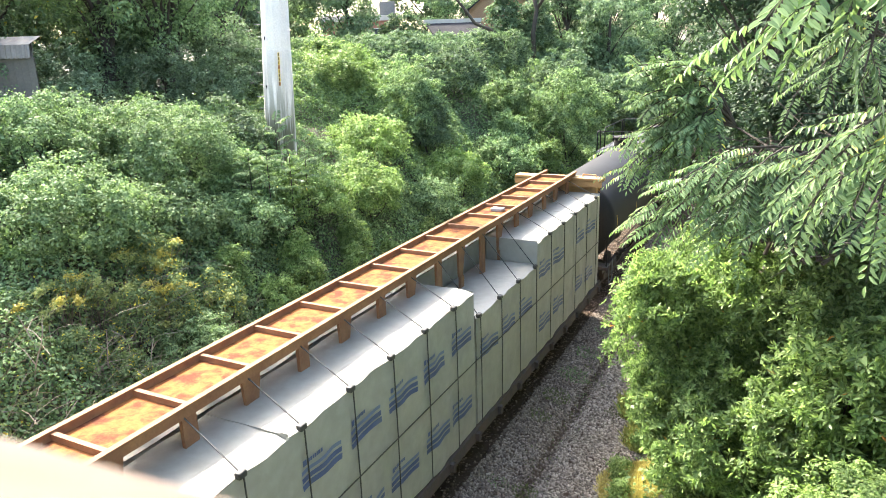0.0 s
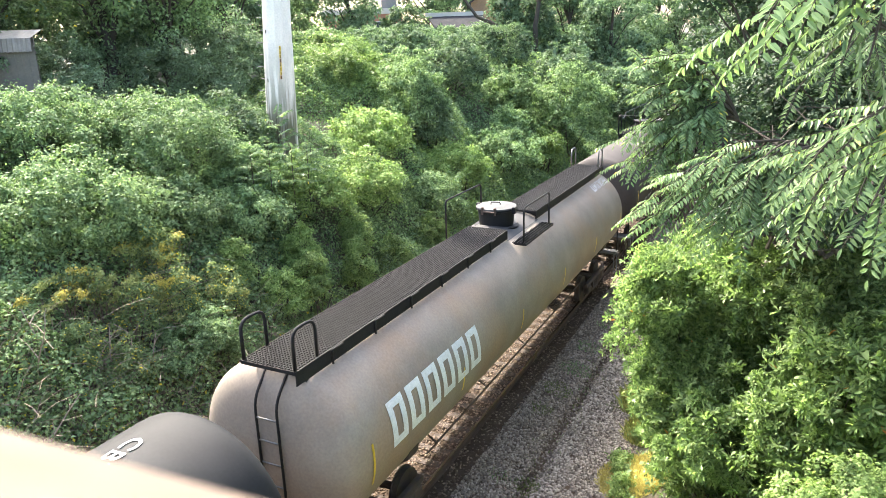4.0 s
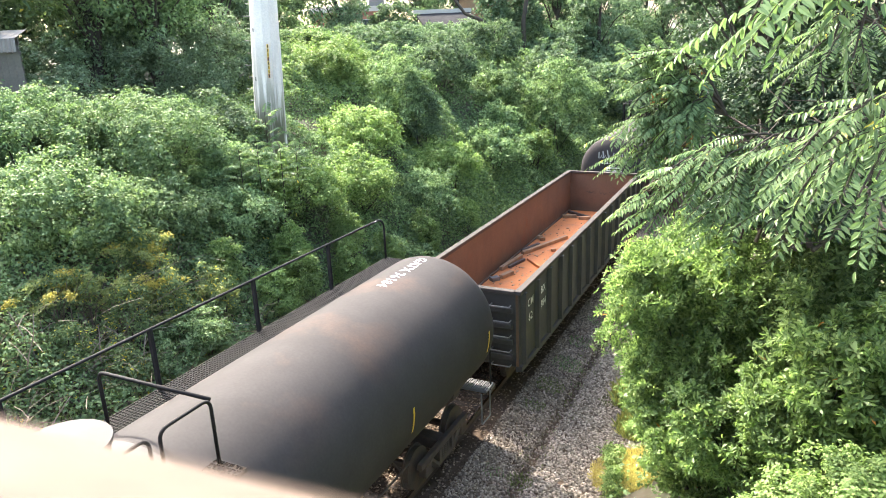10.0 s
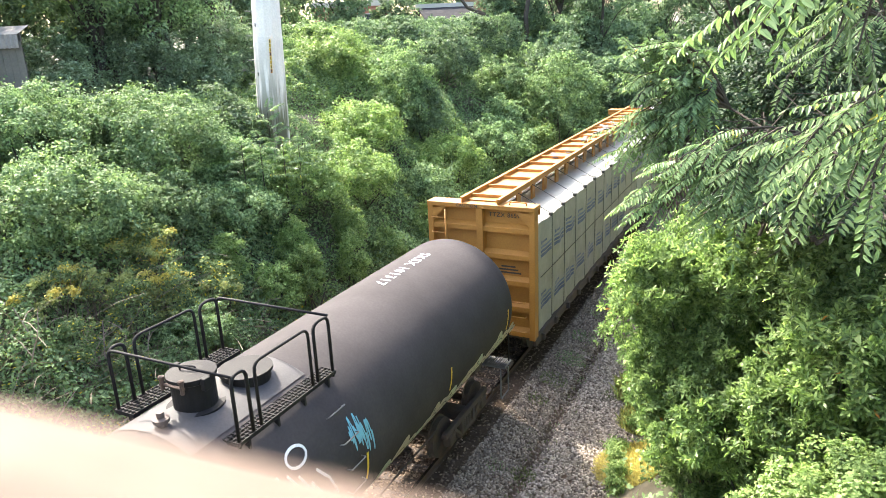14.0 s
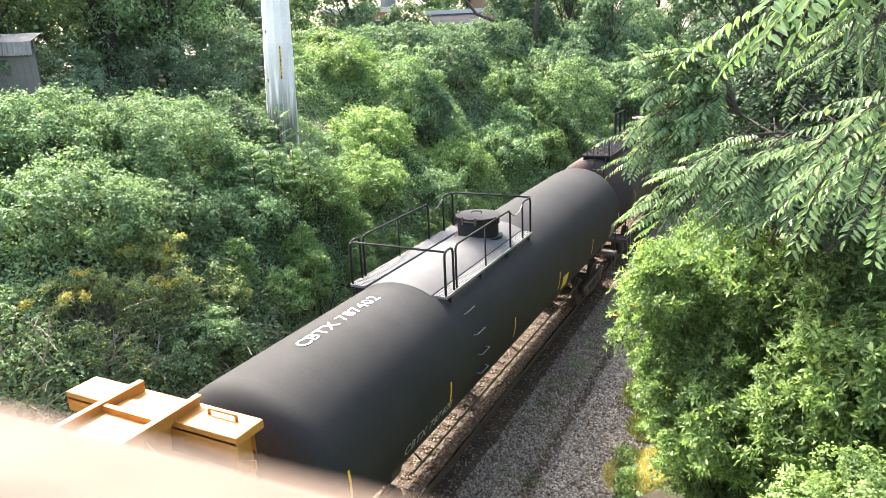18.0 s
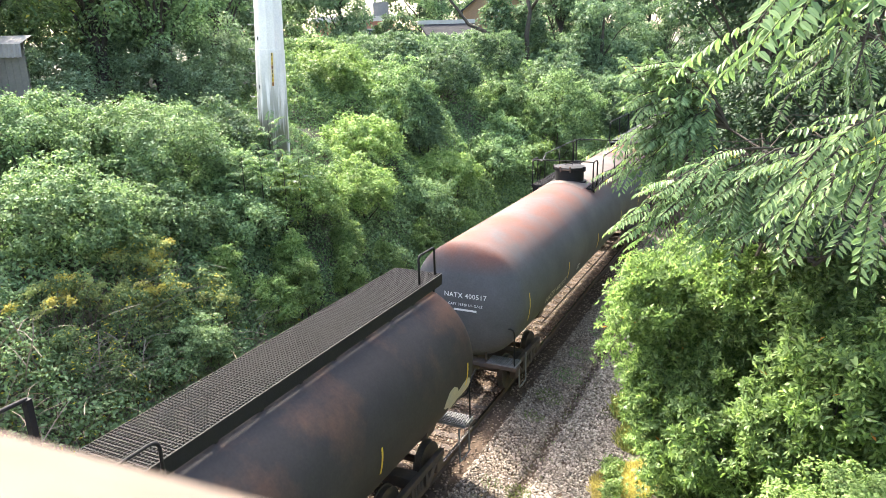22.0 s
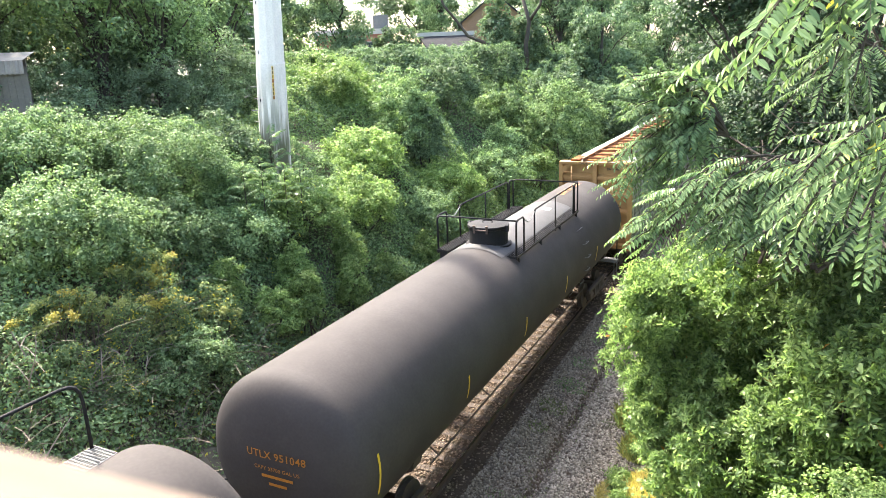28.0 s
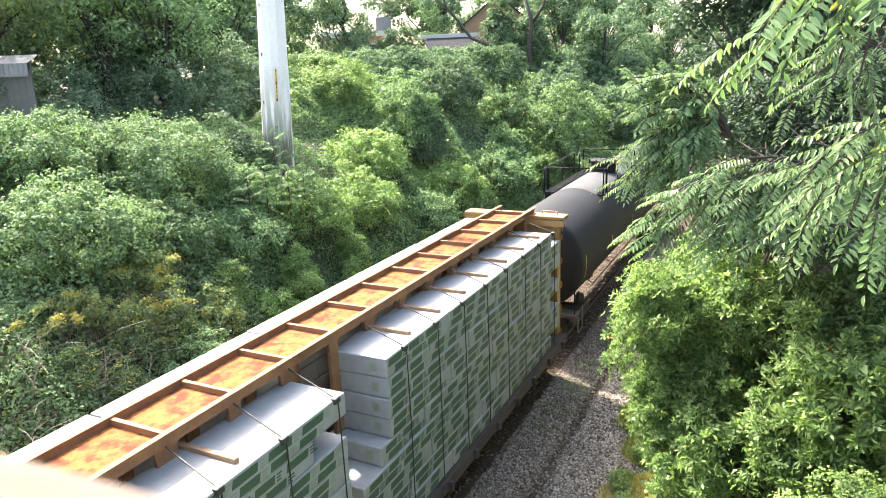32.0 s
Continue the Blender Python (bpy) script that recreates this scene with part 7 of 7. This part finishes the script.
for i in range(150):
    y = -6 + 0.53 * i
    m = pose(TRACK + rg.uniform(-0.03, 0.03), y, 0, 0, 0, rg.uniform(-0.6, 0.6))
    if tie is None:
        tie = part("tie", boxed(-1.3, 1.3, -0.115, 0.115, -0.32, -0.165, bevel=0.012), TIE, track)
        tie.matrix_basis = m
    else:
        again(tie, m)


def stones(name, label, n, xr, yr, zfun, size, material, seed):
    # broken stones: squashed, turned octahedra
    rng = np.random.default_rng(seed)
    base = np.array([(1, 0, 0), (0, 1, 0), (-1, 0, 0), (0, -1, 0), (0, 0, 1), (0, 0, -1)], float)
    tri = np.array([(0, 1, 4), (1, 2, 4), (2, 3, 4), (3, 0, 4), (1, 0, 5), (2, 1, 5), (3, 2, 5), (0, 3, 5)])
    x, y = rng.uniform(*xr, n), rng.uniform(*yr, n)
    v = base[None] * rng.uniform(0.55, 1.25, (n, 6, 1)) * (size * rng.uniform(0.6, 1.3, (n, 1, 1))) * np.array([1, 1, 0.7])
    a, b = rng.uniform(0, 6.28, n), rng.normal(size=n) * 0.5
    ca, sa, cb, sb = np.cos(a)[:, None], np.sin(a)[:, None], np.cos(b)[:, None], np.sin(b)[:, None]
    vx, vy, vz = v[..., 0] * cb - v[..., 2] * sb, v[..., 1], v[..., 0] * sb + v[..., 2] * cb
    v = np.stack([vx * ca - vy * sa + x[:, None], vx * sa + vy * ca + y[:, None], vz + zfun(x, y)[:, None] + size * 0.25], -1)
    me = bpy.data.meshes.new(name)
    me.vertices.add(n * 6)
    me.vertices.foreach_set("co", v.astype(np.float32).ravel())
    f = (tri[None] + 6 * np.arange(n)[:, None, None]).reshape(-1)
    me.loops.add(len(f))
    me.loops.foreach_set("vertex_index", f.astype(np.int32))
    me.polygons.add(len(f) // 3)
    me.polygons.foreach_set("loop_start", np.arange(0, len(f), 3, dtype=np.int32))
    me.materials.append(material)
    me.update(calc_edges=True)
    return tagged(new(name, me), label, "ballast", kind="stuff")


def stone_shader(name, low, high, dust):
    m = bpy.data.materials.new(name)
    m.use_nodes = True
    n, l = m.node_tree.nodes, m.node_tree.links
    geo = n.new("ShaderNodeNewGeometry")
    ramp = n.new("ShaderNodeValToRGB")
    ramp.color_ramp.elements[0].color, ramp.color_ramp.elements[1].color = (*low, 1), (*high, 1)
    e = ramp.color_ramp.elements.new(0.6)
    e.color = (*dust, 1)
    l.new(geo.outputs["Random Per Island"], ramp.inputs[0])
    l.new(ramp.outputs[0], n["Principled BSDF"].inputs["Base Color"])
    n["Principled BSDF"].inputs["Roughness"].default_value = 0.9
    return m


PALE_STONE = stone_shader("pale_crushed_stone", (0.10, 0.083, 0.066), (0.45, 0.39, 0.32), (0.25, 0.208, 0.168))
BROWN_STONE = stone_shader("rust_dusted_stone", (0.055, 0.038, 0.026), (0.29, 0.215, 0.155), (0.145, 0.102, 0.073))
shoulder = lambda x, y: bed_top(x)
GREY_STONE = stone_shader("grey_brown_stone", (0.085, 0.066, 0.052), (0.36, 0.30, 0.245), (0.195, 0.155, 0.122))
stones("shoulder_stones", "pale crushed stones of the outer ballast strip", 37000, (-4.4, -2.55), (8, 34), shoulder, 0.043, PALE_STONE, 41)
stones("bed_stones", "grey-brown crushed stones of the ballast shoulder", 24000, (-5.72, -4.66), (8, 36), shoulder, 0.043, GREY_STONE, 42)
stones("loose_stones", "scattered stones trodden into the brown dirt", 7500, (-6.22, -4.3), (8, 36), shoulder, 0.036, BROWN_STONE, 44)
stones("crease_stones", "dirty stones in the crease between the ballast strips", 3600, (-4.78, -4.25), (8, 34), shoulder, 0.045, GREY_STONE, 45)
stones("crib_stones", "rust-dusted stones between the ties", 22000, (-8.6, -6.2), (7, 42), lambda x, y: np.full(len(x), -0.18), 0.038, BROWN_STONE, 43)
# broken branches and litter beside the track
for x, y, a, l in [(-4.6, 21.0, 30, 1.4), (-4.9, 21.6, 60, 1.1), (-4.3, 20.2, 10, 0.9), (-4.7, 22.4, -20, 1.2)]:
    bm = bmesh.new()
    tube(bm, [(0, -l / 2, 0), (0.05, -l / 6, 0.06), (-0.03, l / 6, 0.05), (0.02, l / 2, 0.02)], 0.022, 5, 0.01)
    o = tagged(part("fallen_branch", bm, BARK), "dry fallen branch lying beside the ballast", "branch", "fallen branches")
    g = float(height(np.array(x), np.array(y)))
    o.location, o.rotation_euler = (x, y, max(g, -0.44) + 0.06), (0, 0, radians(a))

# ---- the steel pole ----
PX, PY = -16.06, 19.17
POLE_STEEL = shader("weathered_galvanised_pole", (0.74, 0.69, 0.60), 0.8, 0.0, tint=(0.64, 0.60, 0.53), amount=0.6, scale=0.9, fine=20, bump=0.04)
pn, pl = POLE_STEEL.node_tree.nodes, POLE_STEEL.node_tree.links
pco, psep = pn.new("ShaderNodeTexCoord"), pn.new("ShaderNodeSeparateXYZ")
pl.new(pco.outputs["Object"], psep.inputs[0])
# algae in downward streaks on the lower shaft
pmap = pn.new("ShaderNodeMapping")
pmap.inputs["Scale"].default_value = (5.5, 5.5, 0.45)
pl.new(pco.outputs["Object"], pmap.inputs["Vector"])
pst = pn.new("ShaderNodeTexNoise")
pst.inputs["Scale"].default_value, pst.inputs["Detail"].default_value = 1.0, 5
pl.new(pmap.outputs[0], pst.inputs["Vector"])
plow = pn.new("ShaderNodeMapRange")
plow.inputs[1].default_value, plow.inputs[2].default_value, plow.inputs[3].default_value, plow.inputs[4].default_value = 1.4, 4.2, 1.0, 0.0
pl.new(psep.outputs["Z"], plow.inputs[0])
pm = pn.new("ShaderNodeMath")
pm.operation = "MULTIPLY"
pe = pn.new("ShaderNodeMapRange")
pe.inputs[1].default_value, pe.inputs[2].default_value = 0.38, 0.54
pl.new(pst.outputs[0], pe.inputs[0])
pl.new(pe.outputs[0], pm.inputs[0])
pl.new(plow.outputs[0], pm.inputs[1])
pmix = pn.new("ShaderNodeMix")
pmix.data_type = "RGBA"
pmix.inputs[7].default_value = (0.13, 0.125, 0.07, 1)
pb = pn["Principled BSDF"]
pl.new(pb.inputs["Base Color"].links[0].from_socket, pmix.inputs[6])
pl.new(pm.outputs[0], pmix.inputs[0])
pl.new(pmix.outputs[2], pb.inputs["Base Color"])
pg = 5.0
pole = group_of("utility_pole", "tall many-sided galvanised steel pole streaked with green algae", "utility pole", "", (PX, PY, pg))
bm = bmesh.new()
lathe(bm, [(-1.0, 0.56), (0, 0.54), (4.1, 0.487), (4.11, 0.475), (16, 0.33)], (0, 0, 0), "z", 12)
part("shaft", bm, POLE_STEEL, pole)
toward = Vector((-PX, -PY, 0)).normalized()
left = Vector((toward.y, -toward.x, 0)) * -1
tilt = toward.cross(Vector((0, 0, 1)))
pole.rotation_euler = Matrix.Rotation(radians(-2.6), 3, toward).to_euler()
left = left if left.dot(Vector((-1, -0.9, 0))) > 0 else -left
for i in range(16):
    z = 0.6 + 0.39 * i
    r = 0.54 - 0.0127 * z
    for q, l in ((0, 0.17 if i % 2 else 0.07),):
        p = left * (r - 0.03) + Vector((0, 0, z))
        bm = bmesh.new()
        tube(bm, [p, p + left * (l + 0.06), p + left * (l + 0.065) + Vector((0, 0, 0.03))], 0.014, 5)
        part("step_bolt", bm, GALV, pole, "steel climbing step")
    if i % 4 == 2:
        p = left * (r * 0.78) + toward * (r * 0.62) + Vector((0, 0, z))
        bm = bmesh.new()
        tube(bm, [p, p + toward * 0.05 + Vector((0, 0, 0.0)), p + toward * 0.05 - Vector((0, 0, 0.1))], 0.016, 5)
        part("lug", bm, BLACK_STEEL, pole)
face = toward
for k in range(8):
    z = 3.0 + 0.135 * k
    r = (0.54 - 0.0127 * z) * 1.005
    c = face * r + Vector((-face.y, face.x, 0)) * 0.05
    o = part("number_plate", boxed(-0.03, 0.03, -0.008, 0.008, -0.062, 0.062), YELLOW_PAINT if k % 4 else GOLD_PAINT, pole, "small yellow tag with a dark bar")
    o.matrix_basis = Matrix.Translation(c + Vector((0, 0, z))) @ Matrix.Rotation(math.atan2(face.y, face.x) + math.pi / 2, 4, "Z")
    b = part("tag_bar", boxed(-0.012, 0.012, -0.012, -0.0085, -0.045, 0.045), STRAP, o)

# ---- beyond the bank: shed, house, brick building ----
CORR = shader("pale_corrugated_sheet", (0.24, 0.215, 0.185), 0.8, tint=(0.17, 0.15, 0.125), amount=0.8, scale=1.5, fine=20)
GREY_BOARD = shader("grey_weathered_boards", (0.15, 0.13, 0.105), 0.9, tint=(0.11, 0.105, 0.085), amount=0.9, scale=1.5, fine=20)
SHINGLE = shader("dark_grey_shingles", (0.045, 0.044, 0.046), 0.95, spec=0.1, tint=(0.028, 0.028, 0.029), amount=0.9, scale=2, fine=14, bump=0.4)
TAN_WALL = shader("tan_clapboard", (0.30, 0.185, 0.105), 0.85, tint=(0.24, 0.15, 0.085), scale=1.2, fine=10)
BRICK = shader("red_brick_wall", (0.38, 0.16, 0.11), 0.85, tint=(0.28, 0.12, 0.09), scale=2, fine=8)
TRIM = shader("white_trim", (0.50, 0.46, 0.40), 0.7, tint=(0.42, 0.39, 0.34), scale=2)
GLASS = shader("window_glass", (0.05, 0.06, 0.07), 0.08, spec=0.8, scale=1, bump=0.0)
shed = group_of("shed", "old grey board shed with a pale corrugated eave among trees", "shed", "", (-23.4, 15.2, 8.3))
shed.rotation_euler = (0, 0, radians(33))
for k in range(22):
    x = -4.4 + 0.22 * k
    part("board", boxed(x, x + 0.212, -0.02, 0.0 + 0.008 * (k % 3), -2.5, 1.0), GREY_BOARD, shed)
bm = bmesh.new()
n = 90
for j, (yy, zz) in enumerate(((-0.16, 0.78), (-0.10, 1.22), (0.9, 1.5))):
    for i in range(n + 1):
        bm.verts.new((-4.6 + 5.0 * i / n, yy - 0.018 * math.cos(i * 2.2), zz + (0.018 * math.sin(i * 2.2) if j == 0 else 0)))
bm.verts.ensure_lookup_table()
for j in range(2):
    for i in range(n):
        a = j * (n + 1) + i
        bm.faces.new((bm.verts[a], bm.verts[a + 1], bm.verts[a + n + 2], bm.verts[a + n + 1]))
part("corrugated_eave", bm, CORR, shed, "pale corrugated sheet with a wavy lower edge")
part("back_wall", boxed(-4.4, 0.1, 0.80, 0.88, -2.5, 1.4), GREY_BOARD, shed)


def window(parent, x, z, w, h, y):
    f = part("window", boxed(x - w / 2 - 0.09, x + w / 2 + 0.09, y - 0.05, y + 0.02, z - h / 2 - 0.09, z + h / 2 + 0.09), TRIM, parent, "white-framed sash window")
    for s in (-1, 1):
        part("pane", boxed(x - w / 2, x + w / 2, y - 0.06, y - 0.052, z + s * h / 4 - h / 4 + 0.03, z + s * h / 4 + h / 4 - 0.03), GLASS, f)


house = group_of("house", "tan house with a dark shingled porch roof behind the trees", "house", "", (-27.5, 62.0, 8.9))
house.rotation_euler = (0, 0, radians(24))
bm = bmesh.new()
v = [bm.verts.new(p) for p in ((-0.6, 0, -0.5), (5.4, 0, -0.5), (5.4, 0, 3.2), (2.4, 0, 5.6), (-0.6, 0, 3.2))]
u = [bm.verts.new(p.co + Vector((0, 7, 0))) for p in v]
bm.faces.new(v), bm.faces.new(u[::-1])
for i in range(5):
    bm.faces.new((v[i], u[i], u[(i + 1) % 5], v[(i + 1) % 5]))
body = part("wall", bm, TAN_WALL, house, "tan clapboard gable wall")
for k in range(34):
    z = -0.4 + 0.17 * k
    lim = 3.0 if z < 3.2 else 3.0 * (5.6 - z) / 2.4
    if lim > 0.2:
        part("clapboard", boxed(2.4 - lim, 2.4 + lim, -0.03, -0.005, z, z + 0.15), TAN_WALL, body)
for s in (-1, 1):
    bm = bmesh.new()
    v = [bm.verts.new(p) for p in ((2.4, -0.4, 5.75), (2.4 + s * 3.4, -0.4, 3.05), (2.4 + s * 3.4, 7.4, 3.05), (2.4, 7.4, 5.75))]
    u = [bm.verts.new(p.co - Vector((0, 0, 0.15))) for p in v]
    bm.faces.new(v), bm.faces.new(u[::-1])
    for i in range(4):
        bm.faces.new((v[i], u[i], u[(i + 1) % 4], v[(i + 1) % 4]))
    part("roof", bm, SHINGLE, house)
window(house, 2.2, 3.4, 0.8, 1.2, -0.03)
window(house, 4.2, 1.6, 0.8, 1.2, -0.03)
bm = bmesh.new()
v = [bm.verts.new(p) for p in ((-4.6, -1.0, 2.15), (0.4, -1.0, 2.15), (1.8, -4.6, 0.35), (-3.2, -4.6, 0.35))]
u = [bm.verts.new(p.co - Vector((0, 0, 0.16))) for p in v]
bm.faces.new(v), bm.faces.new(u[::-1])
for i in range(4):
    bm.faces.new((v[i], u[i], u[(i + 1) % 4], v[(i + 1) % 4]))
part("porch_roof", bm, SHINGLE, house, "dark shingled lean-to roof")
part("porch_fascia", boxed(-4.8, 0.5, -1.12, -0.9, 2.1, 2.45), TRIM, house, "pale flat roof edge")
part("porch_wall", boxed(-4.2, 0.2, -3.6, -1.1, -0.8, 0.9), GREY_BOARD, house)
brick = group_of("brick_building", "distant red brick building with a white window", "building", "", (-53.5, 86, 8.2))
brick.rotation_euler = (0, 0, radians(31))
part("wall", boxed(-7, 3.6, 0, 8, -2, 4.4), BRICK, brick, "red brick wall")
part("roof_edge", boxed(-7.2, 3.8, -0.2, 8.2, 4.4, 5.1), TRIM, brick, "pale roof edge")
window(brick, 0.6, 2.5, 1.6, 1.7, -0.02)
window(brick, -3.0, 2.5, 1.6, 1.7, -0.02)
part("air_unit", boxed(0.8, 3.0, 2.0, 4.0, 5.1, 7.0, bevel=0.05), GALV, brick, "grey rooftop air unit")
# the bare limb that bends before the house
limb = group_of("tree", "leaning bare-limbed tree before the house", "tree", "trees round the cutting", (-23.0, 55.0, 8.6))
bm = bmesh.new()
tube(bm, [(1.2, 0, -0.8), (1.0, 0, 1.0), (-0.3, 0.2, 1.6), (-1.6, 0.3, 2.1), (-2.6, 0.2, 3.4), (-3.6, 0, 4.6), (-4.4, 0, 6.5)], 0.19, 8, 0.08)
part("trunk", bm, BARK, limb, "dark bent limb", smooth=True)
bm = bmesh.new()
tube(bm, [(3.3, 1, -1.0), (3.2, 1, 1.2), (3.5, 1, 3.0), (2.9, 1, 5.0)], 0.22, 8, 0.14)
tube(bm, [(3.5, 1, 3.0), (4.4, 1, 4.2), (4.9, 1, 6.0)], 0.14, 7, 0.08)
part("trunk", bm, BARK, limb, "dark forked trunk", smooth=True)

# ---- the road bridge under the camera ----
CONCRETE = shader("bridge_concrete", (0.38, 0.36, 0.33), 0.9, tint=(0.28, 0.26, 0.24), scale=1.5, fine=18)
HAND_WOOD = shader("pale_worn_rail_board", (0.13, 0.102, 0.082), 0.85, spec=0.2, tint=(0.09, 0.06, 0.043), amount=0.8, scale=9, fine=60, bump=0.1)
bridge = tagged(new("road_bridge"), "concrete road bridge across the cutting", "bridge", kind="structure")
part("deck", boxed(-26, 26, -9.0, 0.12, 7.0, 7.45, bevel=0.03), CONCRETE, bridge)
part("parapet", boxed(-26, 26, -0.10, 0.06, 7.45, 8.55, bevel=0.02), CONCRETE, bridge)
bm = bmesh.new()
box(bm, -3.2, 3.2, -0.085, 0.045, -0.30, 0.045)
for e in [e for e in bm.edges if abs(e.verts[0].co.x - e.verts[1].co.x) > 3 and e.verts[0].co.z > 0]:
    e.select = True
bmesh.ops.bevel(bm, geom=[e for e in bm.edges if e.select], offset=0.02, segments=4, affect="EDGES", profile=0.5)
hand = part("top_rail", bm, HAND_WOOD, bridge, "pale weathered rail along the bridge")
hand.matrix_basis = Matrix.Translation((-0.1144, 0.0606, 8.9344)) @ Matrix.Rotation(radians(3.5), 4, "Z") @ Matrix.Rotation(radians(-41.2), 4, "X")

for x in (-2.6, 0.9, 2.7):
    part("rail_support", boxed(x - 0.03, x + 0.03, -0.03 + 0.06 * x, 0.02 + 0.06 * x, 8.5, 8.80), BLACK_STEEL, bridge, "steel bracket under the rail")


# ---- motion ----
TRAVEL = [(0, 0.00), (1, 8.99), (2, 17.96), (3, 26.94), (3.5, 31.45), (5.5, 49.54), (6, 54.11), (7, 63.15), (8, 72.06), (9, 80.86), (10, 89.56), (11, 98.21), (12, 106.82), (13, 115.36), (14, 123.77), (14.5, 127.88), (16.5, 143.87),
          (17, 147.84), (18, 155.67), (19, 163.41), (20, 171.34), (21, 179.54), (22, 187.91), (23, 196.23), (24, 204.44), (25, 212.55), (25.5, 216.56), (27.5, 232.60), (28, 236.64), (29, 244.52), (30, 252.42), (31, 260.52), (32, 268.55)]


def motions():
    for thing in TRAIN:
        x, y, z = thing.location
        turn = thing.rotation_euler.copy()
        walk(thing, [(t, Matrix.LocRotScale((x, y - d, z), turn, None)) for t, d in TRAVEL])


motions()
